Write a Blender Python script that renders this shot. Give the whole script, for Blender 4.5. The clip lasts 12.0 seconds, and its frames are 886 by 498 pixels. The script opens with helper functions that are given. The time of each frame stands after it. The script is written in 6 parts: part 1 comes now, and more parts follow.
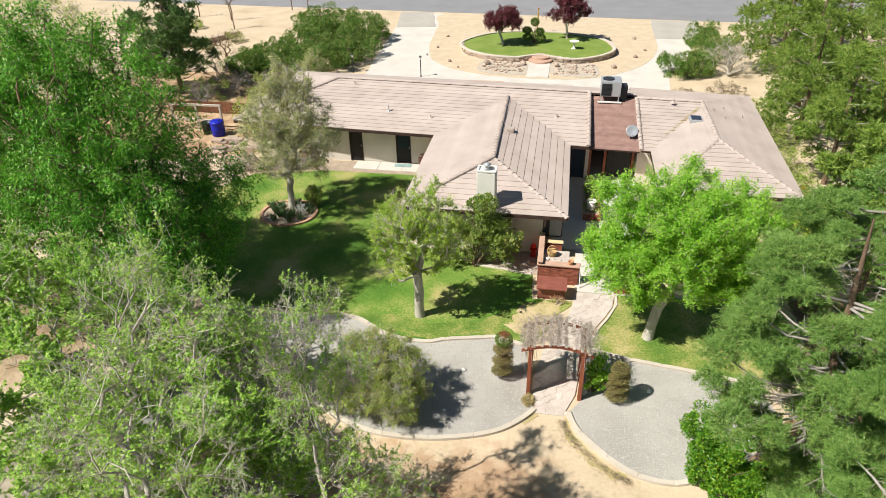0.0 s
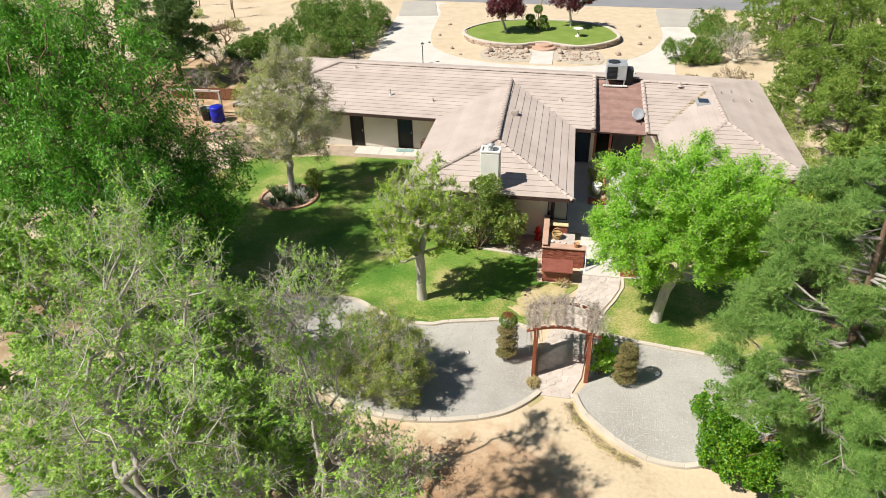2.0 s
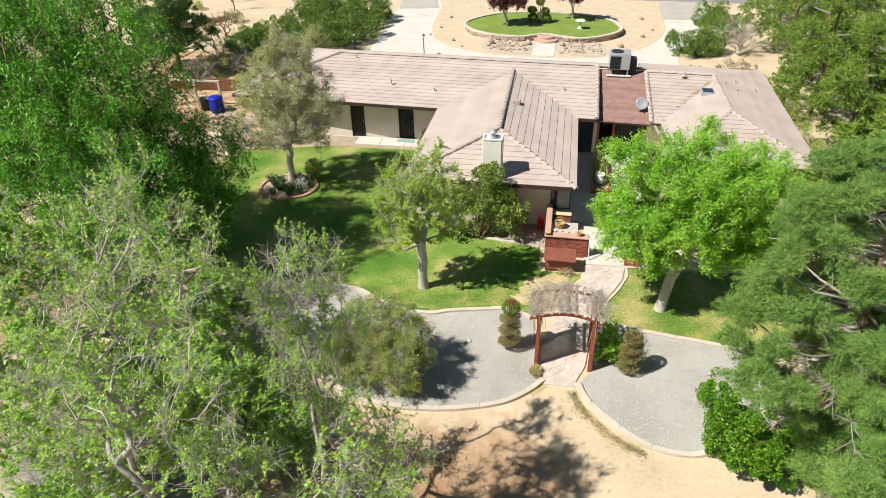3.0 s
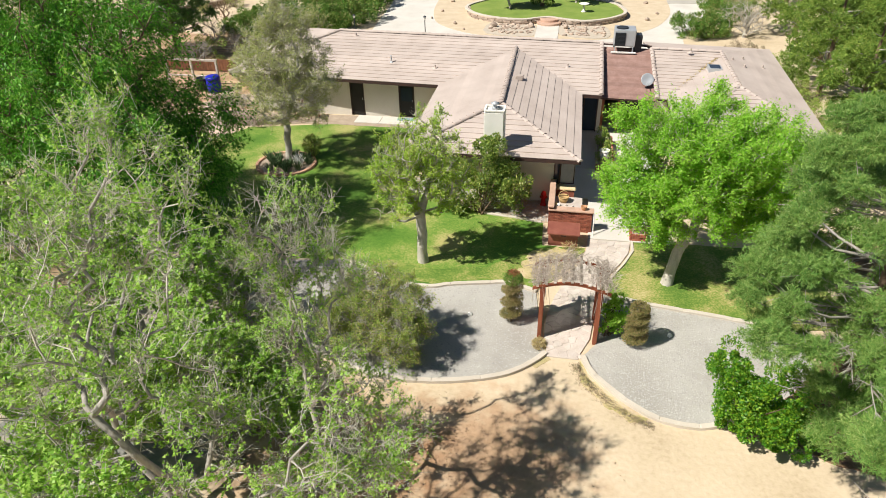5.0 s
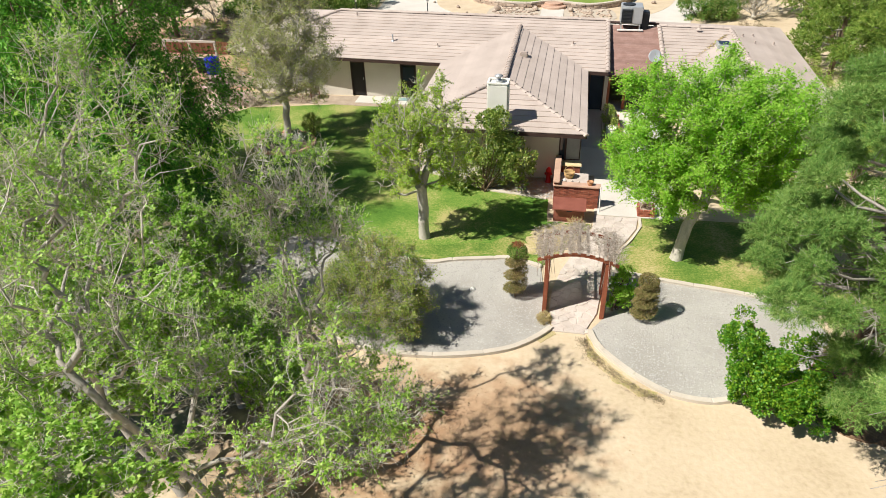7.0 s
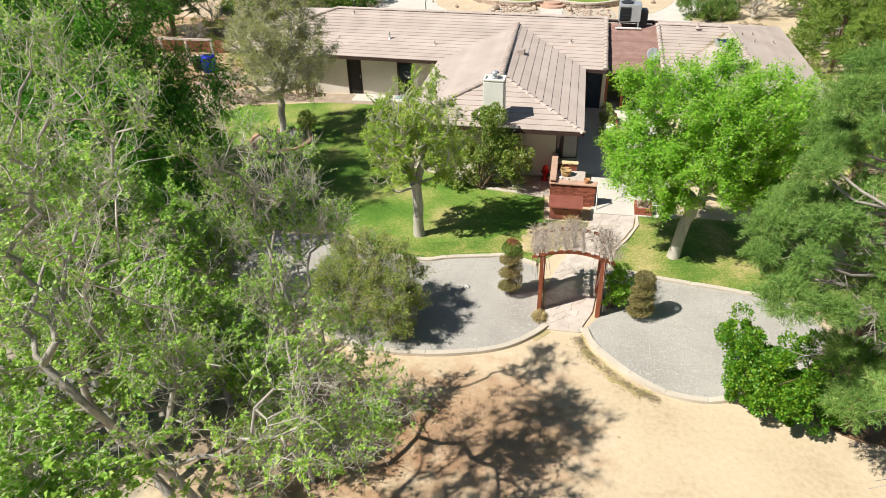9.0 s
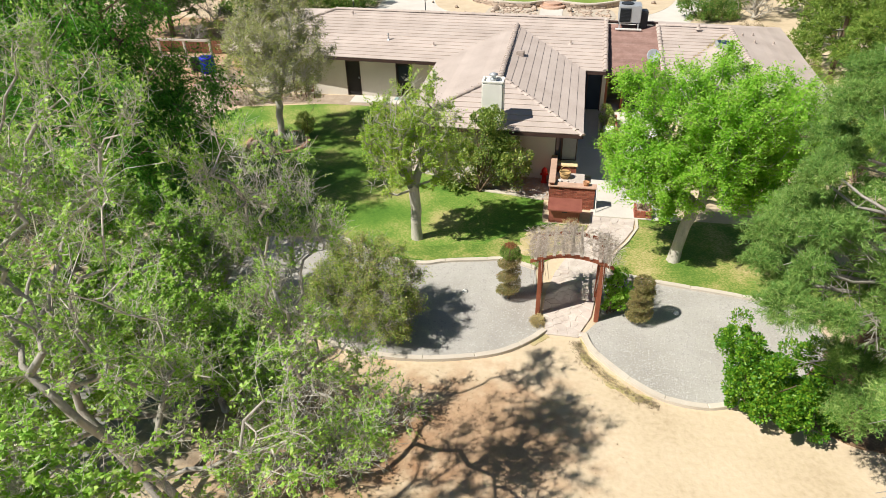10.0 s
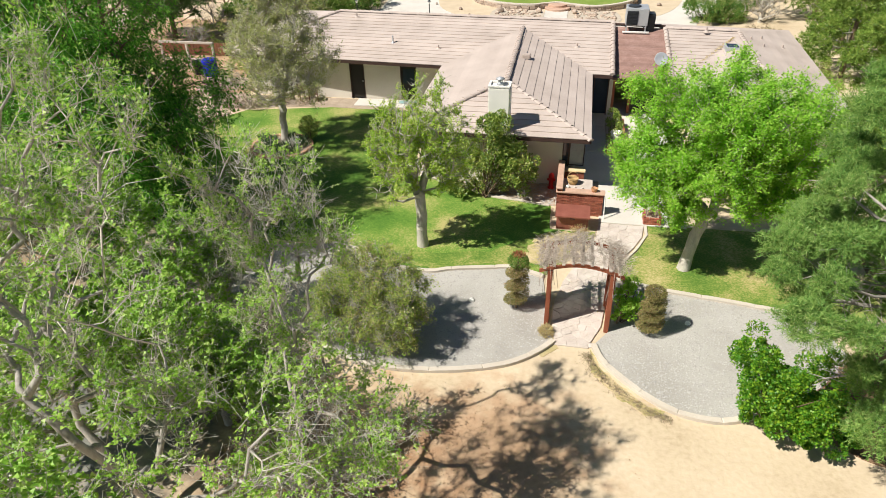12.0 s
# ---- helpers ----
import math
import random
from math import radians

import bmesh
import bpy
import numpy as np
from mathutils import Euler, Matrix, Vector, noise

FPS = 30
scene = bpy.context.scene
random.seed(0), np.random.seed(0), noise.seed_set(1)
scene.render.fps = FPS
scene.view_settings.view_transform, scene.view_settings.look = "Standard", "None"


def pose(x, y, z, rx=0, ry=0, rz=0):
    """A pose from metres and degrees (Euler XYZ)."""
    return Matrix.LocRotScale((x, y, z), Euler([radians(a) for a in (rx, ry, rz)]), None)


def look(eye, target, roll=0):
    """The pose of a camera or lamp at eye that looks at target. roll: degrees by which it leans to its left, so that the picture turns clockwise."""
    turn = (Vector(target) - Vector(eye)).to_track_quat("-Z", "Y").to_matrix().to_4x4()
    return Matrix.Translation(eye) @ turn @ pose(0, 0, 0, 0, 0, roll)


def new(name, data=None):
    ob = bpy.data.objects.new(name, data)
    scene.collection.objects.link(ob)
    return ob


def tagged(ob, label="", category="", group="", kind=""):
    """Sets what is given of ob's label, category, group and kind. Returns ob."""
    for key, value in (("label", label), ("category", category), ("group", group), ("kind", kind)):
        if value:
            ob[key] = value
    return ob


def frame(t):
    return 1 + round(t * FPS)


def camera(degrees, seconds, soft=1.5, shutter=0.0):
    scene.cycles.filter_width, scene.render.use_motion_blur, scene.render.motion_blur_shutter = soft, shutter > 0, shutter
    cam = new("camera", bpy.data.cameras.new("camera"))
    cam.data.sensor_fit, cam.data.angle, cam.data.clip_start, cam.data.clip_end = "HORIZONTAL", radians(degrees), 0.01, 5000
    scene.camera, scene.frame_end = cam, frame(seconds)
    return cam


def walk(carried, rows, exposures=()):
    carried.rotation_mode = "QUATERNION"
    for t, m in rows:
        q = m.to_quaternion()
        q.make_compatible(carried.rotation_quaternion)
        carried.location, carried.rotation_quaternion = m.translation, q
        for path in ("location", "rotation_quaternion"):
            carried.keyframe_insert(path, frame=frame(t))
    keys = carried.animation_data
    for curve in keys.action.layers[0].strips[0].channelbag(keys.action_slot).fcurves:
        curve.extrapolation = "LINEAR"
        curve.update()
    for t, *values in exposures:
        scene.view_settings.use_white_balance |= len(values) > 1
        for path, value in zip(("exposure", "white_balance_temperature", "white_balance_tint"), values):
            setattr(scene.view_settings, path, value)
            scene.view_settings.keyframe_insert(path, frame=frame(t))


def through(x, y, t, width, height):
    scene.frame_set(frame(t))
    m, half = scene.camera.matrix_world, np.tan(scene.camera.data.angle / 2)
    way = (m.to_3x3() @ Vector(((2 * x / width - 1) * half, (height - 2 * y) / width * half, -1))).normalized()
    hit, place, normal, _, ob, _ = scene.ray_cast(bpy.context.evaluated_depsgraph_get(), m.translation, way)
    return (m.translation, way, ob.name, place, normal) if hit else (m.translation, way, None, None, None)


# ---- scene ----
cam = camera(68.0, 12.0, soft=0.55)
PATH = [
    (0, (0.313, -0.148, 17.242), (-0.002, 1.511, 16.171), -1.3),
    (0.5, (0.298, -0.102, 17.111), (-0.019, 1.556, 16.037), -1.4),
    (1, (0.267, -0.07, 16.894), (-0.05, 1.587, 15.82), -1.3),
    (1.5, (0.243, -0.02, 16.608), (-0.076, 1.636, 15.533), -1.3),
    (2, (0.231, 0.008, 16.354), (-0.089, 1.662, 15.276), -1.4),
    (2.5, (0.208, 0.03, 16.083), (-0.114, 1.681, 15.003), -1.4),
    (3, (0.151, 0.073, 15.839), (-0.169, 1.723, 14.756), -1.3),
    (5, (0.172, 0.183, 14.623), (-0.153, 1.828, 13.533), -1.3),
    (5.5, (0.172, 0.22, 14.342), (-0.156, 1.862, 13.248), -1.5),
    (6, (0.154, 0.294, 14.007), (-0.176, 1.934, 12.91), -1.4),
    (6.5, (0.173, 0.346, 13.73), (-0.16, 1.983, 12.632), -1.6),
    (7, (0.205, 0.367, 13.521), (-0.132, 2.005, 12.424), -1.6),
    (9, (0.382, 0.542, 13.241), (0.043, 2.183, 12.149), -1.5),
    (9.5, (0.433, 0.664, 13.241), (0.093, 2.304, 12.148), -1.5),
    (10, (0.439, 0.773, 13.248), (0.098, 2.413, 12.156), -1.5),
    (10.5, (0.393, 0.869, 13.259), (0.052, 2.509, 12.167), -1.5),
    (11, (0.313, 0.981, 13.259), (-0.028, 2.622, 12.168), -1.4),
    (11.5, (0.246, 1.085, 13.265), (-0.098, 2.725, 12.173), -1.5),
    (12, (0.19, 1.191, 13.255), (-0.156, 2.831, 12.164), -1.5),
]
EXPOSURE = 0.47
walk(cam, [(t, look(eye, target, roll)) for t, eye, target, roll in PATH], [(0, EXPOSURE), (12, EXPOSURE)])

# ---- sky and sun ----
SUN = Vector((-0.84, -0.54, 1.22)).normalized()
world = bpy.data.worlds.new("sky")
scene.world = world
world.use_nodes = True
sky_nodes = world.node_tree
sky = sky_nodes.nodes.new("ShaderNodeTexSky")
sky.sky_type = "NISHITA"
sky.sun_disc = False
sky.sun_elevation = math.asin(SUN.z)
sky.sun_rotation = math.atan2(SUN.x, SUN.y)
sky.dust_density = 0.3
sky.air_density = 0.75
background = sky_nodes.nodes["Background"]
sky_nodes.links.new(sky.outputs["Color"], background.inputs["Color"])
background.inputs["Strength"].default_value = 0.052
lamp = bpy.data.lights.new("sun", "SUN")
lamp.energy, lamp.angle, lamp.color = 5.0, radians(0.55), (1.0, 0.955, 0.885)
sun = new("sun", lamp)
sun.matrix_basis = look(SUN * 60, (0, 0, 0))

# ---- materials ----
def material(name, stops, scale=3.0, fine=40.0, rough=0.85, bump=0.3, bump_dist=0.01, metal=0.0, stretch=(1, 1, 1), spec=0.3, vary=0.0, island=False):
    """Two scales of noise through a colour ramp, with fine relief. vary: share of brightness that differs from piece to piece."""
    mat = bpy.data.materials.new(name)
    mat.use_nodes = True
    n, l = mat.node_tree.nodes, mat.node_tree.links
    bsdf = n["Principled BSDF"]
    bsdf.inputs["Metallic"].default_value = metal
    bsdf.inputs["Specular IOR Level"].default_value = spec
    mp = n.new("ShaderNodeMapping")
    mp.inputs["Scale"].default_value = stretch
    geo = n.new("ShaderNodeNewGeometry")
    l.new(geo.outputs["Position"], mp.inputs["Vector"])
    big, small = n.new("ShaderNodeTexNoise"), n.new("ShaderNodeTexNoise")
    big.inputs["Scale"].default_value, big.inputs["Detail"].default_value = scale, 5
    small.inputs["Scale"].default_value, small.inputs["Detail"].default_value = fine, 4
    for t in (big, small):
        l.new(mp.outputs["Vector"], t.inputs["Vector"])
    mix = n.new("ShaderNodeMix")
    mix.inputs["Factor"].default_value = 0.4
    l.new(big.outputs["Fac"], mix.inputs["A"])
    l.new(small.outputs["Fac"], mix.inputs["B"])
    ramp = n.new("ShaderNodeValToRGB")
    while len(ramp.color_ramp.elements) < len(stops):
        ramp.color_ramp.elements.new(0.5)
    for e, (p, c) in zip(ramp.color_ramp.elements, stops):
        e.position, e.color = p, (*c, 1)
    l.new(mix.outputs["Result"], ramp.inputs["Fac"])
    colour = ramp.outputs["Color"]
    if vary:
        info = n.new("ShaderNodeObjectInfo")
        source = geo.outputs["Random Per Island"] if island else info.outputs["Random"]
        rng = n.new("ShaderNodeMapRange")
        rng.inputs["To Min"].default_value, rng.inputs["To Max"].default_value = 1 - vary, 1 + vary
        l.new(source, rng.inputs["Value"])
        mul = n.new("ShaderNodeMix")
        mul.data_type, mul.blend_type = "RGBA", "MULTIPLY"
        mul.inputs["Factor"].default_value = 1
        l.new(colour, mul.inputs["A"])
        l.new(rng.outputs["Result"], mul.inputs["B"])
        colour = mul.outputs["Result"]
    l.new(colour, bsdf.inputs["Base Color"])
    rr = n.new("ShaderNodeMapRange")
    rr.inputs["To Min"].default_value, rr.inputs["To Max"].default_value = max(0.03, rough - 0.12), min(1, rough + 0.1)
    l.new(small.outputs["Fac"], rr.inputs["Value"])
    l.new(rr.outputs["Result"], bsdf.inputs["Roughness"])
    if bump:
        bp = n.new("ShaderNodeBump")
        bp.inputs["Strength"].default_value, bp.inputs["Distance"].default_value = bump, bump_dist
        l.new(small.outputs["Fac"], bp.inputs["Height"])
        l.new(bp.outputs["Normal"], bsdf.inputs["Normal"])
    return mat


def tone(c, k=0.25, low=0.3, high=0.7):
    """Ramp stops round one colour."""
    return [(low, tuple(v * (1 - k) for v in c)), (high, tuple(min(1, v * (1 + k)) for v in c))]


def leaf_material(name, colours, through=0.4, gloss=0.02):
    """Leaves: each its own tint out of a ramp, light passes through them."""
    mat = bpy.data.materials.new(name)
    mat.use_nodes = True
    n, l = mat.node_tree.nodes, mat.node_tree.links
    n.remove(n["Principled BSDF"])
    geo = n.new("ShaderNodeNewGeometry")
    noise_big = n.new("ShaderNodeTexNoise")
    noise_big.inputs["Scale"].default_value = 0.7
    l.new(geo.outputs["Position"], noise_big.inputs["Vector"])
    mix = n.new("ShaderNodeMix")
    mix.inputs["Factor"].default_value = 0.4
    l.new(geo.outputs["Random Per Island"], mix.inputs["A"])
    l.new(noise_big.outputs["Fac"], mix.inputs["B"])
    ramp = n.new("ShaderNodeValToRGB")
    while len(ramp.color_ramp.elements) < len(colours):
        ramp.color_ramp.elements.new(0.5)
    for i, (e, c) in enumerate(zip(ramp.color_ramp.elements, colours)):
        e.position, e.color = 0.15 + 0.7 * i / max(1, len(colours) - 1), (*c, 1)
    l.new(mix.outputs["Result"], ramp.inputs["Fac"])
    dif, tra, glo = n.new("ShaderNodeBsdfDiffuse"), n.new("ShaderNodeBsdfTranslucent"), n.new("ShaderNodeBsdfGlossy")
    glo.inputs["Roughness"].default_value = 0.45
    glo.inputs["Color"].default_value = (0.9, 0.95, 0.9, 1)
    l.new(ramp.outputs["Color"], dif.inputs["Color"])
    l.new(ramp.outputs["Color"], tra.inputs["Color"])
    m1, m2 = n.new("ShaderNodeMixShader"), n.new("ShaderNodeMixShader")
    m1.inputs["Fac"].default_value, m2.inputs["Fac"].default_value = through, gloss
    l.new(dif.outputs["BSDF"], m1.inputs[1])
    l.new(tra.outputs["BSDF"], m1.inputs[2])
    l.new(m1.outputs["Shader"], m2.inputs[1])
    l.new(glo.outputs["BSDF"], m2.inputs[2])
    l.new(m2.outputs["Shader"], n["Material Output"].inputs["Surface"])
    return mat


SAND = material("sand", [(0.3, (0.42, 0.325, 0.205)), (0.45, (0.53, 0.425, 0.285)), (0.55, (0.57, 0.46, 0.315)), (0.7, (0.63, 0.515, 0.36))], 0.45, 7, 0.95, 0.5, 0.03)
PALE_SAND = material("pale_sand", [(0.3, (0.48, 0.38, 0.25)), (0.7, (0.62, 0.51, 0.36))], 1.2, 22, 0.95, 0.5, 0.02)
LAWN = material("lawn_turf", [(0.36, (0.06, 0.145, 0.015)), (0.45, (0.10, 0.205, 0.024)), (0.52, (0.18, 0.26, 0.045)), (0.60, (0.38, 0.34, 0.13))], 0.36, 20, 0.9, 0.4, 0.02)
GREEN_LAWN = material("green_turf", [(0.3, (0.13, 0.20, 0.035)), (0.5, (0.18, 0.255, 0.045)), (0.7, (0.26, 0.30, 0.08))], 0.8, 30, 0.9, 0.4, 0.02)
DRY_GRASS = material("dry_grass", [(0.3, (0.36, 0.29, 0.14)), (0.5, (0.46, 0.37, 0.20)), (0.7, (0.30, 0.28, 0.10))], 1.5, 30, 0.95, 0.6, 0.03)
GRAVEL = material("gravel_bed", [(0.32, (0.30, 0.28, 0.245)), (0.5, (0.385, 0.365, 0.325)), (0.68, (0.46, 0.44, 0.40))], 0.5, 40, 0.9, 0.5, 0.02)
STONES = material("gravel_stone", tone((0.37, 0.355, 0.325), 0.15), 3, 40, 0.9, 0.3, 0.01, vary=0.16, island=True)
CONCRETE = material("concrete", [(0.3, (0.50, 0.465, 0.40)), (0.5, (0.58, 0.545, 0.48)), (0.7, (0.64, 0.605, 0.54))], 0.6, 18, 0.85, 0.25, 0.006)
CURB = material("curb_concrete", [(0.3, (0.48, 0.42, 0.34)), (0.7, (0.60, 0.54, 0.45))], 1.5, 25, 0.85, 0.3, 0.006, vary=0.05)
ASPHALT = material("asphalt", tone((0.24, 0.24, 0.245), 0.12), 0.4, 25, 0.9, 0.4, 0.01)
FLAG = material("flagstone", [(0.3, (0.42, 0.35, 0.295)), (0.5, (0.53, 0.46, 0.40)), (0.7, (0.62, 0.56, 0.50))], 2.2, 22, 0.85, 0.4, 0.01, vary=0.06)
MORTAR = material("mortar", tone((0.47, 0.405, 0.32), 0.15), 3, 30, 0.95, 0.4)
ROOF = material("roof_tile", [(0.28, (0.38, 0.315, 0.27)), (0.5, (0.47, 0.395, 0.345)), (0.72, (0.53, 0.455, 0.40))], 0.7, 14, 0.85, 0.4, 0.01, vary=0.05)
SHINGLE = material("brown_shingle", [(0.3, (0.21, 0.12, 0.095)), (0.5, (0.27, 0.165, 0.135)), (0.7, (0.34, 0.22, 0.185))], 2.5, 16, 0.9, 0.5, 0.01, vary=0.12)
STUCCO = material("cream_stucco", [(0.3, (0.58, 0.53, 0.45)), (0.7, (0.70, 0.65, 0.57))], 0.8, 30, 0.9, 0.4, 0.006)
WHITE = material("white_paint", tone((0.78, 0.76, 0.70), 0.06), 2, 30, 0.7, 0.2, 0.004)
FASCIA = material("brown_fascia", tone((0.055, 0.032, 0.026), 0.25), 2, 30, 0.6, 0.2)
DARK = material("dark_interior", tone((0.025, 0.022, 0.02), 0.2), 2, 20, 0.7, 0.1)
REDWOOD = material("redwood", [(0.3, (0.22, 0.06, 0.03)), (0.7, (0.36, 0.12, 0.06))], 2, 12, 0.7, 0.4, 0.006, stretch=(6, 6, 1), vary=0.12)
BRICK = material("brick", [(0.3, (0.26, 0.075, 0.045)), (0.7, (0.40, 0.14, 0.085))], 5, 40, 0.9, 0.5, 0.006, vary=0.3)
OLD_BRICK = material("edging_brick", [(0.3, (0.42, 0.22, 0.14)), (0.7, (0.58, 0.36, 0.25))], 5, 40, 0.9, 0.5, 0.006, vary=0.2)
COUNTER = material("counter_tile", tone((0.50, 0.33, 0.24), 0.2), 3, 25, 0.6, 0.2, 0.004)
RUST = material("rust_red_metal", [(0.3, (0.19, 0.06, 0.042)), (0.6, (0.27, 0.095, 0.066)), (0.75, (0.34, 0.14, 0.10))], 3, 30, 0.5, 0.2, 0.004)
METAL = material("grey_metal", tone((0.48, 0.50, 0.51), 0.1), 2, 20, 0.4, 0.1, 0.003, metal=0.4)
DARK_METAL = material("dark_metal", tone((0.04, 0.045, 0.05), 0.2), 2, 20, 0.45, 0.1, 0.003, metal=0.3)
GLASS = material("dark_glass", tone((0.03, 0.04, 0.055), 0.2), 2, 20, 0.12, 0.0, spec=0.8)
BLUE = material("blue_plastic", tone((0.012, 0.02, 0.38), 0.2), 2, 20, 0.4, 0.0)
RED = material("red_paint", tone((0.45, 0.02, 0.015), 0.2), 3, 25, 0.4, 0.1, 0.003)
TERRACOTTA = material("terracotta", tone((0.48, 0.24, 0.12), 0.2), 4, 30, 0.8, 0.3, 0.004)
WICKER = material("wicker", tone((0.46, 0.30, 0.13), 0.3), 6, 50, 0.8, 0.6, 0.006)
STONE = material("fieldstone", [(0.3, (0.26, 0.19, 0.14)), (0.5, (0.40, 0.31, 0.24)), (0.7, (0.50, 0.42, 0.34))], 3, 25, 0.9, 0.6, 0.015, vary=0.3)
SLATE = material("slate_litter", [(0.3, (0.28, 0.22, 0.16)), (0.7, (0.46, 0.37, 0.28))], 2, 14, 0.9, 0.8, 0.03)
WEATHERED = material("weathered_wood", tone((0.52, 0.45, 0.38), 0.2), 3, 14, 0.85, 0.5, 0.006, stretch=(1, 1, 5), vary=0.2)
FENCE = material("fence_wood", tone((0.17, 0.075, 0.04), 0.3), 3, 14, 0.85, 0.5, 0.006, vary=0.25)
JOINT_SAND = material("joint_sand", tone((0.53, 0.47, 0.40), 0.14), 3, 30, 0.95, 0.4, 0.01)
GREY_PANEL = material("frosted_panel", tone((0.30, 0.31, 0.32), 0.12), 2, 14, 0.35, 0.1)
BARK_PALE = material("pale_bark", [(0.3, (0.36, 0.33, 0.27)), (0.6, (0.53, 0.49, 0.42)), (0.75, (0.64, 0.60, 0.53))], 6, 30, 0.9, 0.7, 0.02, stretch=(1, 1, 0.4))
BARK_GREY = material("grey_bark", [(0.3, (0.24, 0.215, 0.185)), (0.7, (0.44, 0.405, 0.355))], 6, 30, 0.9, 0.7, 0.02, stretch=(1, 1, 0.4))
BARK_BROWN = material("brown_bark", [(0.3, (0.10, 0.065, 0.04)), (0.7, (0.26, 0.18, 0.12))], 6, 30, 0.9, 0.7, 0.02, stretch=(1, 1, 0.4))
TWIG = material("dry_vine", [(0.3, (0.36, 0.30, 0.245)), (0.7, (0.54, 0.465, 0.39))], 5, 30, 0.9, 0.3, vary=0.25, island=True)

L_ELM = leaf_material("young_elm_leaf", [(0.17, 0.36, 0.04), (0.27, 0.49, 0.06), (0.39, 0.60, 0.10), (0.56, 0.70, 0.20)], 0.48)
L_DARK = leaf_material("dark_willow_leaf", [(0.045, 0.18, 0.013), (0.085, 0.29, 0.02), (0.15, 0.41, 0.032), (0.30, 0.54, 0.08)])
L_BRIGHT = leaf_material("bright_ash_leaf", [(0.19, 0.43, 0.035), (0.29, 0.57, 0.05), (0.39, 0.66, 0.075), (0.54, 0.72, 0.14)], 0.55)
L_LAWN_TREE = leaf_material("young_ash_leaf", [(0.22, 0.42, 0.03), (0.34, 0.54, 0.05), (0.47, 0.62, 0.09), (0.60, 0.58, 0.19)], 0.45)
L_YELLOW = leaf_material("yellow_green_leaf", [(0.26, 0.44, 0.03), (0.42, 0.60, 0.06), (0.57, 0.68, 0.13), (0.64, 0.60, 0.22)])
L_OLIVE = leaf_material("olive_leaf", [(0.22, 0.38, 0.05), (0.36, 0.52, 0.09), (0.48, 0.55, 0.16), (0.62, 0.50, 0.25)])
L_BRUSH = leaf_material("brush_leaf", [(0.19, 0.30, 0.045), (0.30, 0.44, 0.065), (0.44, 0.50, 0.12), (0.58, 0.43, 0.24)], 0.48)
L_PALE = leaf_material("pale_sage_leaf", [(0.28, 0.37, 0.09), (0.42, 0.47, 0.15), (0.54, 0.51, 0.27), (0.30, 0.40, 0.08)], 0.45)
L_SHRUB = leaf_material("glossy_shrub_leaf", [(0.09, 0.19, 0.03), (0.19, 0.31, 0.045), (0.34, 0.43, 0.075), (0.58, 0.56, 0.16)], gloss=0.05)
L_IVY = leaf_material("bright_shrub_leaf", [(0.05, 0.18, 0.012), (0.10, 0.29, 0.02), (0.18, 0.38, 0.025), (0.32, 0.46, 0.03)], gloss=0.03)
L_GOLD = leaf_material("golden_leaf", [(0.22, 0.28, 0.05), (0.45, 0.36, 0.05), (0.58, 0.42, 0.06)], 0.3)
L_JUNIPER = leaf_material("juniper_sprays", [(0.05, 0.14, 0.02), (0.10, 0.23, 0.03), (0.19, 0.29, 0.05), (0.34, 0.29, 0.12)], 0.2)
L_TOPIARY = leaf_material("clipped_juniper", [(0.13, 0.15, 0.04), (0.21, 0.21, 0.065), (0.30, 0.26, 0.10), (0.42, 0.28, 0.15)], 0.15)
L_PLUM = leaf_material("plum_leaf", [(0.06, 0.012, 0.02), (0.14, 0.03, 0.04), (0.24, 0.07, 0.075)], 0.25)
L_PINE = leaf_material("pine_needles", [(0.085, 0.20, 0.04), (0.14, 0.28, 0.055), (0.23, 0.38, 0.08), (0.38, 0.48, 0.15)], 0.2)
L_FAR_PINE = leaf_material("far_pine_needles", [(0.08, 0.16, 0.022), (0.15, 0.26, 0.035), (0.24, 0.35, 0.055), (0.37, 0.43, 0.10)], 0.2)
L_GREY = leaf_material("dry_brush", [(0.26, 0.19, 0.13), (0.36, 0.28, 0.19), (0.24, 0.24, 0.12)], 0.2)
L_RUST = leaf_material("browned_juniper", [(0.24, 0.09, 0.04), (0.34, 0.15, 0.07)], 0.1)
L_STRAW = leaf_material("dry_straw", [(0.46, 0.36, 0.17), (0.58, 0.46, 0.24), (0.40, 0.38, 0.14)], 0.2)
L_AGAVE = leaf_material("strap_leaf", [(0.07, 0.14, 0.05), (0.12, 0.20, 0.08), (0.20, 0.28, 0.14)], 0.2, 0.04)
L_WHITE = leaf_material("white_blossom", [(0.6, 0.6, 0.55), (0.8, 0.8, 0.75)], 0.2)
L_LITTER = leaf_material("dry_leaf_litter", [(0.34, 0.21, 0.12), (0.42, 0.28, 0.17), (0.52, 0.38, 0.24)], 0.05)
LITTER = material("litter_soil", [(0.36, (0.26, 0.16, 0.09)), (0.5, (0.42, 0.28, 0.16)), (0.62, (0.56, 0.42, 0.26))], 1.1, 16, 0.95, 0.6, 0.03)
LAWN_DRY = material("thin_lawn_turf", [(0.38, (0.08, 0.16, 0.02)), (0.48, (0.16, 0.23, 0.04)), (0.56, (0.30, 0.29, 0.09)), (0.66, (0.46, 0.38, 0.18))], 0.7, 16, 0.9, 0.5, 0.02)
STRAW = material("straw_ground", [(0.36, (0.27, 0.27, 0.09)), (0.48, (0.44, 0.36, 0.17)), (0.6, (0.54, 0.43, 0.26))], 1.3, 16, 0.95, 0.5, 0.02)
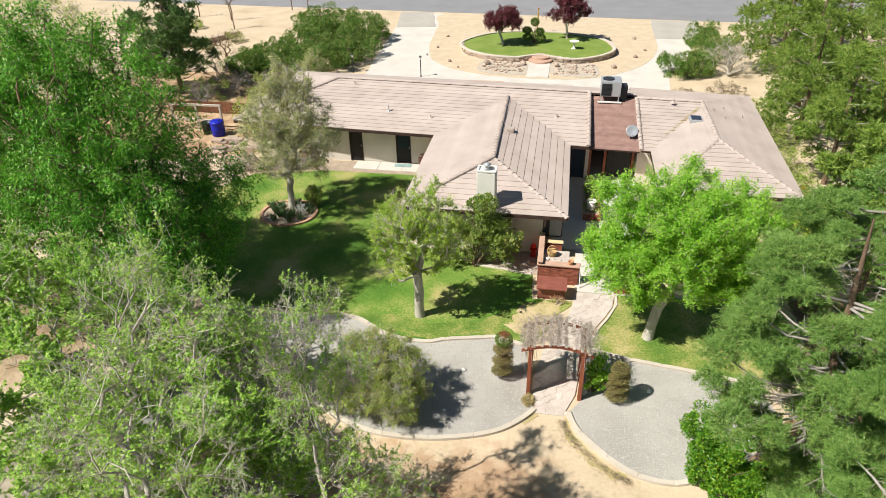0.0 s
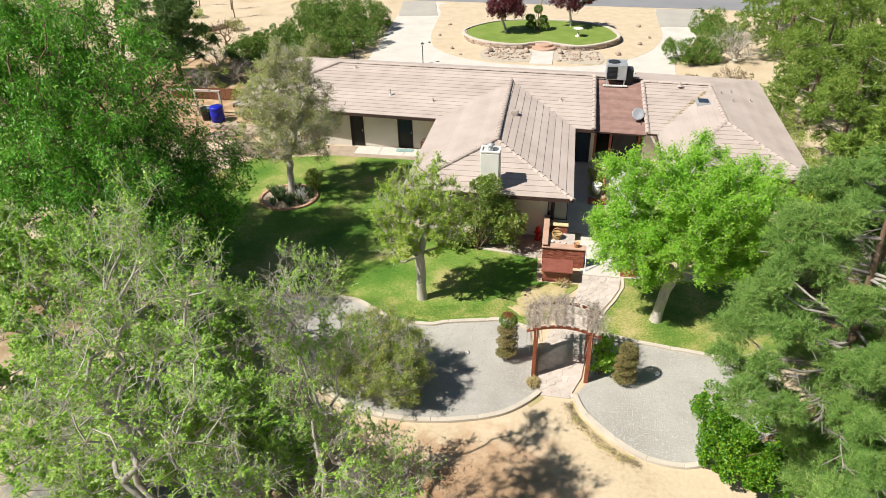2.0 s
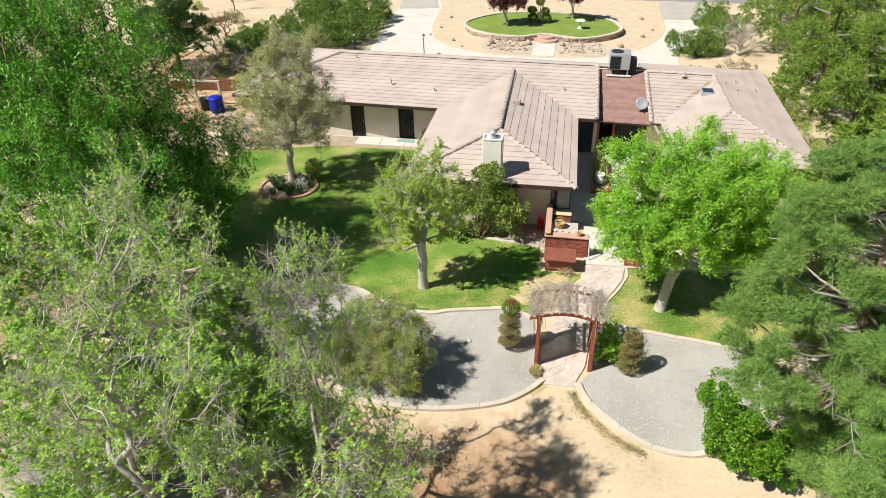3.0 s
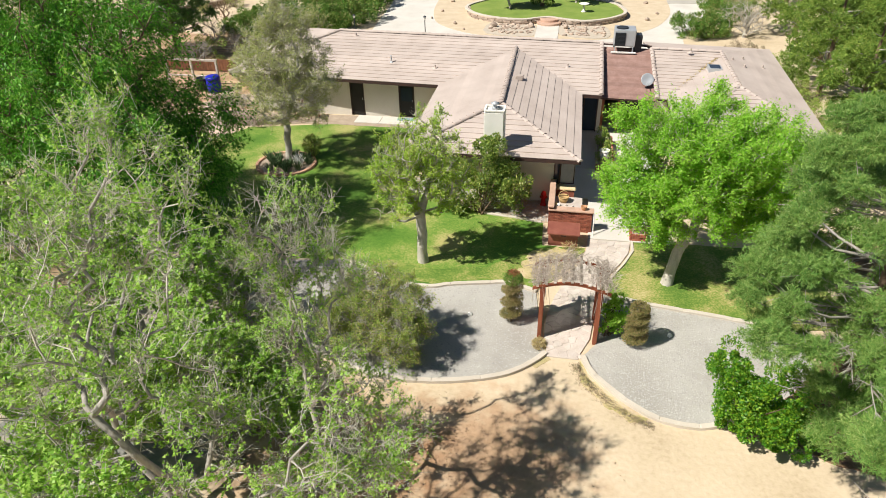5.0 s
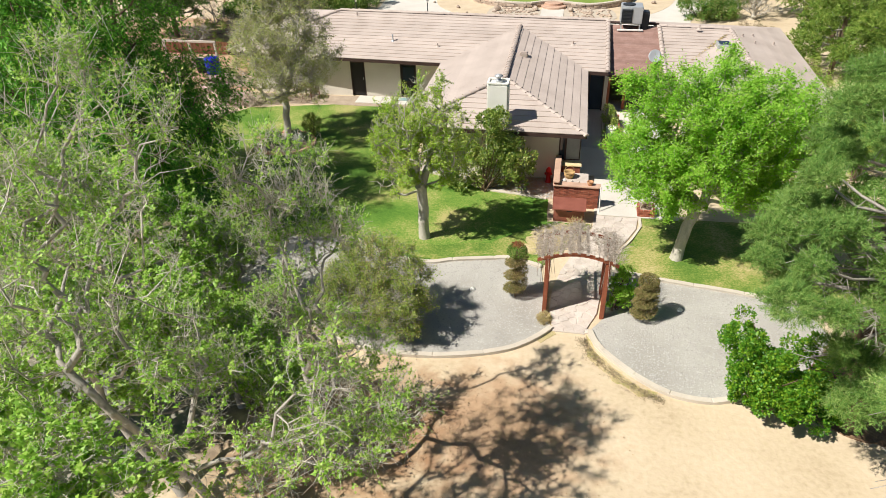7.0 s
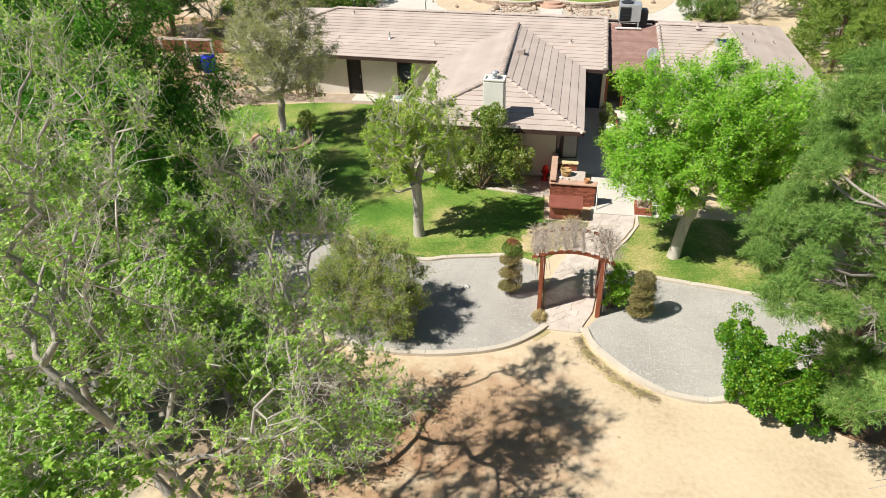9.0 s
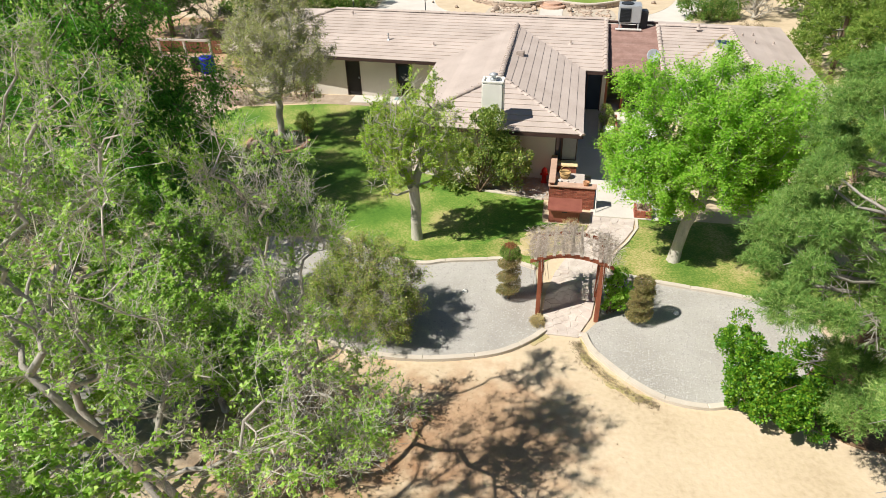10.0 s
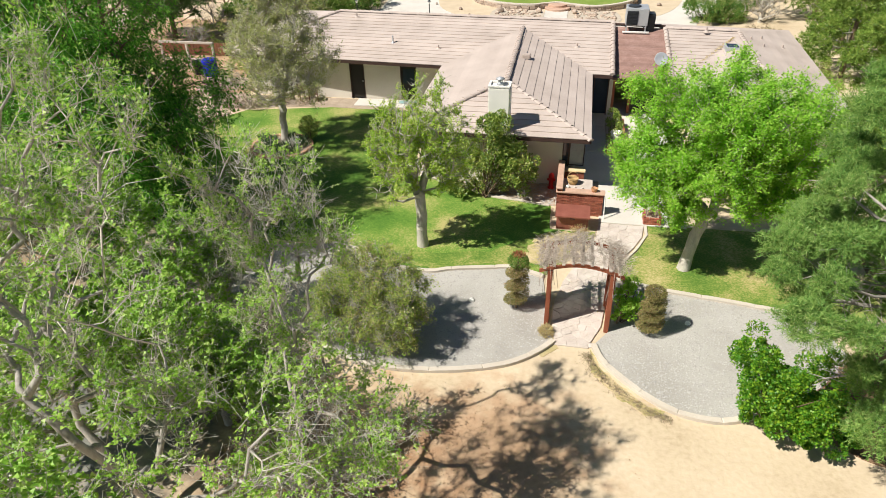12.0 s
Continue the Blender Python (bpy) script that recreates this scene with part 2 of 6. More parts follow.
NEEDLES = material("needle_litter", [(0.35, (0.13, 0.075, 0.04)), (0.5, (0.20, 0.125, 0.07)), (0.65, (0.30, 0.20, 0.12))], 1.2, 20, 0.95, 0.7, 0.03)
APRON = material("apron_concrete", [(0.3, (0.36, 0.335, 0.29)), (0.7, (0.46, 0.43, 0.37))], 0.5, 14, 0.9, 0.4, 0.01)


def tinted(base, name, spots):
    """A copy of a ground material, tinted in soft-edged spots: (x, y, rx, ry, tint) in metres."""
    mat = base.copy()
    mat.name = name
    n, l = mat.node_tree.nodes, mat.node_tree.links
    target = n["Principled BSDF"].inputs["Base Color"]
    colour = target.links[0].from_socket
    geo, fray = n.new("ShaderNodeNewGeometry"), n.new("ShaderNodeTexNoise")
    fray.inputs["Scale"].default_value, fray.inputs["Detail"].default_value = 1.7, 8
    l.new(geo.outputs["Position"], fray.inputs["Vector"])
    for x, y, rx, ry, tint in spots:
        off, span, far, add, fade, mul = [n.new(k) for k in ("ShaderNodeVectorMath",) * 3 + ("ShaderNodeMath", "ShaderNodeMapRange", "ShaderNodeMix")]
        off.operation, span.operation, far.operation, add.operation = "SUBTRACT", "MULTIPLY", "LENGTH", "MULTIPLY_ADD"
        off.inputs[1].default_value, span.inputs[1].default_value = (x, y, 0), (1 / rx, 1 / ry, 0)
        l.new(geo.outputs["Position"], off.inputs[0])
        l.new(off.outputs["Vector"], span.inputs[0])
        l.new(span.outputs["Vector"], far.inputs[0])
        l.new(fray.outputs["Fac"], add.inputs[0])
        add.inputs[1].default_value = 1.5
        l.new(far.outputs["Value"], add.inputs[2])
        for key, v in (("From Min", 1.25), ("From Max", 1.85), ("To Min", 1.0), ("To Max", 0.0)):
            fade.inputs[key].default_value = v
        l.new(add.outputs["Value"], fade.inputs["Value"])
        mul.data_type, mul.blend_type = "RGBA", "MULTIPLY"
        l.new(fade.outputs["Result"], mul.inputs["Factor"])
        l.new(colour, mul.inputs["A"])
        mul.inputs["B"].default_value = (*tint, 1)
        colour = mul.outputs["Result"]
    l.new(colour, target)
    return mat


# Spots: leaf litter twice, then blue-grey shade painted in, then litter with painted shade.
LITTER_SHADE_SAND = tinted(SAND, "sand_litter_shade", [(-1.0, 12.2, 3.1, 2.7, (0.78, 0.65, 0.58)), (-5.4, 11.2, 3.6, 3.6, (0.75, 0.62, 0.53)), (-12.2, 12.6, 5.4, 5.6, (0.36, 0.44, 0.56)), (-20.5, 18.0, 5.0, 4.0, (0.55, 0.48, 0.42))])

# ---- builders ----
def thing(name, at, label, category, group="", kind=""):
    ob = new(name)
    ob.empty_display_size = 0.2
    ob.location = at
    return tagged(ob, label, category, group, kind)


def root_of(ob):
    while ob.parent:
        ob = ob.parent
    return ob


def link_mesh(name, mesh, mat, parent=None, label=""):
    ob = new(name, mesh)
    mesh.materials.append(mat)
    if parent:
        ob.parent = parent
        mesh.transform(Matrix.Translation(-root_of(parent).location))
    if label:
        tagged(ob, label)
    return ob


def part(name, bm, mat, parent=None, label="", smooth=False):
    """One mesh object, given in world metres, under a thing or a part."""
    mesh = bpy.data.meshes.new(name)
    bmesh.ops.recalc_face_normals(bm, faces=bm.faces)
    bm.to_mesh(mesh)
    bm.free()
    if smooth:
        mesh.shade_smooth()
    return link_mesh(name, mesh, mat, parent, label)


def np_mesh(name, verts, faces, smooth=False):
    """A mesh from arrays: faces all have the same number of corners."""
    verts, faces = np.asarray(verts, np.float32), np.asarray(faces, np.int32)
    mesh = bpy.data.meshes.new(name)
    count, k = faces.shape
    mesh.vertices.add(len(verts))
    mesh.vertices.foreach_set("co", verts.ravel())
    mesh.loops.add(count * k)
    mesh.loops.foreach_set("vertex_index", faces.ravel())
    mesh.polygons.add(count)
    mesh.polygons.foreach_set("loop_start", np.arange(0, count * k, k, dtype=np.int32))
    mesh.update(calc_edges=True)
    if smooth:
        mesh.shade_smooth()
    return mesh


def box(bm, x0, x1, y0, y1, z0, z1, bevel=0.0, m=None):
    made = bmesh.ops.create_cube(bm, size=1, matrix=Matrix.Translation(((x0 + x1) / 2, (y0 + y1) / 2, (z0 + z1) / 2)) @ Matrix.Diagonal((x1 - x0, y1 - y0, z1 - z0, 1)))
    verts = made["verts"]
    if bevel:
        edges = list({e for v in verts for e in v.link_edges})
        out = bmesh.ops.bevel(bm, geom=edges, offset=bevel, segments=2, affect="EDGES")
        verts = list({v for f in out["faces"] for v in f.verts} | {v for v in verts if v.is_valid})
    if m:
        bmesh.ops.transform(bm, matrix=m, verts=[v for v in verts if v.is_valid])
    return bm


def boxed(*args, **kw):
    return box(bmesh.new(), *args, **kw)


def prism(bm, pts, z0, z1, inset=0.0):
    """An upright prism over a plan outline."""
    low, high = [bm.verts.new((x, y, z0)) for x, y in pts], [bm.verts.new((x, y, z1)) for x, y in pts]
    top = bm.faces.new(high)
    bm.faces.new(low[::-1])
    for i in range(len(pts)):
        j = (i + 1) % len(pts)
        bm.faces.new((low[i], low[j], high[j], high[i]))
    if inset:
        bmesh.ops.bevel(bm, geom=list(top.edges), offset=inset, segments=1, affect="EDGES")
    return bm


def lathe(bm, centre, profile, sides=16, squash=1.0):
    """A turned form: profile of (radius, height) from the bottom up."""
    rings = []
    for r, z in profile:
        rings.append([bm.verts.new((centre[0] + r * math.cos(2 * math.pi * i / sides), centre[1] + r * squash * math.sin(2 * math.pi * i / sides), centre[2] + z)) for i in range(sides)])
    for a, b in zip(rings, rings[1:]):
        for i in range(sides):
            j = (i + 1) % sides
            bm.faces.new((a[i], a[j], b[j], b[i]))
    bm.faces.new(rings[0][::-1])
    bm.faces.new(rings[-1])
    return bm


def smooth_line(pts, steps=6, closed=False):
    """A Catmull-Rom curve through plan points."""
    pts = [np.array(p, float) for p in pts]
    n = len(pts)
    out = []
    for i in range(n if closed else n - 1):
        p0, p1, p2, p3 = (pts[(i + k) % n] if closed else pts[min(max(i + k, 0), n - 1)] for k in (-1, 0, 1, 2))
        for s in range(steps):
            t = s / steps
            out.append(0.5 * (2 * p1 + (p2 - p0) * t + (2 * p0 - 5 * p1 + 4 * p2 - p3) * t * t + (3 * p1 - p0 - 3 * p2 + p3) * t ** 3))
    if not closed:
        out.append(pts[-1])
    return [tuple(p) for p in out]


def band(pts, width, closed=False):
    """Left and right edges of a strip along a plan line."""
    p = np.array(pts)
    d = np.roll(p, -1, 0) - np.roll(p, 1, 0) if closed else np.gradient(p, axis=0)
    d /= np.maximum(np.linalg.norm(d, axis=1, keepdims=True), 1e-6)
    nrm = np.stack([-d[:, 1], d[:, 0]], 1) * width / 2
    return p + nrm, p - nrm


def strip_piece(bm, a0, a1, b0, b1, z0, z1, bevel=0.015):
    return prism(bm, [tuple(a0), tuple(a1), tuple(b1), tuple(b0)], z0, z1, bevel)


def tubes(segs, sides=5):
    """Tapered tubes: rows of (x0, y0, z0, x1, y1, z1, r0, r1)."""
    s = np.asarray(segs, float).reshape(-1, 8)
    p0, p1, r0, r1 = s[:, :3], s[:, 3:6], s[:, 6], s[:, 7]
    d = p1 - p0
    d /= np.maximum(np.linalg.norm(d, axis=1, keepdims=True), 1e-6)
    p0, p1 = p0 - d * r0[:, None] * 0.45, p1 + d * r1[:, None] * 0.45
    ref = np.where(np.abs(d[:, 2:3]) < 0.9, np.array([[0, 0, 1.0]]), np.array([[1.0, 0, 0]]))
    u = np.cross(d, ref)
    u /= np.maximum(np.linalg.norm(u, axis=1, keepdims=True), 1e-6)
    v = np.cross(d, u)
    ang = 2 * np.pi * np.arange(sides) / sides
    ring = u[:, None] * np.cos(ang)[None, :, None] + v[:, None] * np.sin(ang)[None, :, None]
    verts = np.concatenate([p0[:, None] + ring * r0[:, None, None], p1[:, None] + ring * r1[:, None, None]], 1).reshape(-1, 3)
    base = (np.arange(len(s)) * 2 * sides)[:, None, None]
    i = np.arange(sides)
    j = (i + 1) % sides
    quad = np.stack([i, j, j + sides, i + sides], 1)[None]
    return verts, (base + quad).reshape(-1, 4)


def ragged(pts, amp, seed, scale=0.9, step=0.25):
    """An outline with an uneven, frayed edge."""
    out = []
    for a, b in zip(pts, pts[1:] + pts[:1]):
        a, b = np.array(a), np.array(b)
        n = max(1, int(np.linalg.norm(b - a) / step))
        for i in range(n):
            p = a + (b - a) * i / n
            q = Vector((p[0] * scale, p[1] * scale, seed * 7.3))
            d = noise.noise_vector(q) + noise.noise_vector(q * 3.1) * 0.55
            out.append((p[0] + d.x * amp, p[1] + d.y * amp))
    return out


def leaves(rng, centres, axis, length, width, fold=0.25, upness=0.6, tri=False):
    """Leaf blades with the long axis near axis: a folded quad each, or a narrow triangle."""
    n = len(centres)
    d = axis + rng.normal(0, 0.55, (n, 3))
    d /= np.maximum(np.linalg.norm(d, axis=1, keepdims=True), 1e-6)
    up = rng.normal(0, 1, (n, 3)) + np.array([0, 0, upness])
    s = np.cross(d, up)
    s /= np.maximum(np.linalg.norm(s, axis=1, keepdims=True), 1e-6)
    nr = np.cross(s, d)
    k = rng.uniform(0.65, 1.3, (n, 1))
    l, w = d * length * k / 2, s * width * k / 2
    lift = nr * width * k * fold
    if tri:
        return np.stack([centres - l + w, centres - l - w, centres + l], 1).reshape(-1, 3), np.arange(3 * n).reshape(-1, 3)
    verts = np.stack([centres - l, centres + w + lift, centres + l, centres - w + lift], 1).reshape(-1, 3)
    return verts, np.arange(4 * n).reshape(-1, 4)


def in_blobs(rng, blobs, n, shell=0.4):
    """Points in a union of ellipsoids (x, y, z, rx, ry, rz, weight), more of them towards the outside."""
    b = np.array(blobs, float)
    pick = rng.choice(len(b), n, p=b[:, 6] / b[:, 6].sum())
    d = rng.normal(0, 1, (n, 3))
    d /= np.linalg.norm(d, axis=1, keepdims=True)
    r = rng.uniform(0, 1, (n, 1)) ** shell
    return b[pick, :3] + d * r * b[pick, 3:6], d


def grow(rng, base, fork, clumps, lean=(0, 0), wander=0.16, tip=0.012, power=0.46):
    """A branching frame from the base to every clump. Returns tube rows for thick and for thin wood."""
    fork_h = fork
    nodes = [np.array(base, float)]
    parents, length = [-1], [0.0]
    steps = 5
    for i in range(1, steps + 1):
        f = i / steps
        nodes.append(np.array([base[0] + lean[0] * f + rng.normal(0, 0.03), base[1] + lean[1] * f + rng.normal(0, 0.03), base[2] + fork_h * f]))
        parents.append(i - 1)
        length.append(length[-1] + fork_h / steps)
    first = steps
    top = nodes[-1]
    order = np.argsort(np.linalg.norm(clumps - top, axis=1) + rng.normal(0, 0.3, len(clumps)))
    ends = []
    for c in clumps[order]:
        arr = np.array(nodes[first - 1:])
        gap = c - arr
        dist = np.linalg.norm(gap, axis=1)
        cost = dist + 0.28 * np.array(length[first - 1:]) + 0.5 * np.maximum(0, -gap[:, 2])
        k = int(np.argmin(cost)) + first - 1
        start, n = nodes[k], max(2, int(np.ceil(np.linalg.norm(c - nodes[k]) / 0.55)))
        sag = np.array([0, 0, 0.12 * np.linalg.norm(c - start)])
        at = k
        for i in range(1, n + 1):
            f = i / n
            p = start + (c - start) * f + sag * 4 * f * (1 - f) * 0.6
            if i < n:
                p = p + rng.normal(0, wander * 0.5, 3)
            nodes.append(p)
            parents.append(at)
            length.append(length[at] + np.linalg.norm(p - nodes[at]))
            at = len(nodes) - 1
        ends.append(at)
    load = np.zeros(len(nodes))
    load[ends] = 1
    for i in range(len(nodes) - 1, 0, -1):
        load[parents[i]] += load[i]
    rad = tip * np.maximum(load, 1) ** power
    rad[0] *= 1.25
    heir = {}
    for i in range(1, len(nodes)):
        k = parents[i]
        if k not in heir or load[i] > load[heir[k]]:
            heir[k] = i
    rows = []
    for i in range(1, len(nodes)):
        k = parents[i]
        r0 = rad[k] if heir[k] == i else max(rad[i], min(rad[k], rad[i] * 1.35))
        rows.append((*nodes[k], *nodes[i], r0, rad[i]))
    return np.array(rows), np.array([nodes[e] for e in ends])


def tree(name, base, fork, blobs, clumps, per_clump, spread, leaf, wood, size, label, seed, lean=(0, 0), droop=0.0, tip=0.012,
         twigs=5, power=0.46, shell=0.4, group="", category="tree", bare=0.0, wander=0.16, loose=0.2, bare_twigs=0, twig_r=0.55, rise=0.35, upness=1.6, tri=False, twig_wood=None):
    """A tree: trunk and limbs that branch towards every clump, fine twigs, and a crown of separate leaves."""
    rng = np.random.default_rng(seed)
    pts, _ = in_blobs(rng, blobs, clumps, shell)
    pts = pts[pts[:, 2] > base[2] + 0.25]
    gaps = np.sort(np.linalg.norm(pts[:, None] - pts[None], axis=2), axis=1)[:, 3]
    pts = pts[gaps < np.percentile(gaps, 95)]
    rows, ends = grow(rng, base, fork, pts, lean, wander, tip, power)
    ob = thing(name, base, label, category, group)
    thick = rows[:, 7] > 2.2 * tip
    link_mesh("trunk", np_mesh("trunk", *tubes(rows[thick], 8), smooth=True), wood, ob)
    heart = np.array([np.mean(pts[:, 0]), np.mean(pts[:, 1]), np.mean(pts[:, 2]) - 0.4 * np.ptp(pts[:, 2])])
    m = len(ends)

    def shoots(k, reach):
        at = np.repeat(ends, k, 0)
        out = at - heart
        out /= np.maximum(np.linalg.norm(out, axis=1, keepdims=True), 1e-6)
        d = rng.normal(0, 0.75, (m * k, 3)) + out * 0.6 + np.array([0, 0, rise - droop * 1.8])
        d /= np.linalg.norm(d, axis=1, keepdims=True)
        reach = reach * rng.uniform(0.5, 1.5, (m * k, 1))
        mid = at + d * reach * 0.55
        bent = d + rng.normal(0, 0.4, (m * k, 3))
        return at, mid, mid + bent / np.linalg.norm(bent, axis=1, keepdims=True) * reach * 0.5

    def rods(p, q, r0, r1):
        return np.concatenate([p, q, np.full((len(p), 1), r0), np.full((len(p), 1), r1)], 1)

    tw0, twm, tw1 = shoots(twigs, spread)
    thin = [rows[~thick], rods(tw0, twm, tip * twig_r, tip * 0.4), rods(twm, tw1, tip * 0.4, tip * 0.2)]
    if bare_twigs:
        b0, bm_, b1 = shoots(bare_twigs, spread * 0.95)
        b0 = b0 + rng.normal(0, 0.1, b0.shape)
        side = bm_ + (b1 - bm_) * 0.2 + rng.normal(0, 0.16, b0.shape)
        thin += [rods(b0, bm_, tip * 0.6, tip * 0.42), rods(bm_, b1, tip * 0.42, tip * 0.25), rods(bm_, side, tip * 0.35, tip * 0.22)]
    link_mesh("branch", np_mesh("branch", *tubes(np.concatenate(thin), 3)), twig_wood or wood, ob)
    leafy = rng.uniform(0, 1, m) >= bare
    src = np.repeat(leafy, twigs)
    a, mid, b = tw0[src], twm[src], tw1[src]
    n = int(per_clump * leafy.sum())
    pick = rng.integers(0, len(a), n)
    f = rng.uniform(0.0, 1.1, (n, 1)) ** 0.75
    low_half = f < 0.55
    c = np.where(low_half, a[pick] + (mid - a)[pick] * (f / 0.55), mid[pick] + (b - mid)[pick] * ((f - 0.55) / 0.45)) + rng.normal(0, spread * loose, (n, 3))
    c[:, 2] -= droop * spread * rng.uniform(0, 1.2, n)
    axis = (b - a)[pick] / np.maximum(np.linalg.norm((b - a)[pick], axis=1, keepdims=True), 1e-6)
    axis = axis * np.array([1, 1, 0.5]) + np.array([0, 0, -0.15 - 1.2 * droop])
    link_mesh("crown", np_mesh("crown", *leaves(rng, c, axis, size[0], size[1], upness=upness, tri=tri)), leaf, ob)
    return ob


def shrub(name, base, blobs, count, leaf, wood, size, label, seed, category="shrub", group="", stems=14, shell=0.3, upness=0.6, lumps=0, lump_r=0.25, core=0.25, tri=False):
    """A shrub: stems from the ground and leaves in uneven lumps."""
    rng = np.random.default_rng(seed)
    ob = thing(name, base, label, category, group)
    if lumps:
        lc, ln = in_blobs(rng, blobs, lumps, shell)
        pick = rng.integers(0, lumps, count)
        d = rng.normal(0, 1, (count, 3)) + ln[pick] * 0.5
        d /= np.linalg.norm(d, axis=1, keepdims=True)
        r = lump_r * rng.uniform(0.5, 1.45, (lumps, 1))
        pts, nrm = lc[pick] + d * r[pick] * rng.uniform(core, 1, (count, 1)) ** 0.5, d
    else:
        pts, nrm = in_blobs(rng, blobs, count, shell)
    keep = pts[:, 2] > base[2] + 0.03
    pts, nrm = pts[keep], nrm[keep]
    link_mesh("foliage", np_mesh("foliage", *leaves(rng, pts, nrm + np.array([0, 0, 0.3]), size[0], size[1], upness=upness, tri=tri)), leaf, ob)
    tips, _ = in_blobs(rng, blobs, stems, 0.5)
    rows = []
    for t in tips:
        a = np.array(base, float) + np.array([*rng.normal(0, 0.08, 2), 0])
        mid = a + (t - a) * 0.5 + np.array([0, 0, 0.15 * abs(t[2] - a[2])]) + rng.normal(0, 0.08, 3)
        rows += [(*a, *mid, 0.035, 0.022), (*mid, *t, 0.022, 0.008)]
    link_mesh("stem", np_mesh("stem", *tubes(rows, 5)), wood, ob)
    return ob


def pine(name, base, height, blobs, puffs, puff_r, needles, leaf, label, seed, needle=(0.17, 0.016), lean=(0, 0), group="", dead=0, gap=0.8, dead_at=(0.15, 0.6), twiggy=0):
    """A pine: tapered trunk, rising boughs, each ending in a round puff of shoots that bristle with needles, and dead inner limbs."""
    rng = np.random.default_rng(seed)
    ob = thing(name, base, label, "pine tree", group)
    base = np.array(base, float)
    top = base + np.array([lean[0], lean[1], height])
    trunk = []
    k = 9
    for i in range(k):
        f0, f1 = i / k, (i + 1) / k
        trunk.append((*(base + (top - base) * f0), *(base + (top - base) * f1), 0.02 * height * (1 - f0) ** 0.8 + 0.02, 0.02 * height * (1 - f1) ** 0.8 + 0.02))
    link_mesh("trunk", np_mesh("trunk", *tubes(trunk, 8), smooth=True), BARK_BROWN, ob)
    centres = []
    tries, _ = in_blobs(rng, blobs, puffs * 14, 0.45)
    for c in tries:
        if len(centres) < puffs and all(np.linalg.norm((c - q) * np.array([1, 1, 1.25])) > gap * 1.35 * puff_r for q in centres):
            centres.append(c)
    centres = np.array(centres)
    m = len(centres)
    sizes = puff_r * rng.uniform(0.62, 1.22, m)
    rows = []
    for c in centres:
        flat = math.hypot(c[0] - base[0], c[1] - base[1])
        f = min(0.96, max(0.1, (c[2] - base[2] - 0.35 * flat) / height))
        root = base + (top - base) * f
        mid = root + (c - root) * 0.55 + np.array([0, 0, -0.07 * flat]) + rng.normal(0, 0.1, 3)
        rows += [(*root, *mid, 0.05, 0.034), (*mid, *c, 0.034, 0.014)]
        for _ in range(twiggy):
            q = mid + (c - mid) * rng.uniform(-0.6, 0.8)
            rows.append((*q, *(q + rng.normal(0, 0.3, 3)), 0.012, 0.005))
    for i in range(dead):
        root = base + (top - base) * rng.uniform(*dead_at)
        t = centres[rng.integers(0, m)]
        a = math.atan2(t[1] - base[1], t[0] - base[0]) + rng.normal(0, 0.3)
        reach = math.hypot(t[0] - base[0], t[1] - base[1]) * rng.uniform(0.5, 0.95)
        p, rise = root, rng.uniform(-0.15, 0.2)
        for k in range(5):
            q = p + np.array([math.cos(a), math.sin(a), rise]) * reach / 5 + rng.normal(0, 0.07, 3)
            rows.append((*p, *q, 0.034 - 0.005 * k, 0.029 - 0.005 * k))
            for _ in range(6):
                s0 = p + (q - p) * rng.uniform(0, 1)
                e = s0 + np.array([math.cos(a), math.sin(a), 0]) * 0.2 + rng.normal(0, 0.26, 3)
                rows.append((*s0, *e, 0.013, 0.006))
            p = q
    tagged(link_mesh("branch", np_mesh("branch", *tubes(rows, 4)), BARK_GREY, ob), kind="stuff")
    per = 14
    count = (needles * (sizes / puff_r) ** 2 / per).astype(int)
    own = np.repeat(np.arange(m), count)
    n = len(own)
    d = rng.normal(0, 1, (n, 3)) + np.array([0, 0, 0.45])
    d /= np.linalg.norm(d, axis=1, keepdims=True)
    lumpy = 1 + 0.28 * np.sin(d[:, 0] * 4.1 + own * 1.7) * np.sin(d[:, 1] * 4.7 + own * 2.3) + 0.15 * np.sin(d[:, 2] * 6 + own)
    tc = centres[own] + d * (sizes[own] * lumpy * rng.uniform(0.35, 1, n) ** 0.6)[:, None] * np.array([1, 1, 0.72])
    q = np.repeat(np.arange(n), per)
    along = rng.uniform(-1, 0.4, (n * per, 1)) * needle[0] * 0.9
    nd = d[q] * 0.6 + rng.normal(0, 0.9, (n * per, 3)) + np.array([0, 0, 0.2])
    nd /= np.linalg.norm(nd, axis=1, keepdims=True)
    side = np.cross(nd, rng.normal(0, 1, (n * per, 3)))
    side /= np.maximum(np.linalg.norm(side, axis=1, keepdims=True), 1e-6)
    ln = needle[0] * rng.uniform(0.6, 1.25, (n * per, 1))
    a = tc[q] + d[q] * along
    verts = np.stack([a + side * needle[1] / 2, a - side * needle[1] / 2, a + nd * ln], 1).reshape(-1, 3)
    link_mesh("crown", np_mesh("crown", verts, np.arange(3 * n * per).reshape(-1, 3)), leaf, ob)
    return ob


def pine_form(x, y, h, r):
    """The crown of an open-grown pine: three tiers of foliage, narrowing upwards."""
    return [(x, y, h * 0.34, r, r, h * 0.2, 2.2), (x, y, h * 0.6, r * 0.82, r * 0.82, h * 0.2, 1.8), (x, y, h * 0.85, r * 0.5, r * 0.5, h * 0.14, 0.8)]

# ---- ground ----
def sheet(name, pts, z0, z1, mat, label, category, bevel=0.0):
    bm = prism(bmesh.new(), pts, z0, z1, bevel)
    return tagged(part(name, bm, mat), label, category, kind="structure")


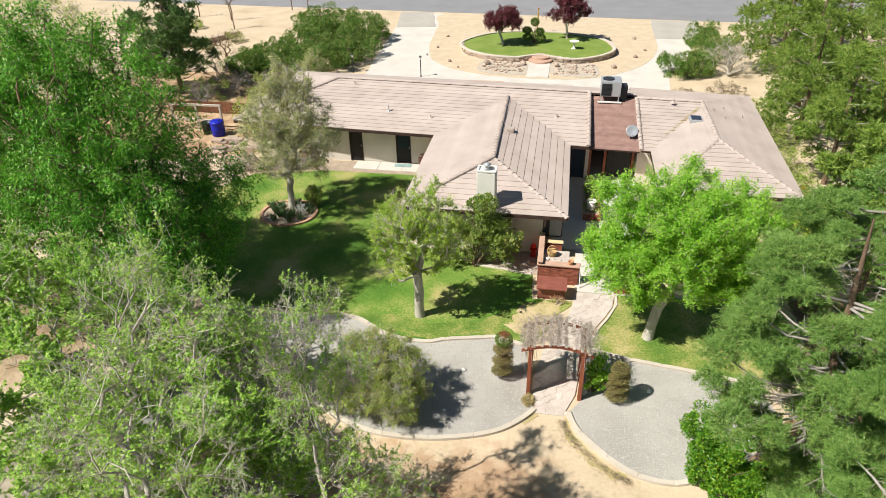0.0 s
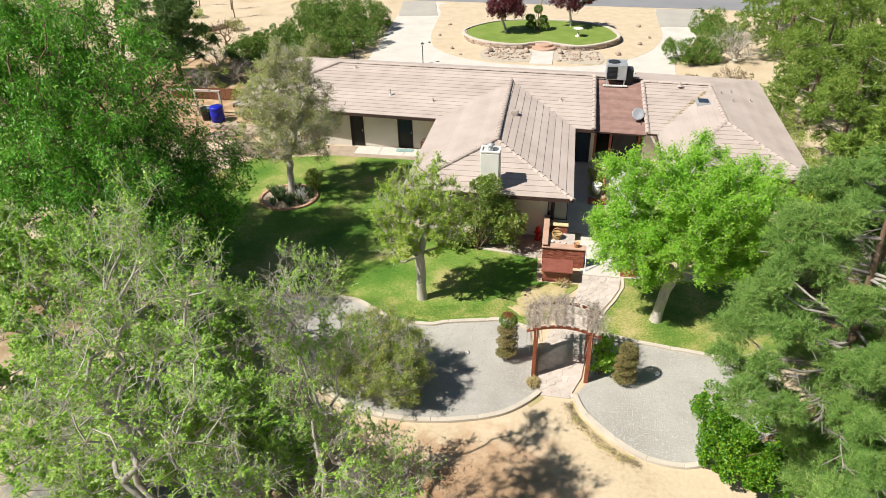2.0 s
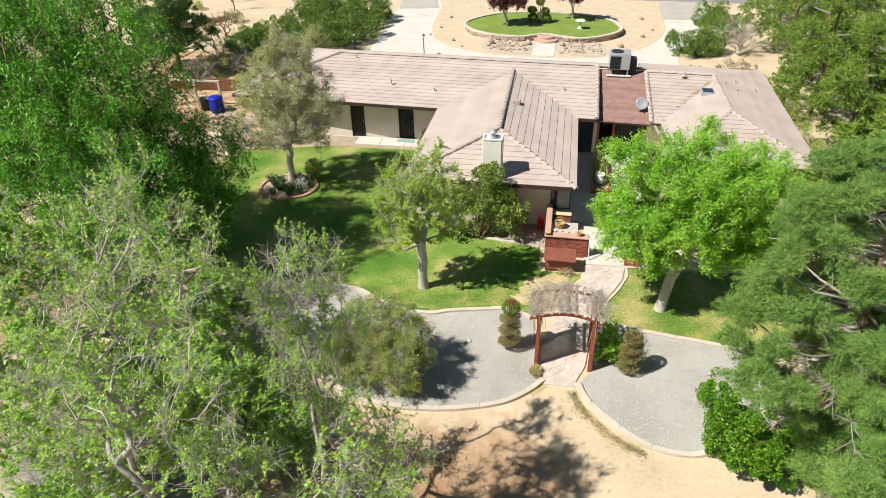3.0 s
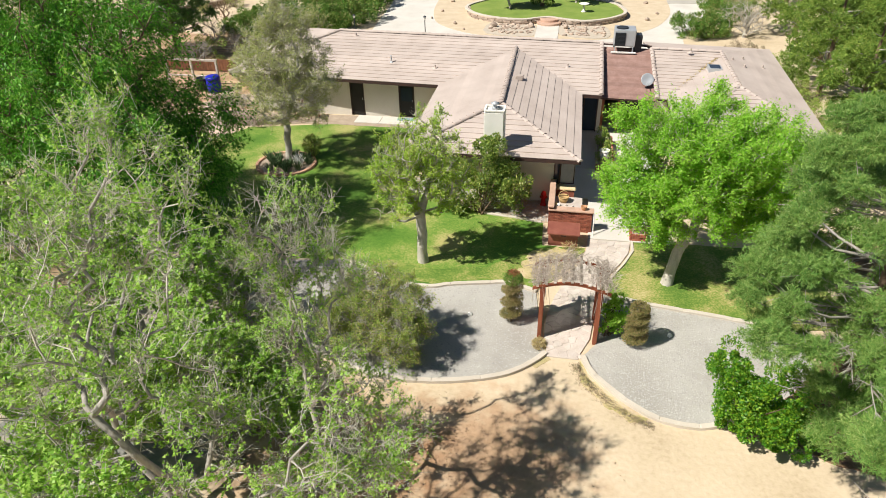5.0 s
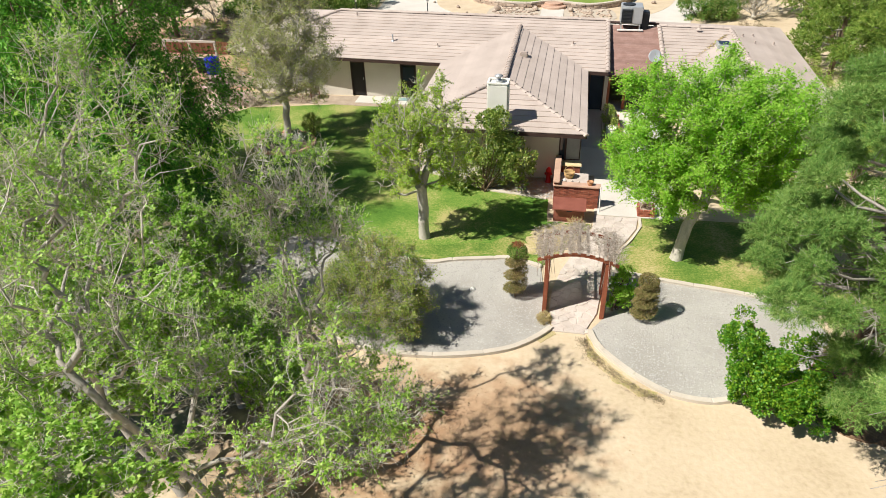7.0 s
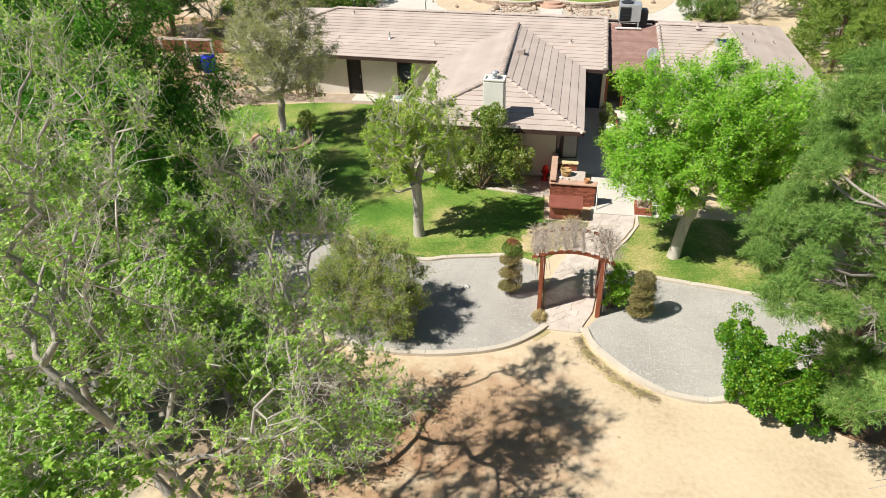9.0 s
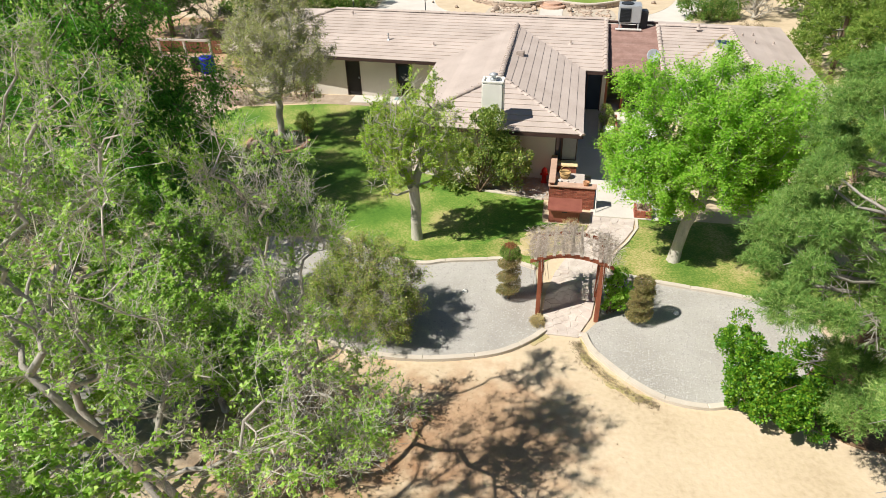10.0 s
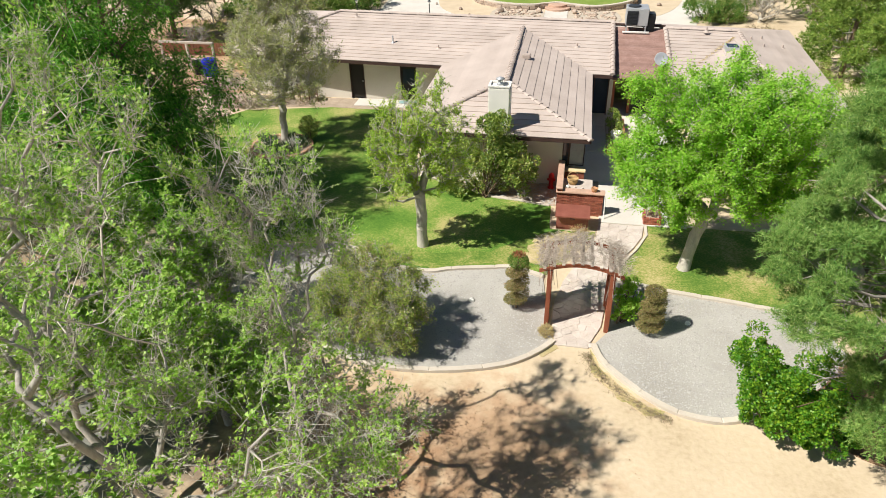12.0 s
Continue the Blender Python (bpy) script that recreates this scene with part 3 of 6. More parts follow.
# sand whose colour holds litter browning and painted understorey shade
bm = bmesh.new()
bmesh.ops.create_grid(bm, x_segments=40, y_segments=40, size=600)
tagged(part("ground", bm, LITTER_SHADE_SAND), "tan desert sand, browned by leaf litter, with blue-grey shade painted in under the elms", "ground", kind="structure")

CURB_L_TOP = [(-8.2, 20.75), (-7.2, 20.55), (-5.8, 19.75), (-4.29, 19.56), (-3.44, 19.84), (-2.27, 20.1), (-1.49, 20.26), (-0.88, 20.11), (-0.25, 19.88)]
CURB_L_LOW = [(0.28, 16.61), (-0.19, 16.02), (-0.95, 15.39), (-2.05, 14.97), (-3.16, 14.73), (-4.32, 14.65), (-5.6, 14.8), (-6.9, 15.4), (-7.9, 16.1), (-8.8, 17.0)]
CURB_R_LOW = [(1.45, 16.62), (1.69, 15.97), (2.23, 15.31), (2.96, 14.65), (3.65, 14.26), (4.49, 14.13), (5.24, 14.3), (6.3, 14.9)]
CURB_R_TOP = [(8.2, 19.0), (6.89, 19.23), (5.73, 19.42), (4.53, 19.59), (3.73, 19.71), (2.74, 19.93), (2.15, 20.1)]
gravel_left = smooth_line(CURB_L_TOP) + [(-0.1, 18.6), (0.02, 17.3)] + smooth_line(CURB_L_LOW) + [(-11, 17.2), (-13, 18.6), (-11, 20.4)]
gravel_right = smooth_line(CURB_R_LOW) + [(7.6, 15.6), (8.7, 17.2)] + smooth_line(CURB_R_TOP) + [(1.95, 18.6), (1.88, 17.3)]
sheet("gravel_bed_left", gravel_left, -0.05, 0.03, GRAVEL, "pale grey gravel bed edged by a concrete curb", "gravel bed")
sheet("gravel_bed_right", gravel_right, -0.05, 0.03, GRAVEL, "pale grey gravel bed edged by a concrete curb", "gravel bed")


def inside(pts, poly):
    x, y = pts[:, 0], pts[:, 1]
    ok = np.zeros(len(pts), bool)
    for (x0, y0), (x1, y1) in zip(poly, poly[1:] + poly[:1]):
        cross = ((y0 > y) != (y1 > y)) & (x < (x1 - x0) * (y - y0) / ((y1 - y0) if y1 != y0 else 1e-9) + x0)
        ok ^= cross
    return ok


def pebbles(name, poly, count, size, z, mat, label, seed):
    rng = np.random.default_rng(seed)
    p = np.array(poly)
    xy = rng.uniform(p.min(0), p.max(0), (count * 2, 2))
    xy = xy[inside(xy, list(map(tuple, poly)))][:count]
    n = len(xy)
    s = size * rng.lognormal(0, 0.35, (n, 1))
    a = rng.uniform(0, 6.28, n)
    base = np.array([[1, 0, 0], [0, 1, 0], [-1, 0, 0], [0, -1, 0], [0.1, 0.1, 0.75]])
    c, sn = np.cos(a)[:, None], np.sin(a)[:, None]
    bx = base[:, 0] * c - base[:, 1] * sn
    by = base[:, 0] * sn + base[:, 1] * c
    v = np.stack([xy[:, :1] + bx * s, xy[:, 1:] + by * s * 0.8, z + base[None, :, 2] * s], 2).reshape(-1, 3)
    f = np.array([[0, 1, 4], [1, 2, 4], [2, 3, 4], [3, 0, 4]])
    faces = (np.arange(n)[:, None, None] * 5 + f[None]).reshape(-1, 3)
    return tagged(link_mesh(name, np_mesh(name, v, faces), mat), label, "gravel", kind="stuff")


pebbles("gravel", gravel_left, 15000, 0.021, 0.03, STONES, "loose pale grey crushed gravel", 3)
pebbles("gravel", gravel_right, 12000, 0.021, 0.03, STONES, "loose pale grey crushed gravel", 4)


def curb(name, line, label, width=0.17, high=0.11, mat=None, every=8, joint=0.0015):
    """A curb of cast lengths along a plan line."""
    pts = smooth_line(line, 6)
    ob = thing(name, (line[0][0], line[0][1], 0), label, "curb", kind="structure")
    left, right = band(pts, width)
    for i in range(0, len(pts) - 1, every):
        j = min(i + every, len(pts) - 1)
        outline = [tuple(left[k]) for k in range(i, j + 1)] + [tuple(right[k]) for k in range(j, i - 1, -1)]
        c = np.mean(outline, 0)
        outline = [tuple(c + (np.array(q) - c) * (1 - joint)) for q in outline]
        part("curb_length", prism(bmesh.new(), outline, -0.05, high, 0.02), mat or CURB, ob)
    return ob


LITTER_AREA = smooth_line([(-3.2, 13.2), (-2.6, 11.2), (-3.4, 9.2), (-6.0, 8.0), (-8.6, 8.2), (-9.2, 10.5), (-8.4, 13.0), (-8.0, 15.2), (-7.2, 15.0), (-5.4, 14.3)], 4, True)
rng = np.random.default_rng(19)
lit = rng.uniform((-16, 7.5), (-1.5, 16.5), (7000, 2))
lit = np.concatenate([lit[inside(lit, LITTER_AREA)], rng.normal((-1.4, 11.9), (1.2, 1.0), (3000, 2))])
lit = lit[~inside(lit, gravel_left)]
lit3 = np.concatenate([lit, np.full((len(lit), 1), 0.025)], 1)
tagged(link_mesh("fallen_leaves", np_mesh("fallen_leaves", *leaves(rng, lit3, rng.normal(0, 1, (len(lit), 3)) * np.array([1, 1, 0.1]), 0.036, 0.022, upness=6)), L_LITTER), "scattered brown fallen leaves", "leaves", kind="stuff")
curb("curb", CURB_L_TOP, "cream concrete curb between lawn and gravel")
curb("curb", CURB_L_LOW, "cream concrete curb between gravel and sand")
curb("curb", CURB_R_LOW, "cream concrete curb between gravel and sand")
curb("curb", CURB_R_TOP, "cream concrete curb between lawn and gravel")

LAWN_WEST = [(-0.25, 19.98), (0.35, 20.8), (0.75, 21.9), (1.5, 22.9), (1.5, 23.15), (-0.2, 23.1), (-0.3, 24.9), (-1.6, 25.15), (-2.9, 25.35), (-4.0, 25.95), (-5.2, 26.45), (-6.7, 26.95),
             (-6.9, 30), (-7.1, 34.35), (-13, 34.3), (-17.5, 33.3), (-21, 28), (-20, 22), (-13, 20.8)] + smooth_line(CURB_L_TOP)[:-1]
sheet("lawn_west", ragged(LAWN_WEST, 0.07, 9, 2.5, 0.2), -0.05, 0.025, LAWN, "mown green lawn with dry yellow patches", "lawn")
LAWN_EAST = [(2.0, 20.15), (2.5, 21.2), (3.05, 22.2), (3.42, 23.2), (3.45, 23.95), (9.8, 24.2), (10.5, 19.4), (8.2, 19.05)] + smooth_line(CURB_R_TOP)[1:]
sheet("lawn_east", ragged(LAWN_EAST, 0.06, 10, 2.5, 0.2), -0.05, 0.025, LAWN_DRY, "green lawn, partly dry, under a shade tree", "lawn")
sheet("thin_turf", ragged([(-8.0, 21.0), (-5.6, 20.1), (-4.2, 19.85), (-2.3, 20.4), (-0.8, 20.4), (0.2, 20.7), (0.7, 21.9), (1.2, 22.9), (0.1, 23.05), (-0.9, 22.4), (-2.2, 21.3), (-4.0, 20.75), (-6.0, 21.1)], 0.14, 14, 1.6, 0.12), -0.05, 0.029, LAWN_DRY, "thin yellowing turf along the curb", "lawn")
sheet("bare_patch", ragged(smooth_line([(-1.2, 21.2), (-0.4, 20.7), (0.2, 20.9), (0.6, 22.0), (0.9, 22.9), (0.0, 22.8), (-0.8, 22.1)], 5, True), 0.42, 5, 1.7, 0.07), -0.05, 0.033, STRAW, "bare straw-coloured patch beside the lawn", "sand")
sheet("dry_patch", ragged(smooth_line([(-8.3, 27.0), (-7.6, 26.5), (-6.9, 27.2), (-7.2, 28.2), (-8.0, 28.0)], 5, True), 0.35, 6, 1.8, 0.1), -0.05, 0.032, STRAW, "dry straw-coloured patch in the lawn", "grass")
BED = [(-0.3, 24.98), (-1.6, 25.23), (-2.9, 25.43), (-4.0, 26.03), (-5.2, 26.53), (-6.7, 27.0), (-6.6, 28.4), (0.0, 27.2), (0.0, 25.0)]
sheet("planting_bed", BED, -0.05, 0.018, SLATE, "stony planting bed against the house wall", "planting bed")
pebbles("gravel", BED, 2200, 0.035, 0.018, STONES, "loose pale stones in the planting bed", 5)
curb("curb", [(-0.35, 24.95), (-1.6, 25.2), (-2.9, 25.4), (-4.0, 26.0), (-5.2, 26.5), (-6.6, 26.95)], "low pale edging along the planting bed", 0.14, 0.07)
sheet("verge_strip", ragged([(1.42, 16.4), (1.6, 15.75), (2.15, 15.1), (2.9, 14.42), (3.35, 14.22), (3.3, 14.0), (2.75, 14.1), (1.9, 14.75), (1.35, 15.5)], 0.12, 12, 3.0, 0.08), -0.05, 0.012, STRAW, "thin dry grass along the curb", "grass")
sheet("verge_strip", ragged([(0.1, 17.0), (0.25, 16.55), (-0.15, 15.95), (-0.05, 15.85), (0.45, 16.3), (0.4, 16.9)], 0.08, 13, 3.0, 0.08), -0.05, 0.012, DRY_GRASS, "dry grass at the foot of the arbor", "grass")

rng = np.random.default_rng(23)
verge = smooth_line([(1.38, 16.3), (1.6, 15.7), (2.15, 15.05), (2.9, 14.38), (3.5, 14.1)], 40)
pick = np.array(verge)[rng.integers(0, len(verge), 1500)] + np.stack([-np.abs(rng.normal(0, 0.16, 1500)), -np.abs(rng.normal(0, 0.14, 1500))], 1)
tufts = np.concatenate([pick, np.full((1500, 1), 0.03)], 1)
tagged(link_mesh("dry_weeds", np_mesh("dry_weeds", *leaves(rng, tufts, rng.normal(0, 1, (1500, 3)) + np.array([0, 0, 0.6]), 0.12, 0.012, tri=True)), L_GREY), "short dry weeds along the curb", "weeds", kind="stuff")

# flagstone path through the arbor
PATH_SIDES = [(16.45, 0.3, 1.3), (16.7, 0.28, 1.36), (17.5, 0.16, 1.68), (18.6, 0.2, 1.82), (19.7, 0.42, 2.0), (20.6, 0.72, 2.15), (21.4, 1.05, 2.42), (22.2, 1.38, 2.85), (23.0, 1.55, 3.2), (23.85, 1.6, 3.32)]


def path_at(y):
    ys = [p[0] for p in PATH_SIDES]
    return np.interp(y, ys, [p[1] for p in PATH_SIDES]), np.interp(y, ys, [p[2] for p in PATH_SIDES])


path = thing("flagstone_path", (1, 20, 0), "pale tan flagstone path with worn joints", "path", kind="structure")
part("mortar_bed", prism(bmesh.new(), [(p[1], p[0]) for p in PATH_SIDES] + [(p[2], p[0]) for p in PATH_SIDES[::-1]], -0.05, 0.036), JOINT_SAND, path)
rng = np.random.default_rng(8)
seeds = []
while len(seeds) < 130:
    y = rng.uniform(16.5, 23.8)
    x0, x1 = path_at(y)
    p = np.array([rng.uniform(x0 + 0.08, x1 - 0.08), y])
    if all(np.linalg.norm(p - q) > 0.2 for q in seeds):
        seeds.append(p)


def cut(poly, point, normal):
    """Keep the part of a plan outline that lies behind a line."""
    out = []
    for a, b in zip(poly, poly[1:] + poly[:1]):
        da, db = np.dot(a - point, normal), np.dot(b - point, normal)
        if da <= 0:
            out.append(a)
        if (da <= 0) != (db <= 0):
            out.append(a + (b - a) * (da / (da - db)))
    return out


for p in seeds:
    cell = [p + np.array(c) for c in ((-0.8, -0.8), (0.8, -0.8), (0.8, 0.8), (-0.8, 0.8))]
    for q in seeds:
        if q is not p and np.linalg.norm(q - p) < 1.7:
            cell = cut(cell, (p + q) / 2, (q - p) / np.linalg.norm(q - p))
    for y in (p[1] - 0.25, p[1] + 0.25):
        (a0, a1), (b0, b1) = path_at(y), path_at(y + 0.1)
        cell = cut(cell, np.array([a0, y]), np.array([-0.1, b0 - a0]) / 0.1)
        cell = cut(cell, np.array([a1, y]), np.array([0.1, a1 - b1]) / 0.1)
    cell = cut(cut(cell, np.array([0, 16.47]), np.array([0, -1.0])), np.array([0, 23.84]), np.array([0, 1.0]))
    if len(cell) < 3:
        continue
    m = np.mean(cell, 0)
    part("flagstone", prism(bmesh.new(), [tuple(m + (v - m) * 0.98) for v in cell], 0.0, 0.045 + rng.uniform(0, 0.014), 0.012), FLAG, path)
part("path_edging", prism(bmesh.new(), [(3.32, 23.85), (3.32, 23.2), (2.95, 22.2), (2.5, 21.35), (2.2, 20.5), (2.08, 19.8), (2.16, 19.8), (2.28, 20.5), (2.58, 21.35), (3.03, 22.2), (3.42, 23.2), (3.42, 23.85)], -0.05, 0.07), CURB, path)

# patio slabs
patio = thing("patio", (2.5, 30, 0), "pale concrete patio with sawn joints", "patio", kind="structure")
for y0, y1 in ((23.9, 25.0), (25.0, 27.4), (27.4, 30.4), (30.4, 33.6), (33.6, 37.0), (37.0, 40.2)):
    part("slab", boxed(0.5 if y0 > 26 else 1.62, 4.9, y0 + 0.008, y1 - 0.008, -0.05, 0.05, bevel=0.008), CONCRETE, patio)
walkway = thing("walkway", (-10, 35, 0), "pale concrete walkway along the house wall", "path", kind="structure")
for i in range(3):
    x = -11.8 + i * 1.5
    part("slab", boxed(x + 0.01, x + 1.49, 34.75, 35.85, -0.05, 0.06, bevel=0.008), CONCRETE, walkway)
sheet("west_border", [(-20, 33.2), (-14, 34.35), (-7.2, 34.35), (-7.2, 34.75), (-11.8, 34.75), (-11.8, 35.8), (-20, 35.6)], -0.05, 0.02, SLATE, "litter-covered soil strip between lawn and house", "soil")

sheet("needle_litter", ragged([(6.4, 15.0), (6.9, 14.0), (7.9, 13.5), (9.6, 13.1), (14, 12.4), (15, 20), (14.6, 27), (10.6, 24.4), (10.6, 19.2), (8.7, 17.4), (7.4, 15.6)], 0.25, 27, 0.9, 0.3), -0.05, 0.036, NEEDLES, "brown fallen needles under the pines", "ground")

# front court
DRIVE = [(-17.0, 46.6), (-16.1, 52.4), (-17.3, 68.6), (-17.9, 75.4), (-13.2, 75.2), (-12.7, 68.4), (-12.0, 62), (-6, 56), (4, 56), (8.6, 62), (8.95, 66.6), (9.1, 74.0), (13.6, 73.8), (12.9, 66.6), (8.9, 54.6), (8.6, 50), (5, 46.2)]
sheet("driveway", DRIVE, -0.05, 0.02, CONCRETE, "pale concrete circular driveway", "driveway")
ISLE = smooth_line([(-12.7, 66), (-12.3, 61.5), (-11.2, 57.6), (-8.7, 55.0), (-5.0, 53.6), (0.8, 53.4), (4.3, 54.9), (7.2, 58.2), (8.7, 62.6), (8.95, 67), (8.9, 73.6), (-1, 74.4), (-13.0, 75.0), (-12.9, 70)], 4, True)
sheet("court_island", ISLE, -0.05, 0.034, PALE_SAND, "sandy island inside the circular driveway", "sand")
sheet("road", [(-400, 97.2), (-400, 112), (400, 68), (400, 53.2)], -0.05, 0.012, ASPHALT, "grey asphalt road past the property", "road")
for poly in ([(-18.3, 75.6), (-14.6, 75.8), (-13.1, 69.2), (-17.2, 68.7)], [(9.1, 74.2), (14.0, 74.0), (12.95, 67.2), (8.9, 66.7)]):
    sheet("driveway_apron", ragged(poly, 0.12, 33, 0.7, 0.5), -0.05, 0.04, APRON, "worn grey-tan apron where the driveway meets the road", "driveway")
sheet("west_yard_soil", ragged([(-33, 36), (-25, 34.5), (-18.6, 35.9), (-19.6, 46.5), (-20, 50.5), (-28, 52.5), (-36, 51)], 1.2, 21, 0.35, 0.6), -0.05, 0.006, LITTER, "brown littered soil of the west yard", "ground")

# ---- house ----
EAVE = 2.5


def eave_y(x, run=0.0):
    return 34.98 - 0.059 * (x + 12.13) + run


house = thing("house", (-3, 36, 0), "cream stucco single-storey ranch house with pale tan tile roof", "house")
roof = part("roof", boxed(-18.4, 11.3, 35.5, 43.2, 2.36, 2.40), FASCIA, house, "ceiling boards under the roof")


def clip(poly, k, sign):
    """Cut a plane outline at v = k, keeping the side of sign."""
    out = []
    for a, b in zip(poly, poly[1:] + poly[:1]):
        ia, ib = sign * (a[1] - k) >= 0, sign * (b[1] - k) >= 0
        if ia:
            out.append(a)
        if ia != ib:
            f = (k - a[1]) / (b[1] - a[1])
            out.append((a[0] + (b[0] - a[0]) * f, k))
    return out


def tile_face(pts, mat=None, course=0.385, butt=0.042, name="tile_course", gap=0.011):
    """A roof slope: a deck and overlapping courses of tile; the first two points are its eave."""
    p = [Vector(q) for q in pts]
    u = (p[1] - p[0]).normalized()
    n = u.cross(p[2] - p[1]).normalized()
    if n.z < 0:
        n = -n
    v = n.cross(u)
    if v.z < 0:
        v = -v
    flat = [((q - p[0]).dot(u), (q - p[0]).dot(v)) for q in p]
    p = [p[0] + u * a + v * b for a, b in flat]
    deck = bmesh.new()
    low = [deck.verts.new(q - n * 0.10) for q in p]
    high = [deck.verts.new(q - n * 0.004) for q in p]
    deck.faces.new(high)
    deck.faces.new(low[::-1])
    for i in range(len(p)):
        j = (i + 1) % len(p)
        deck.faces.new((low[i], low[j], high[j], high[i]))
    part("roof_deck", deck, FASCIA, roof)
    top = max(q[1] for q in flat)
    v0 = -0.03
    while v0 < top - 0.03:
        v1 = v0 + course
        strip = clip(clip(flat, v0, 1), v1 + 0.02, -1)
        if len(strip) >= 3:
            bm = bmesh.new()
            hi, lo = [], []
            for a, b in strip:
                h = butt - (butt - 0.012) * (b - v0) / course
                hi.append(bm.verts.new(p[0] + u * a + v * b + n * h))
                lo.append(bm.verts.new(p[0] + u * a + v * b + n * (-0.002 + max(0.0, gap * (1 - 2.2 * (b - v0) / course)))))
            bm.faces.new(hi)
            bm.faces.new(lo[::-1])
            for i in range(len(hi)):
                j = (i + 1) % len(hi)
                bm.faces.new((lo[i], lo[j], hi[j], hi[i]))
            part(name, bm, mat or ROOF, roof)
        v0 = v1


RUN, RIDGE = 5.6, 3.66
R_W, R_E = -14.15, 8.7
SW, SE_MAIN = (-19.4, eave_y(-19.4), EAVE), (2.08, eave_y(2.08), EAVE)
RW = (R_W, eave_y(R_W, RUN), RIDGE)
tile_face([SW, SE_MAIN, (2.08, eave_y(2.08, RUN), RIDGE), RW])
E_TOP = (8.64, eave_y(8.64, RUN), 3.46)
tile_face([(4.86, eave_y(4.86), EAVE), (8.7, eave_y(8.7), EAVE), E_TOP, (4.86, eave_y(4.86, RUN), 3.46)])
tile_face([(12.3, 43.6, EAVE), (4.86, 44.4, EAVE), (4.86, eave_y(4.86, RUN), 3.46), E_TOP])
NW = (-18.9, eave_y(-18.9, RUN * 2 - 1.2), EAVE)
tile_face([NW, SW, RW])
tile_face([(4.86, eave_y(4.86, RUN * 2 - 1.2), EAVE), NW, RW, (4.86, eave_y(4.86, RUN), RIDGE)])
# south wing
W_SW, W_SE = (-6.67, 26.05, EAVE), (1.08, 26.05, EAVE)
W_PS, W_PN = (-2.74, 30.0, 3.46), (-2.86, 39.0, 3.46)
tile_face([W_SW, W_SE, W_PS])
tile_face([(-6.67, 35.0, EAVE), W_SW, W_PS, W_PN])
tile_face([W_SE, (1.08, 34.7, EAVE), W_PN, W_PS], None, 0.385, 0.036, "tile_course", 0.008)
# garage wing
G_SW, G_SE, G_NE = (5.35, 29.4, EAVE), (11.9, 29.3, EAVE), (12.3, 43.6, EAVE)
G_PS, G_PN = (8.66, 34.0, 3.38), E_TOP
tile_face([G_SW, G_SE, G_PS])
tile_face([(5.35, 34.4, EAVE), G_SW, G_PS, G_PN])
tile_face([G_SE, G_NE, G_PN, G_PS])
# low brown roof over the breezeway
tile_face([(2.1, eave_y(2.1) + 0.45, 2.24), (4.84, eave_y(4.84) + 0.45, 2.24), (4.84, eave_y(4.84, RUN), 3.46), (2.1, eave_y(2.1, RUN), 3.46)], SHINGLE, 0.2, 0.014, "shingle_course", 0.0)

# cap tiles along ridges and hips
cap_bm = bmesh.new()
for s, x in ((1.0, 0.0), (0.82, 0.42)):
    for k in range(7):
        a = math.pi * k / 6
        cap_bm.verts.new((x, 0.13 * s * math.cos(a), 0.10 * s * math.sin(a) + (0.02 if x == 0 else 0.0)))
cap_bm.verts.ensure_lookup_table()
for k in range(6):
    cap_bm.faces.new((cap_bm.verts[k], cap_bm.verts[k + 1], cap_bm.verts[k + 8], cap_bm.verts[k + 7]))
cap_bm.faces.new([cap_bm.verts[k] for k in range(7)])
cap_mesh = bpy.data.meshes.new("cap_tile")
cap_bm.to_mesh(cap_mesh)
cap_bm.free()
cap_mesh.materials.append(ROOF)


def caps(a, b, lift=0.03):
    """Cap tiles from the low end a to the high end b."""
    a, b = Vector(a), Vector(b)
    n = max(1, int((b - a).length / 0.38))
    x = (b - a).normalized()
    y = Vector((0, 0, 1)).cross(x).normalized()
    turn = Matrix((x, y, x.cross(y))).transposed().to_4x4()
    for i in range(n):
        ob = new("cap_tile", cap_mesh)
        ob.parent = roof
        p = a + (b - a) * (i / n) + Vector((0, 0, lift + random.uniform(0, 0.012))) - house.location
        ob.matrix_basis = Matrix.Translation(p) @ turn @ pose(0, 0, 0, 0, 0, random.uniform(-2, 2))


caps(RW, (2.08, eave_y(2.08, RUN), RIDGE))
caps(E_TOP, (4.86, eave_y(4.86, RUN), 3.46))
caps(SW, RW)
caps(W_SW, W_PS)
caps(W_SE, W_PS, -0.055)
caps(W_PS, W_PN)
caps(G_SW, G_PS, -0.03)
caps(G_SE, G_PS, -0.055)
caps(G_PS, G_PN, -0.02)
caps((4.86, eave_y(4.86), EAVE), (4.86, eave_y(4.86, RUN), 3.46))
caps((2.06, eave_y(2.06), EAVE), (2.06, eave_y(2.06, RUN), RIDGE))


def fascia(a, b):
    a, b = Vector(a), Vector(b)
    d = (b - a).normalized()
    n = Vector((-d.y, d.x, 0)) * 0.02
    bm = bmesh.new()
    prism(bm, [tuple((q + s * n)[:2]) for q, s in ((a, 1), (b, 1), (b, -1), (a, -1))], EAVE - 0.16, EAVE - 0.03)
    part("fascia", bm, FASCIA, house)


for a, b in ((SW, SE_MAIN), (W_SW, W_SE), (W_SE, (1.08, 34.1, 0)), ((-6.67, 34.6, 0), W_SW), (G_SW, G_SE), (G_SE, G_NE), (G_SW, (5.35, 34.3, 0)), (NW, SW)):
    fascia(a, b)

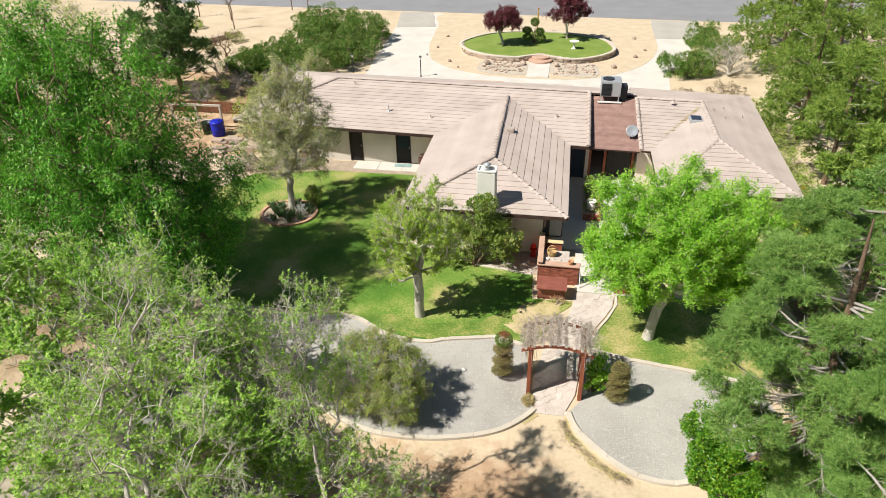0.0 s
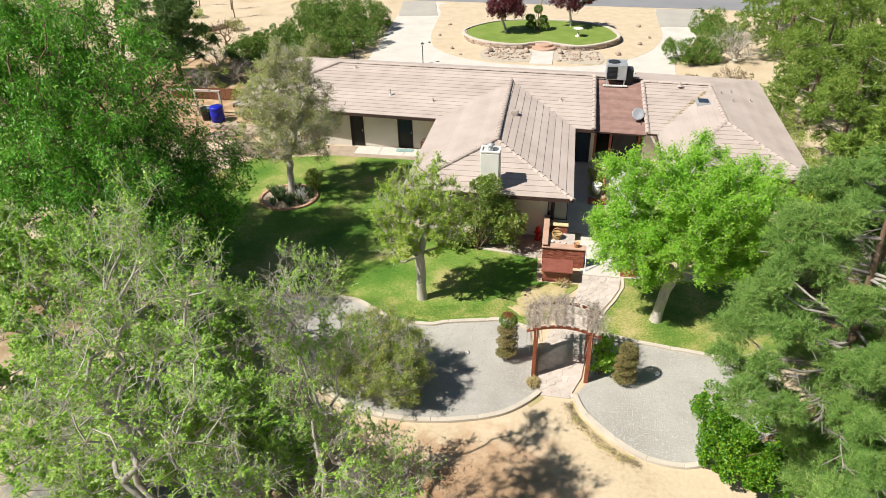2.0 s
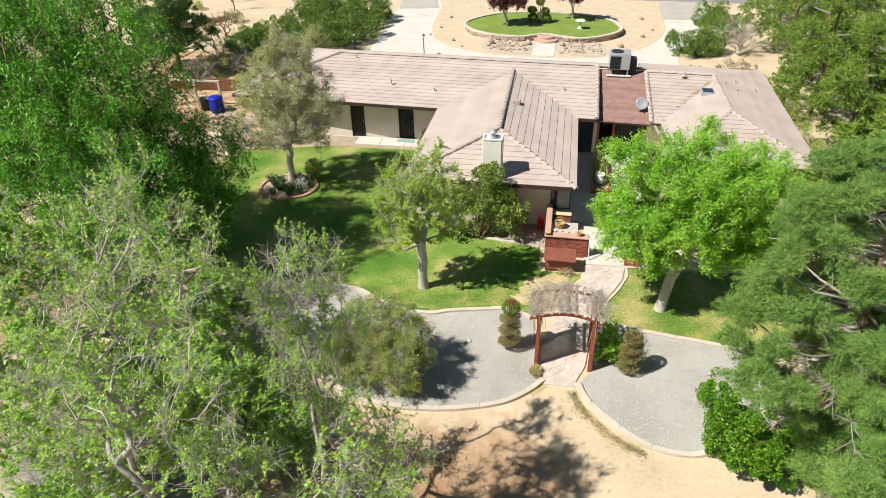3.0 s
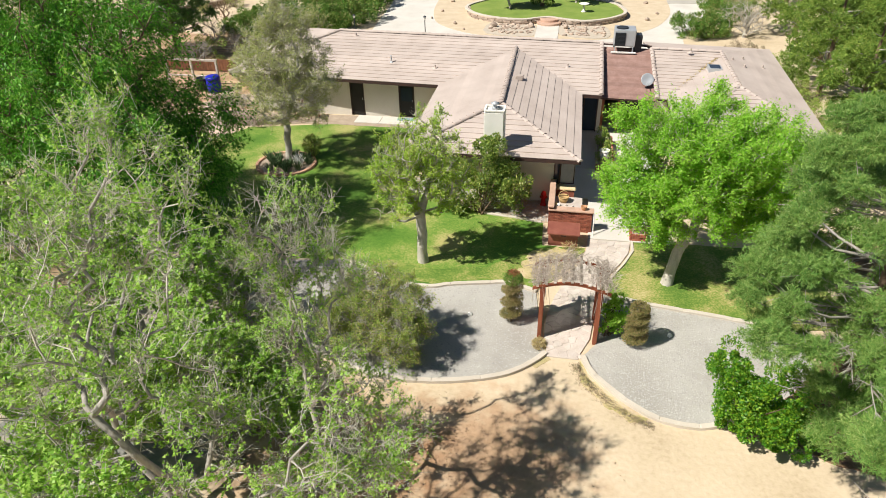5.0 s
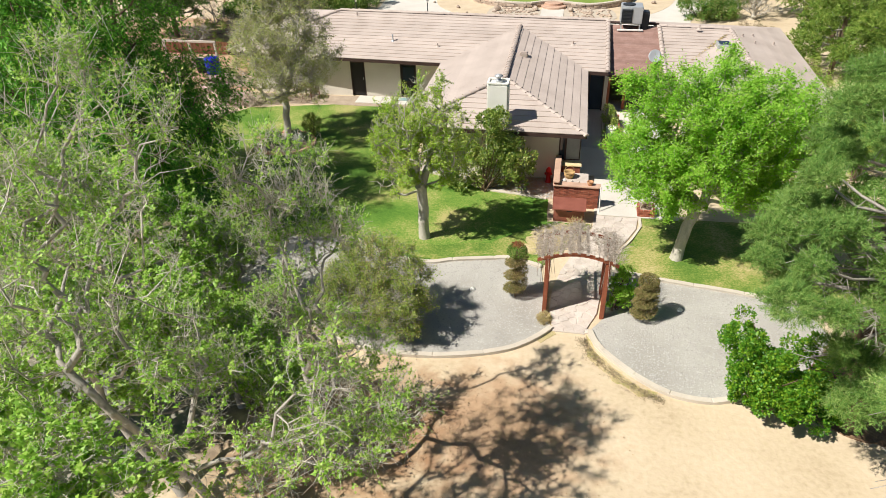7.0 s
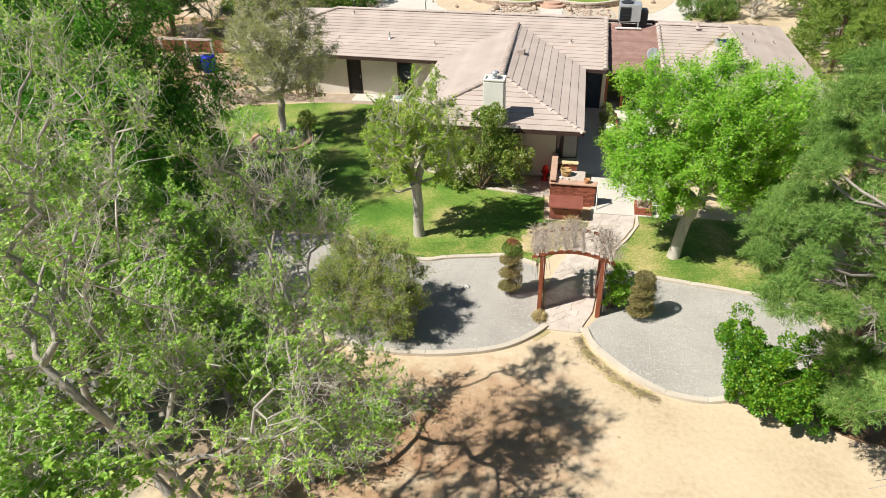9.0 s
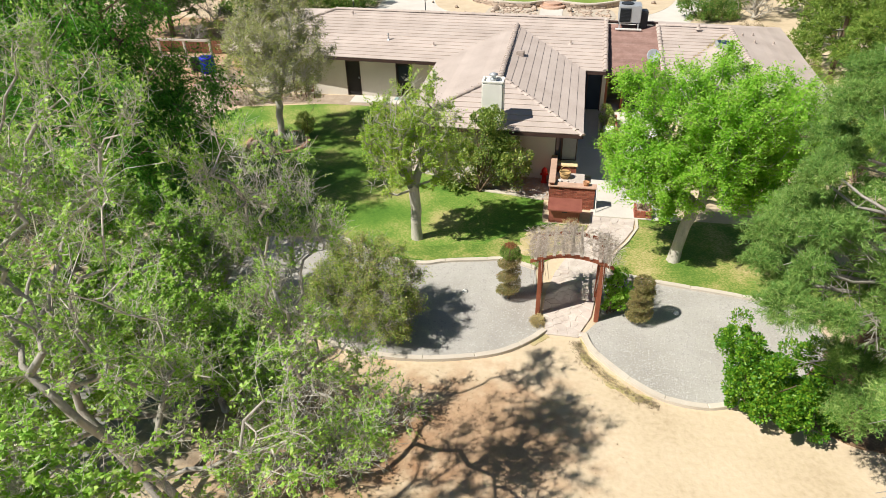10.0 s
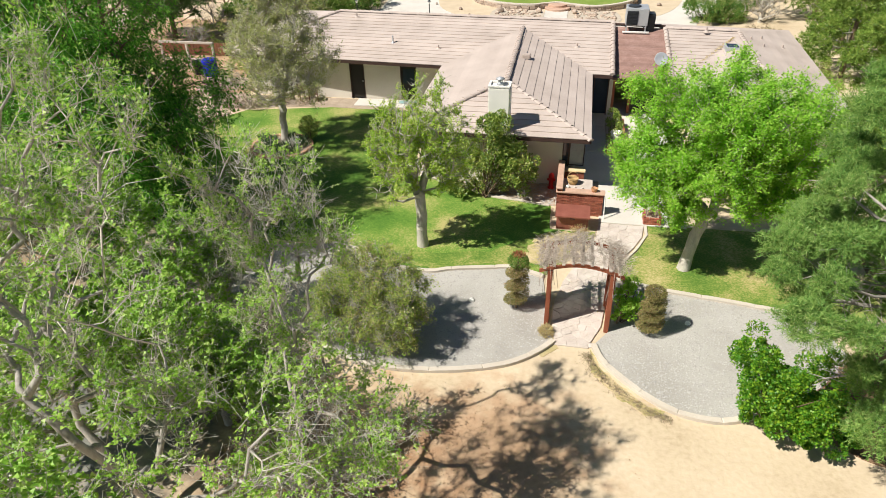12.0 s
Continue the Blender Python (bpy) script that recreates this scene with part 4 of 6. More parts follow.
# walls, with their openings
def wall(x0, x1, y0, y1, z0=0.0, z1=2.42):
    return part("wall", boxed(x0, x1, y0, y1, z0, z1), STUCCO, house)


def door(x0, x1, y, z1=2.02, upper=False):
    d = part("door", boxed(x0 + 0.04, x1 - 0.04, y + 0.05, y + 0.1, 0.08, z1 - 0.04), DARK, house, "dark screened door")
    frame_bm = box(box(boxed(x0, x0 + 0.05, y - 0.02, y + 0.12, 0.06, z1), x1 - 0.05, x1, y - 0.02, y + 0.12, 0.06, z1), x0 + 0.05, x1 - 0.05, y - 0.02, y + 0.12, z1 - 0.06, z1)
    part("door_frame", frame_bm, FASCIA, d)
    part("handle", boxed(x1 - 0.13, x1 - 0.10, y - 0.0, y + 0.05, 0.98, 1.1, bevel=0.008), METAL, d, "metal handle")
    if upper:
        part("pane", boxed(x0 + 0.14, x1 - 0.14, y + 0.03, y + 0.05, 1.0, z1 - 0.2), GLASS, d, "grey glass upper pane")
    return d


SOUTH = 35.92
wall(-18.2, -12.24, SOUTH, SOUTH + 0.2)
wall(-11.40, -9.30, SOUTH, SOUTH + 0.2)
wall(-8.38, -5.9, SOUTH, SOUTH + 0.2)
wall(-12.24, -11.40, SOUTH, SOUTH + 0.2, 2.03)
wall(-9.30, -8.38, SOUTH, SOUTH + 0.2, 2.03)
door(-12.24, -11.40, SOUTH)
door(-9.30, -8.38, SOUTH, upper=True)
part("doorstep", boxed(-9.35, -8.3, 35.3, 35.7, 0.06, 0.09, bevel=0.01), material("green_mat", tone((0.24, 0.36, 0.34), 0.2), 3, 40, 0.95), house, "grey-green door mat")
wall(-18.2, -18.0, SOUTH + 0.2, 44.0)
wall(-5.9, -5.7, 27.1, SOUTH)
wall(-5.9, -0.0, 26.9, 27.1)
wall(0.25, 0.45, 27.1, 35.2)
wall(0.25, 0.5, 35.2, 35.4)
wall(0.5, 2.1, 35.2, 35.4, 2.2)
wall(0.45, 2.1, 38.0, 38.2)
wall(2.0, 2.2, 35.4, 43)
wall(-18.0, 11.2, 43.0, 43.2)
wall(4.85, 5.05, 35.2, 43)
wall(5.9, 11.2, 30.1, 30.3)
wall(11.0, 11.2, 30.3, 43)
wall(5.9, 6.1, 30.3, 35.2)
wall(5.05, 6.1, 35.2, 35.4)
wall(2.2, 4.85, 41.0, 41.2)
d = part("door", boxed(0.5, 2.0, 35.26, 35.30, 0.1, 2.18), GLASS, house, "dark glass patio door")
for x in (0.5, 1.22, 1.94):
    part("door_frame", boxed(x, x + 0.06, 35.22, 35.34, 0.05, 2.2), FASCIA, d)
part("glazed_screen", boxed(3.25, 4.55, 35.62, 35.66, 0.1, 2.0), DARK, house, "dark glazed screen under the beam")
# glazed corner beside the grill
w = part("window", boxed(0.0, 0.25, 26.96, 27.04, 0.95, 2.3), GLASS, house, "dark corner window")
part("window_frame", box(boxed(-0.02, 0.03, 26.9, 27.06, 0.9, 2.36), 0.22, 0.27, 26.9, 27.06, 0.9, 2.36), FASCIA, w)
w = part("window", boxed(0.455, 0.475, 28.6, 31.0, 0.9, 2.1), GLASS, house, "dark sliding window")
part("window_frame", box(boxed(0.455, 0.49, 28.52, 28.6, 0.85, 2.15), 0.455, 0.49, 31.0, 31.08, 0.85, 2.15), FASCIA, w)
w = part("window", boxed(0.3, 0.86, 26.96, 26.99, 0.98, 2.28), GREY_PANEL, house, "grey frosted corner window")
part("window_frame", box(box(boxed(0.27, 0.30, 26.94, 27.02, 0.94, 2.32), 0.86, 0.9, 26.94, 27.02, 0.94, 2.32), 0.30, 0.86, 26.94, 27.02, 0.94, 0.98), FASCIA, w)
# breezeway posts and beam
for x in (3.05, 2.2, 4.6):
    part("post", boxed(x, x + 0.14, 35.6, 35.74, 0.05, 2.16, bevel=0.008), REDWOOD, house, "red-brown wooden post")
part("beam", boxed(2.1, 4.85, 35.55, 35.75, 2.0, 2.17, bevel=0.008), REDWOOD, house, "red-brown wooden beam")
d = part("door", boxed(3.0, 3.9, 40.93, 40.98, 0.06, 2.05), RED, house, "dark red panelled door")
part("door_frame", box(boxed(2.93, 3.0, 40.9, 40.99, 0.05, 2.1), 3.9, 3.97, 40.9, 40.99, 0.05, 2.1), WHITE, d)

# chimney
chimney = part("chimney", boxed(-3.1, -2.22, 26.2, 26.88, 0.0, 4.42, bevel=0.05), WHITE, house, "white stucco chimney")
part("chimney_rim", box(box(box(boxed(-3.1, -2.22, 26.2, 26.28, 4.42, 4.50, bevel=0.015), -3.1, -2.22, 26.8, 26.88, 4.42, 4.50, bevel=0.015), -3.1, -3.02, 26.28, 26.8, 4.42, 4.50), -2.3, -2.22, 26.28, 26.8, 4.42, 4.50), WHITE, chimney)
flue = lathe(bmesh.new(), (-2.66, 26.54, 4.42), [(0.13, 0), (0.13, 0.1), (0.09, 0.13), (0.09, 0.22), (0.17, 0.25), (0.18, 0.28), (0.05, 0.34), (0.0001, 0.36)])
part("flue_cap", flue, METAL, chimney, "grey metal flue cap", True)


def roof_vent(x, y, z, kind):
    if kind == "pipe":
        bm = lathe(bmesh.new(), (x, y, z - 0.05), [(0.13, 0), (0.07, 0.09), (0.045, 0.12), (0.045, 0.42), (0.0401, 0.43)], 10)
    elif kind == "hood":
        bm = boxed(x - 0.2, x + 0.2, y - 0.18, y + 0.18, z - 0.1, z + 0.16, bevel=0.04)
    else:
        bm = lathe(bmesh.new(), (x, y, z - 0.05), [(0.16, 0), (0.08, 0.08), (0.05, 0.1), (0.05, 0.25)], 10)
    return part("roof_vent", bm, METAL if kind == "pipe" else ROOF, roof, "small roof vent")


def main_z(x, y):
    return EAVE + (RIDGE - EAVE) * (y - eave_y(x)) / RUN


for x, y, k in ((-9.9, 36.95, "pipe"), (-7.2, 36.4, "stub"), (-12.9, 40.0, "stub"), (0.2, 36.9, "stub"), (6.9, 38.9, "stub")):
    roof_vent(x, y, main_z(x, y) + 0.03, k)
roof_vent(-2.2, 33.8, 3.38, "hood")
for x, y in ((9.1, 38.4), (9.6, 37.6), (10.8, 38.6), (9.8, 39.2)):
    roof_vent(x, y, 3.36 - 0.25 * (x - 8.7) + 0.03, "stub")
sky_light = part("skylight", boxed(7.62, 8.32, 36.65, 37.45, 3.10, 3.36, bevel=0.02, m=None), METAL, roof, "flat roof skylight with dark glass")
part("pane", boxed(7.70, 8.24, 36.73, 37.37, 3.36, 3.375), GLASS, sky_light)

# cooler on the low roof
cooler = thing("rooftop_air_unit", (3.3, 39.3, 3.3), "grey metal air-conditioning unit on a raised stand", "air conditioner")
part("casing", boxed(2.68, 3.85, 38.95, 40.1, 3.72, 4.62, bevel=0.03), METAL, cooler)
grille = part("grille", boxed(2.72, 3.3, 38.92, 38.95, 3.78, 4.5), DARK_METAL, cooler, "dark louvred grille")
for i in range(9):
    part("louvre", boxed(2.74, 3.28, 38.9, 38.92, 3.82 + i * 0.075, 3.85 + i * 0.075), DARK_METAL, grille)
part("fan_guard", lathe(bmesh.new(), (3.1, 39.5, 4.62), [(0.34, 0), (0.34, 0.05), (0.28, 0.07), (0.1, 0.06), (0.0001, 0.06)], 20), DARK_METAL, cooler, "round black fan guard")
for x in (2.75, 3.75):
    for y in (39.0, 40.0):
        part("leg", boxed(x - 0.03, x + 0.03, y - 0.03, y + 0.03, 3.1, 3.72), METAL, cooler)
part("rail", boxed(2.55, 3.95, 38.85, 38.95, 3.36, 3.44, bevel=0.01), WHITE, cooler, "white support rail")
part("duct", boxed(3.85, 4.25, 39.2, 39.9, 3.35, 4.3, bevel=0.05), DARK_METAL, cooler, "dark flexible duct")

dish = thing("satellite_dish", (4.45, 35.7, 2.4), "grey satellite dish on the edge of the roof", "satellite dish")
rim = lathe(bmesh.new(), (0, 0, 0), [(0.05, -0.08), (0.2, -0.05), (0.33, 0.0), (0.34, 0.01), (0.32, 0.015), (0.18, -0.025), (0.0001, -0.045)], 20)
bmesh.ops.transform(rim, matrix=pose(4.42, 35.6, 2.98, 62, 0, 8), verts=rim.verts)
part("reflector", rim, METAL, dish, "", True)
part("mast", lathe(bmesh.new(), (4.45, 35.72, 2.4), [(0.025, 0), (0.025, 0.55)], 8), METAL, dish)
part("arm", boxed(4.40, 4.44, 35.2, 35.6, 2.78, 2.81), METAL, dish)

# dry litter caught in the garage valley
rng = np.random.default_rng(31)
f = rng.uniform(0, 1, (420, 1))
spots = np.array([5.45, 34.5, 2.60]) + f * (np.array([8.3, 38.6, 3.38]) - np.array([5.45, 34.5, 2.60])) + rng.normal(0, 0.045, (420, 3)) * np.array([1, 1, 0.1])
part_ob = link_mesh("valley_litter", np_mesh("valley_litter", *leaves(rng, spots, rng.normal(0, 1, (420, 3)) * np.array([1, 1, 0.1]), 0.07, 0.045, upness=5)), L_STRAW)
tagged(part_ob, "dry brown leaves caught in the roof valley", "leaves", kind="stuff")

# ---- arbor at the gate ----
AX0, AX1, AY0, AY1 = 0.0, 1.82, 17.35, 18.6
arbor = thing("garden_arbor", (0.9, 18, 0), "redwood lattice arbor with an arched top and dry vines", "arbor")
for x in (AX0, AX1):
    for y in (AY0, AY1):
        part("post", boxed(x - 0.07, x + 0.07, y - 0.07, y + 0.07, 0, 2.1, bevel=0.01), REDWOOD, arbor)


def lattice_panel(x, parent):
    """Crossed laths between two posts."""
    holder = part("lattice_frame", box(boxed(x - 0.02, x + 0.02, AY0 + 0.05, AY1 - 0.05, 1.88, 1.94), x - 0.02, x + 0.02, AY0 + 0.05, AY1 - 0.05, 0.12, 0.18), REDWOOD, parent)
    y0, y1, z0, z1, step = AY0 + 0.05, AY1 - 0.05, 0.18, 1.88, 0.15
    for side, dx in ((1, 0.008), (-1, -0.008)):
        c = y0 - (z1 - z0) if side > 0 else y0
        while c < (y1 if side > 0 else y1 + (z1 - z0)):
            # line y = c + side * (z - z0)
            pts = []
            for z in (z0, z1):
                y = c + side * (z - z0)
                pts.append((y, z))
            (ya, za), (yb, zb) = pts
            lo, hi = max(min(ya, yb), y0), min(max(ya, yb), y1)
            if hi - lo > 0.05:
                za2, zb2 = z0 + (lo - c) * side, z0 + (hi - c) * side
                bm = bmesh.new()
                d = Vector((0, hi - lo, zb2 - za2)).normalized()
                q = Vector((0, -d.z, d.y)) * 0.029
                a, b = Vector((x + dx, lo, za2)), Vector((x + dx, hi, zb2))
                ring = [a + q, b + q, b - q, a - q]
                t = Vector((0.006, 0, 0))
                f = [bm.verts.new(v + t) for v in ring]
                g = [bm.verts.new(v - t) for v in ring]
                bm.faces.new(f)
                bm.faces.new(g[::-1])
                for i in range(4):
                    bm.faces.new((f[i], g[i], g[(i + 1) % 4], f[(i + 1) % 4]))
                part("lath", bm, REDWOOD, holder)
            c += step
    return holder


lattice_panel(AX0, arbor)
lattice_panel(AX1, arbor)
for y in (AY0 - 0.04, AY1 + 0.04):
    bm = bmesh.new()
    n = 14
    for i in range(n):
        f0, f1 = i / n, (i + 1) / n
        xs = [-0.32 + f * (AX1 + 0.64) for f in (f0, f1)]
        zs = [2.02 + 0.30 * math.sin(math.pi * f) for f in (f0, f1)]
        a = [bm.verts.new(v) for v in ((xs[0], y - 0.025, zs[0]), (xs[1], y - 0.025, zs[1]), (xs[1], y - 0.025, zs[1] + 0.11), (xs[0], y - 0.025, zs[0] + 0.11))]
        b = [bm.verts.new(v) for v in ((xs[0], y + 0.025, zs[0]), (xs[1], y + 0.025, zs[1]), (xs[1], y + 0.025, zs[1] + 0.11), (xs[0], y + 0.025, zs[0] + 0.11))]
        bm.faces.new(a)
        bm.faces.new(b[::-1])
        for k in range(4):
            bm.faces.new((a[k], b[k], b[(k + 1) % 4], a[(k + 1) % 4]))
    bmesh.ops.remove_doubles(bm, verts=bm.verts, dist=0.0005)
    part("arched_beam", bm, REDWOOD, arbor)
for i in range(9):
    f = (i + 0.5) / 9
    x, z = -0.3 + f * (AX1 + 0.6), 2.13 + 0.30 * math.sin(math.pi * f)
    part("slat", boxed(x - 0.045, x + 0.045, AY0 - 0.1, AY1 + 0.28, z, z + 0.035), WEATHERED, arbor)

# dry vine thatch on the arbor
rng = np.random.default_rng(77)
vine = thing("dry_vine", (0.9, 18, 2.2), "tangle of bare grey-brown vine stems over the arbor", "vine")
rows = []
for i in range(1250):
    f = rng.uniform(-0.04, 0.55) if i % 5 < 3 else (rng.uniform(0.84, 1.06) if i % 5 == 3 else rng.uniform(0.4, 0.9))
    x, y = -0.3 + f * (AX1 + 0.6), rng.uniform(AY0 - 0.2, AY1 + 0.12)
    z = 2.22 + 0.30 * math.sin(math.pi * min(1, max(0, f))) + abs(rng.normal(0, 0.035))
    a = rng.normal(1.5, 0.55)
    p = np.array([x, y, z])
    for k in range(3):
        q = p + np.array([math.cos(a), math.sin(a), 0]) * rng.uniform(0.06, 0.16) + np.array([0, 0, rng.normal(0, 0.025)])
        rows.append((*p, *q, 0.0075, 0.005))
        p, a = q, a + rng.normal(0, 0.6)
for i in range(60):
    x = rng.choice([AX0 - 0.1, AX1 + 0.1]) + rng.normal(0, 0.12)
    y = rng.uniform(AY0 - 0.2, AY1 + 0.2)
    z1 = rng.uniform(0.9, 2.1)
    rows.append((x, y, 2.25, x + rng.normal(0, 0.1), y + rng.normal(0, 0.08), z1, 0.009, 0.005))
link_mesh("vine_stem", np_mesh("vine_stem", *tubes(rows, 3)), TWIG, vine)
shrub("climbing_rose", (2.2, 17.95, 0), [(2.4, 18.15, 1.0, 0.4, 0.45, 0.5, 2), (2.3, 17.8, 0.5, 0.3, 0.4, 0.45, 1), (2.75, 18.0, 0.55, 0.3, 0.35, 0.45, 0.7)], 4200, L_BRIGHT, BARK_BROWN, (0.07, 0.045), "leafy green rose climbing beside the arbor", 91, lumps=44, lump_r=0.15)
shrub("dry_grass_clump", (0.02, 16.95, 0), [(0.02, 16.95, 0.1, 0.24, 0.3, 0.14, 1)], 700, L_STRAW, TWIG, (0.16, 0.014), "straw-coloured dry grass at the arbor post", 92, "grass", stems=3)


def spiral_topiary(x, y, h, seed, label, knob):
    """A clipped spiral: foliage wound round a stem, with a knob on top."""
    rng = np.random.default_rng(seed)
    ob = thing("spiral_topiary", (x, y, 0), label, "topiary", "spiral topiaries by the gate")
    n = 10000
    s = rng.uniform(0, 1, n)
    turns = 2.9
    a = s * turns * 2 * math.pi + seed
    r = 0.30 * (1 - 0.25 * s)
    c = np.stack([x + np.cos(a) * r * 0.62, y + np.sin(a) * r * 0.62, 0.2 + s * (h - 0.62)], 1)
    d = rng.normal(0, 1, (n, 3))
    d /= np.linalg.norm(d, axis=1, keepdims=True)
    p = c + d * np.array([1.05, 1.05, 0.60]) * 0.25 * rng.uniform(0.4, 1, (n, 1)) ** 0.4
    k = 2200
    d2 = rng.normal(0, 1, (k, 3))
    d2 /= np.linalg.norm(d2, axis=1, keepdims=True)
    top = np.array([x, y, h - 0.24]) + d2 * np.array([0.33, 0.33, 0.26]) * rng.uniform(0.5, 1, (k, 1)) ** 0.4
    link_mesh("foliage", np_mesh("foliage", *leaves(rng, p, d, 0.05, 0.022)), L_TOPIARY, ob)
    link_mesh("top_knob", np_mesh("top_knob", *leaves(rng, top, d2, 0.05, 0.022)), knob, ob)
    if knob is not L_TOPIARY:
        k = rng.normal(0, 1, (420, 3)) * np.array([0.09, 0.09, 0.012]) + np.array([x, y, h + 0.01])
        tip_ob = link_mesh("browned_tip", np_mesh("browned_tip", *leaves(rng, k, np.array([0, 0, 0.6]) + np.zeros((420, 3)), 0.05, 0.024)), L_RUST, ob, "red-brown dead tip")
        tagged(tip_ob, kind="stuff")
    link_mesh("stem", np_mesh("stem", *tubes([(x, y, 0, x, y, h - 0.2, 0.04, 0.025)], 7)), BARK_BROWN, ob)
    return ob


spiral_topiary(-1.0, 18.05, 2.1, 1, "clipped spiral juniper with a green knob, browned at the top", L_JUNIPER)
spiral_topiary(3.1, 17.5, 1.75, 2, "clipped spiral juniper, browned all over", L_TOPIARY)


def rock(name, x, y, z, s, mat, label, seed, category="rock", squash=(1, 0.8, 0.7)):
    rng = np.random.default_rng(seed)
    bm = bmesh.new()
    bmesh.ops.create_icosphere(bm, subdivisions=2, radius=1)
    for v in bm.verts:
        k = 0.85 + 0.3 * noise.noise(v.co * 1.3 + Vector((seed * 3.1, 0, 0)))
        v.co = Vector((v.co.x * s * squash[0] * k, v.co.y * s * squash[1] * k, v.co.z * s * squash[2] * k)) 
    bmesh.ops.transform(bm, matrix=pose(x, y, z + s * squash[2] * 0.55, 0, 0, rng.uniform(0, 180)), verts=bm.verts)
    return tagged(part(name, bm, mat), label, category)


rock("white_rock", -2.47, 18.18, 0.0, 0.13, WHITE, "small white-painted rock on the gravel", 1)
rock("white_rock", 4.31, 18.11, 0.0, 0.12, WHITE, "small white-painted rock on the gravel", 2)
rock("step_stone", 1.42, 16.6, 0.0, 0.17, FLAG, "flat grey stone at the end of the path", 3, squash=(1, 0.7, 0.35))

# ---- outdoor grill and brick counter ----
def brick_wall(parent, x0, x1, y0, y1, z0, z1, faces="s", depth=0.09, seed=1, lb=0.2, hb=0.068):
    """Courses of separate bricks on the named sides of a block."""
    rng = np.random.default_rng(seed)
    n = round((z1 - z0) / hb)
    h = (z1 - z0) / n
    for k in range(n):
        off = (k % 2) * lb / 2
        for side in faces:
            a0, a1 = (x0, x1) if side in "sn" else (y0, y1)
            t = a0 - off
            while t < a1 - 0.01:
                s, e = max(t, a0) + 0.006, min(t + lb, a1) - 0.006
                if e - s > 0.02:
                    j = rng.uniform(-0.008, 0.012)
                    zz = (z0 + k * h + 0.005, z0 + (k + 1) * h - 0.005)
                    if side == "s":
                        bm = boxed(s, e, y0 - j, y0 + depth, *zz)
                    elif side == "n":
                        bm = boxed(s, e, y1 - depth, y1 + j, *zz)
                    elif side == "e":
                        bm = boxed(x1 - depth, x1 + j, s, e, *zz)
                    else:
                        bm = boxed(x0 - j, x0 + depth, s, e, *zz)
                    part("brick", bm, BRICK, parent)
                t += lb


grill = thing("brick_counter", (0.8, 25, 0), "red brick outdoor counter with a tiled worktop", "outdoor counter")
part("core", boxed(-0.02, 1.66, 24.46, 24.66, 0.0, 0.95), MORTAR, grill)
brick_wall(grill, -0.08, 1.72, 24.4, 24.7, 0.0, 0.96, "se", seed=4)
part("worktop", boxed(-0.12, 1.78, 24.34, 24.72, 0.96, 1.02, bevel=0.012), COUNTER, grill, "pinkish tile worktop")
part("low_wall", boxed(-0.08, 0.10, 25.16, 26.85, 0.0, 1.12), BRICK, grill, "red brick side wall")
part("wall_cap", boxed(-0.12, 0.14, 24.34, 26.88, 1.12, 1.18, bevel=0.012), COUNTER, grill, "pinkish tile cap")
part("low_wall", boxed(-0.08, 0.10, 24.42, 25.16, 1.02, 1.12), BRICK, grill)
part("side_counter", boxed(0.16, 0.95, 26.45, 26.88, 0.0, 0.88), BRICK, grill)
part("side_worktop", boxed(0.14, 1.0, 26.4, 26.88, 0.88, 0.94, bevel=0.02), material("cream_tile", tone((0.66, 0.52, 0.30), 0.15), 3, 25, 0.6), grill, "cream worktop")

box_thing = thing("metal_grill_box", (0.6, 23.5, 0), "rust-red metal barbecue cabinet with a sloping lid", "barbecue")
part("body", boxed(0.0, 1.18, 23.2, 23.86, 0.02, 0.655, bevel=0.012), RUST, box_thing)
bm = bmesh.new()
ring = [(-0.05, 23.0, 0.64), (1.24, 23.0, 0.64), (1.24, 23.88, 0.70), (-0.05, 23.88, 0.70)]
lo, hi = [bm.verts.new(v) for v in ring], [bm.verts.new((x, y, z + 0.05)) for x, y, z in ring]
bm.faces.new(hi)
bm.faces.new(lo[::-1])
for i in range(4):
    bm.faces.new((lo[i], lo[(i + 1) % 4], hi[(i + 1) % 4], hi[i]))
part("lid", bm, RUST, box_thing, "sloping rust-red lid")
bm = bmesh.new()
for x in (0.0, 1.18):
    f = [bm.verts.new(v) for v in ((x, 23.2, 0.65), (x, 23.86, 0.65), (x, 23.86, 0.70))]
    bm.faces.new(f)
part("side_gusset", bm, RUST, box_thing)
part("door_panel", boxed(0.12, 1.06, 23.182, 23.2, 0.1, 0.62, bevel=0.006), RUST, box_thing)
part("handle", boxed(0.5, 0.7, 23.155, 23.182, 0.5, 0.53), DARK_METAL, box_thing, "dark bar handle")
shrub("dry_tuft", (0.9, 22.95, 0), [(0.9, 22.95, 0.2, 0.4, 0.14, 0.22, 1)], 260, L_STRAW, TWIG, (0.2, 0.01), "dry straw weeds in front of the barbecue", 93, "weeds", stems=6)


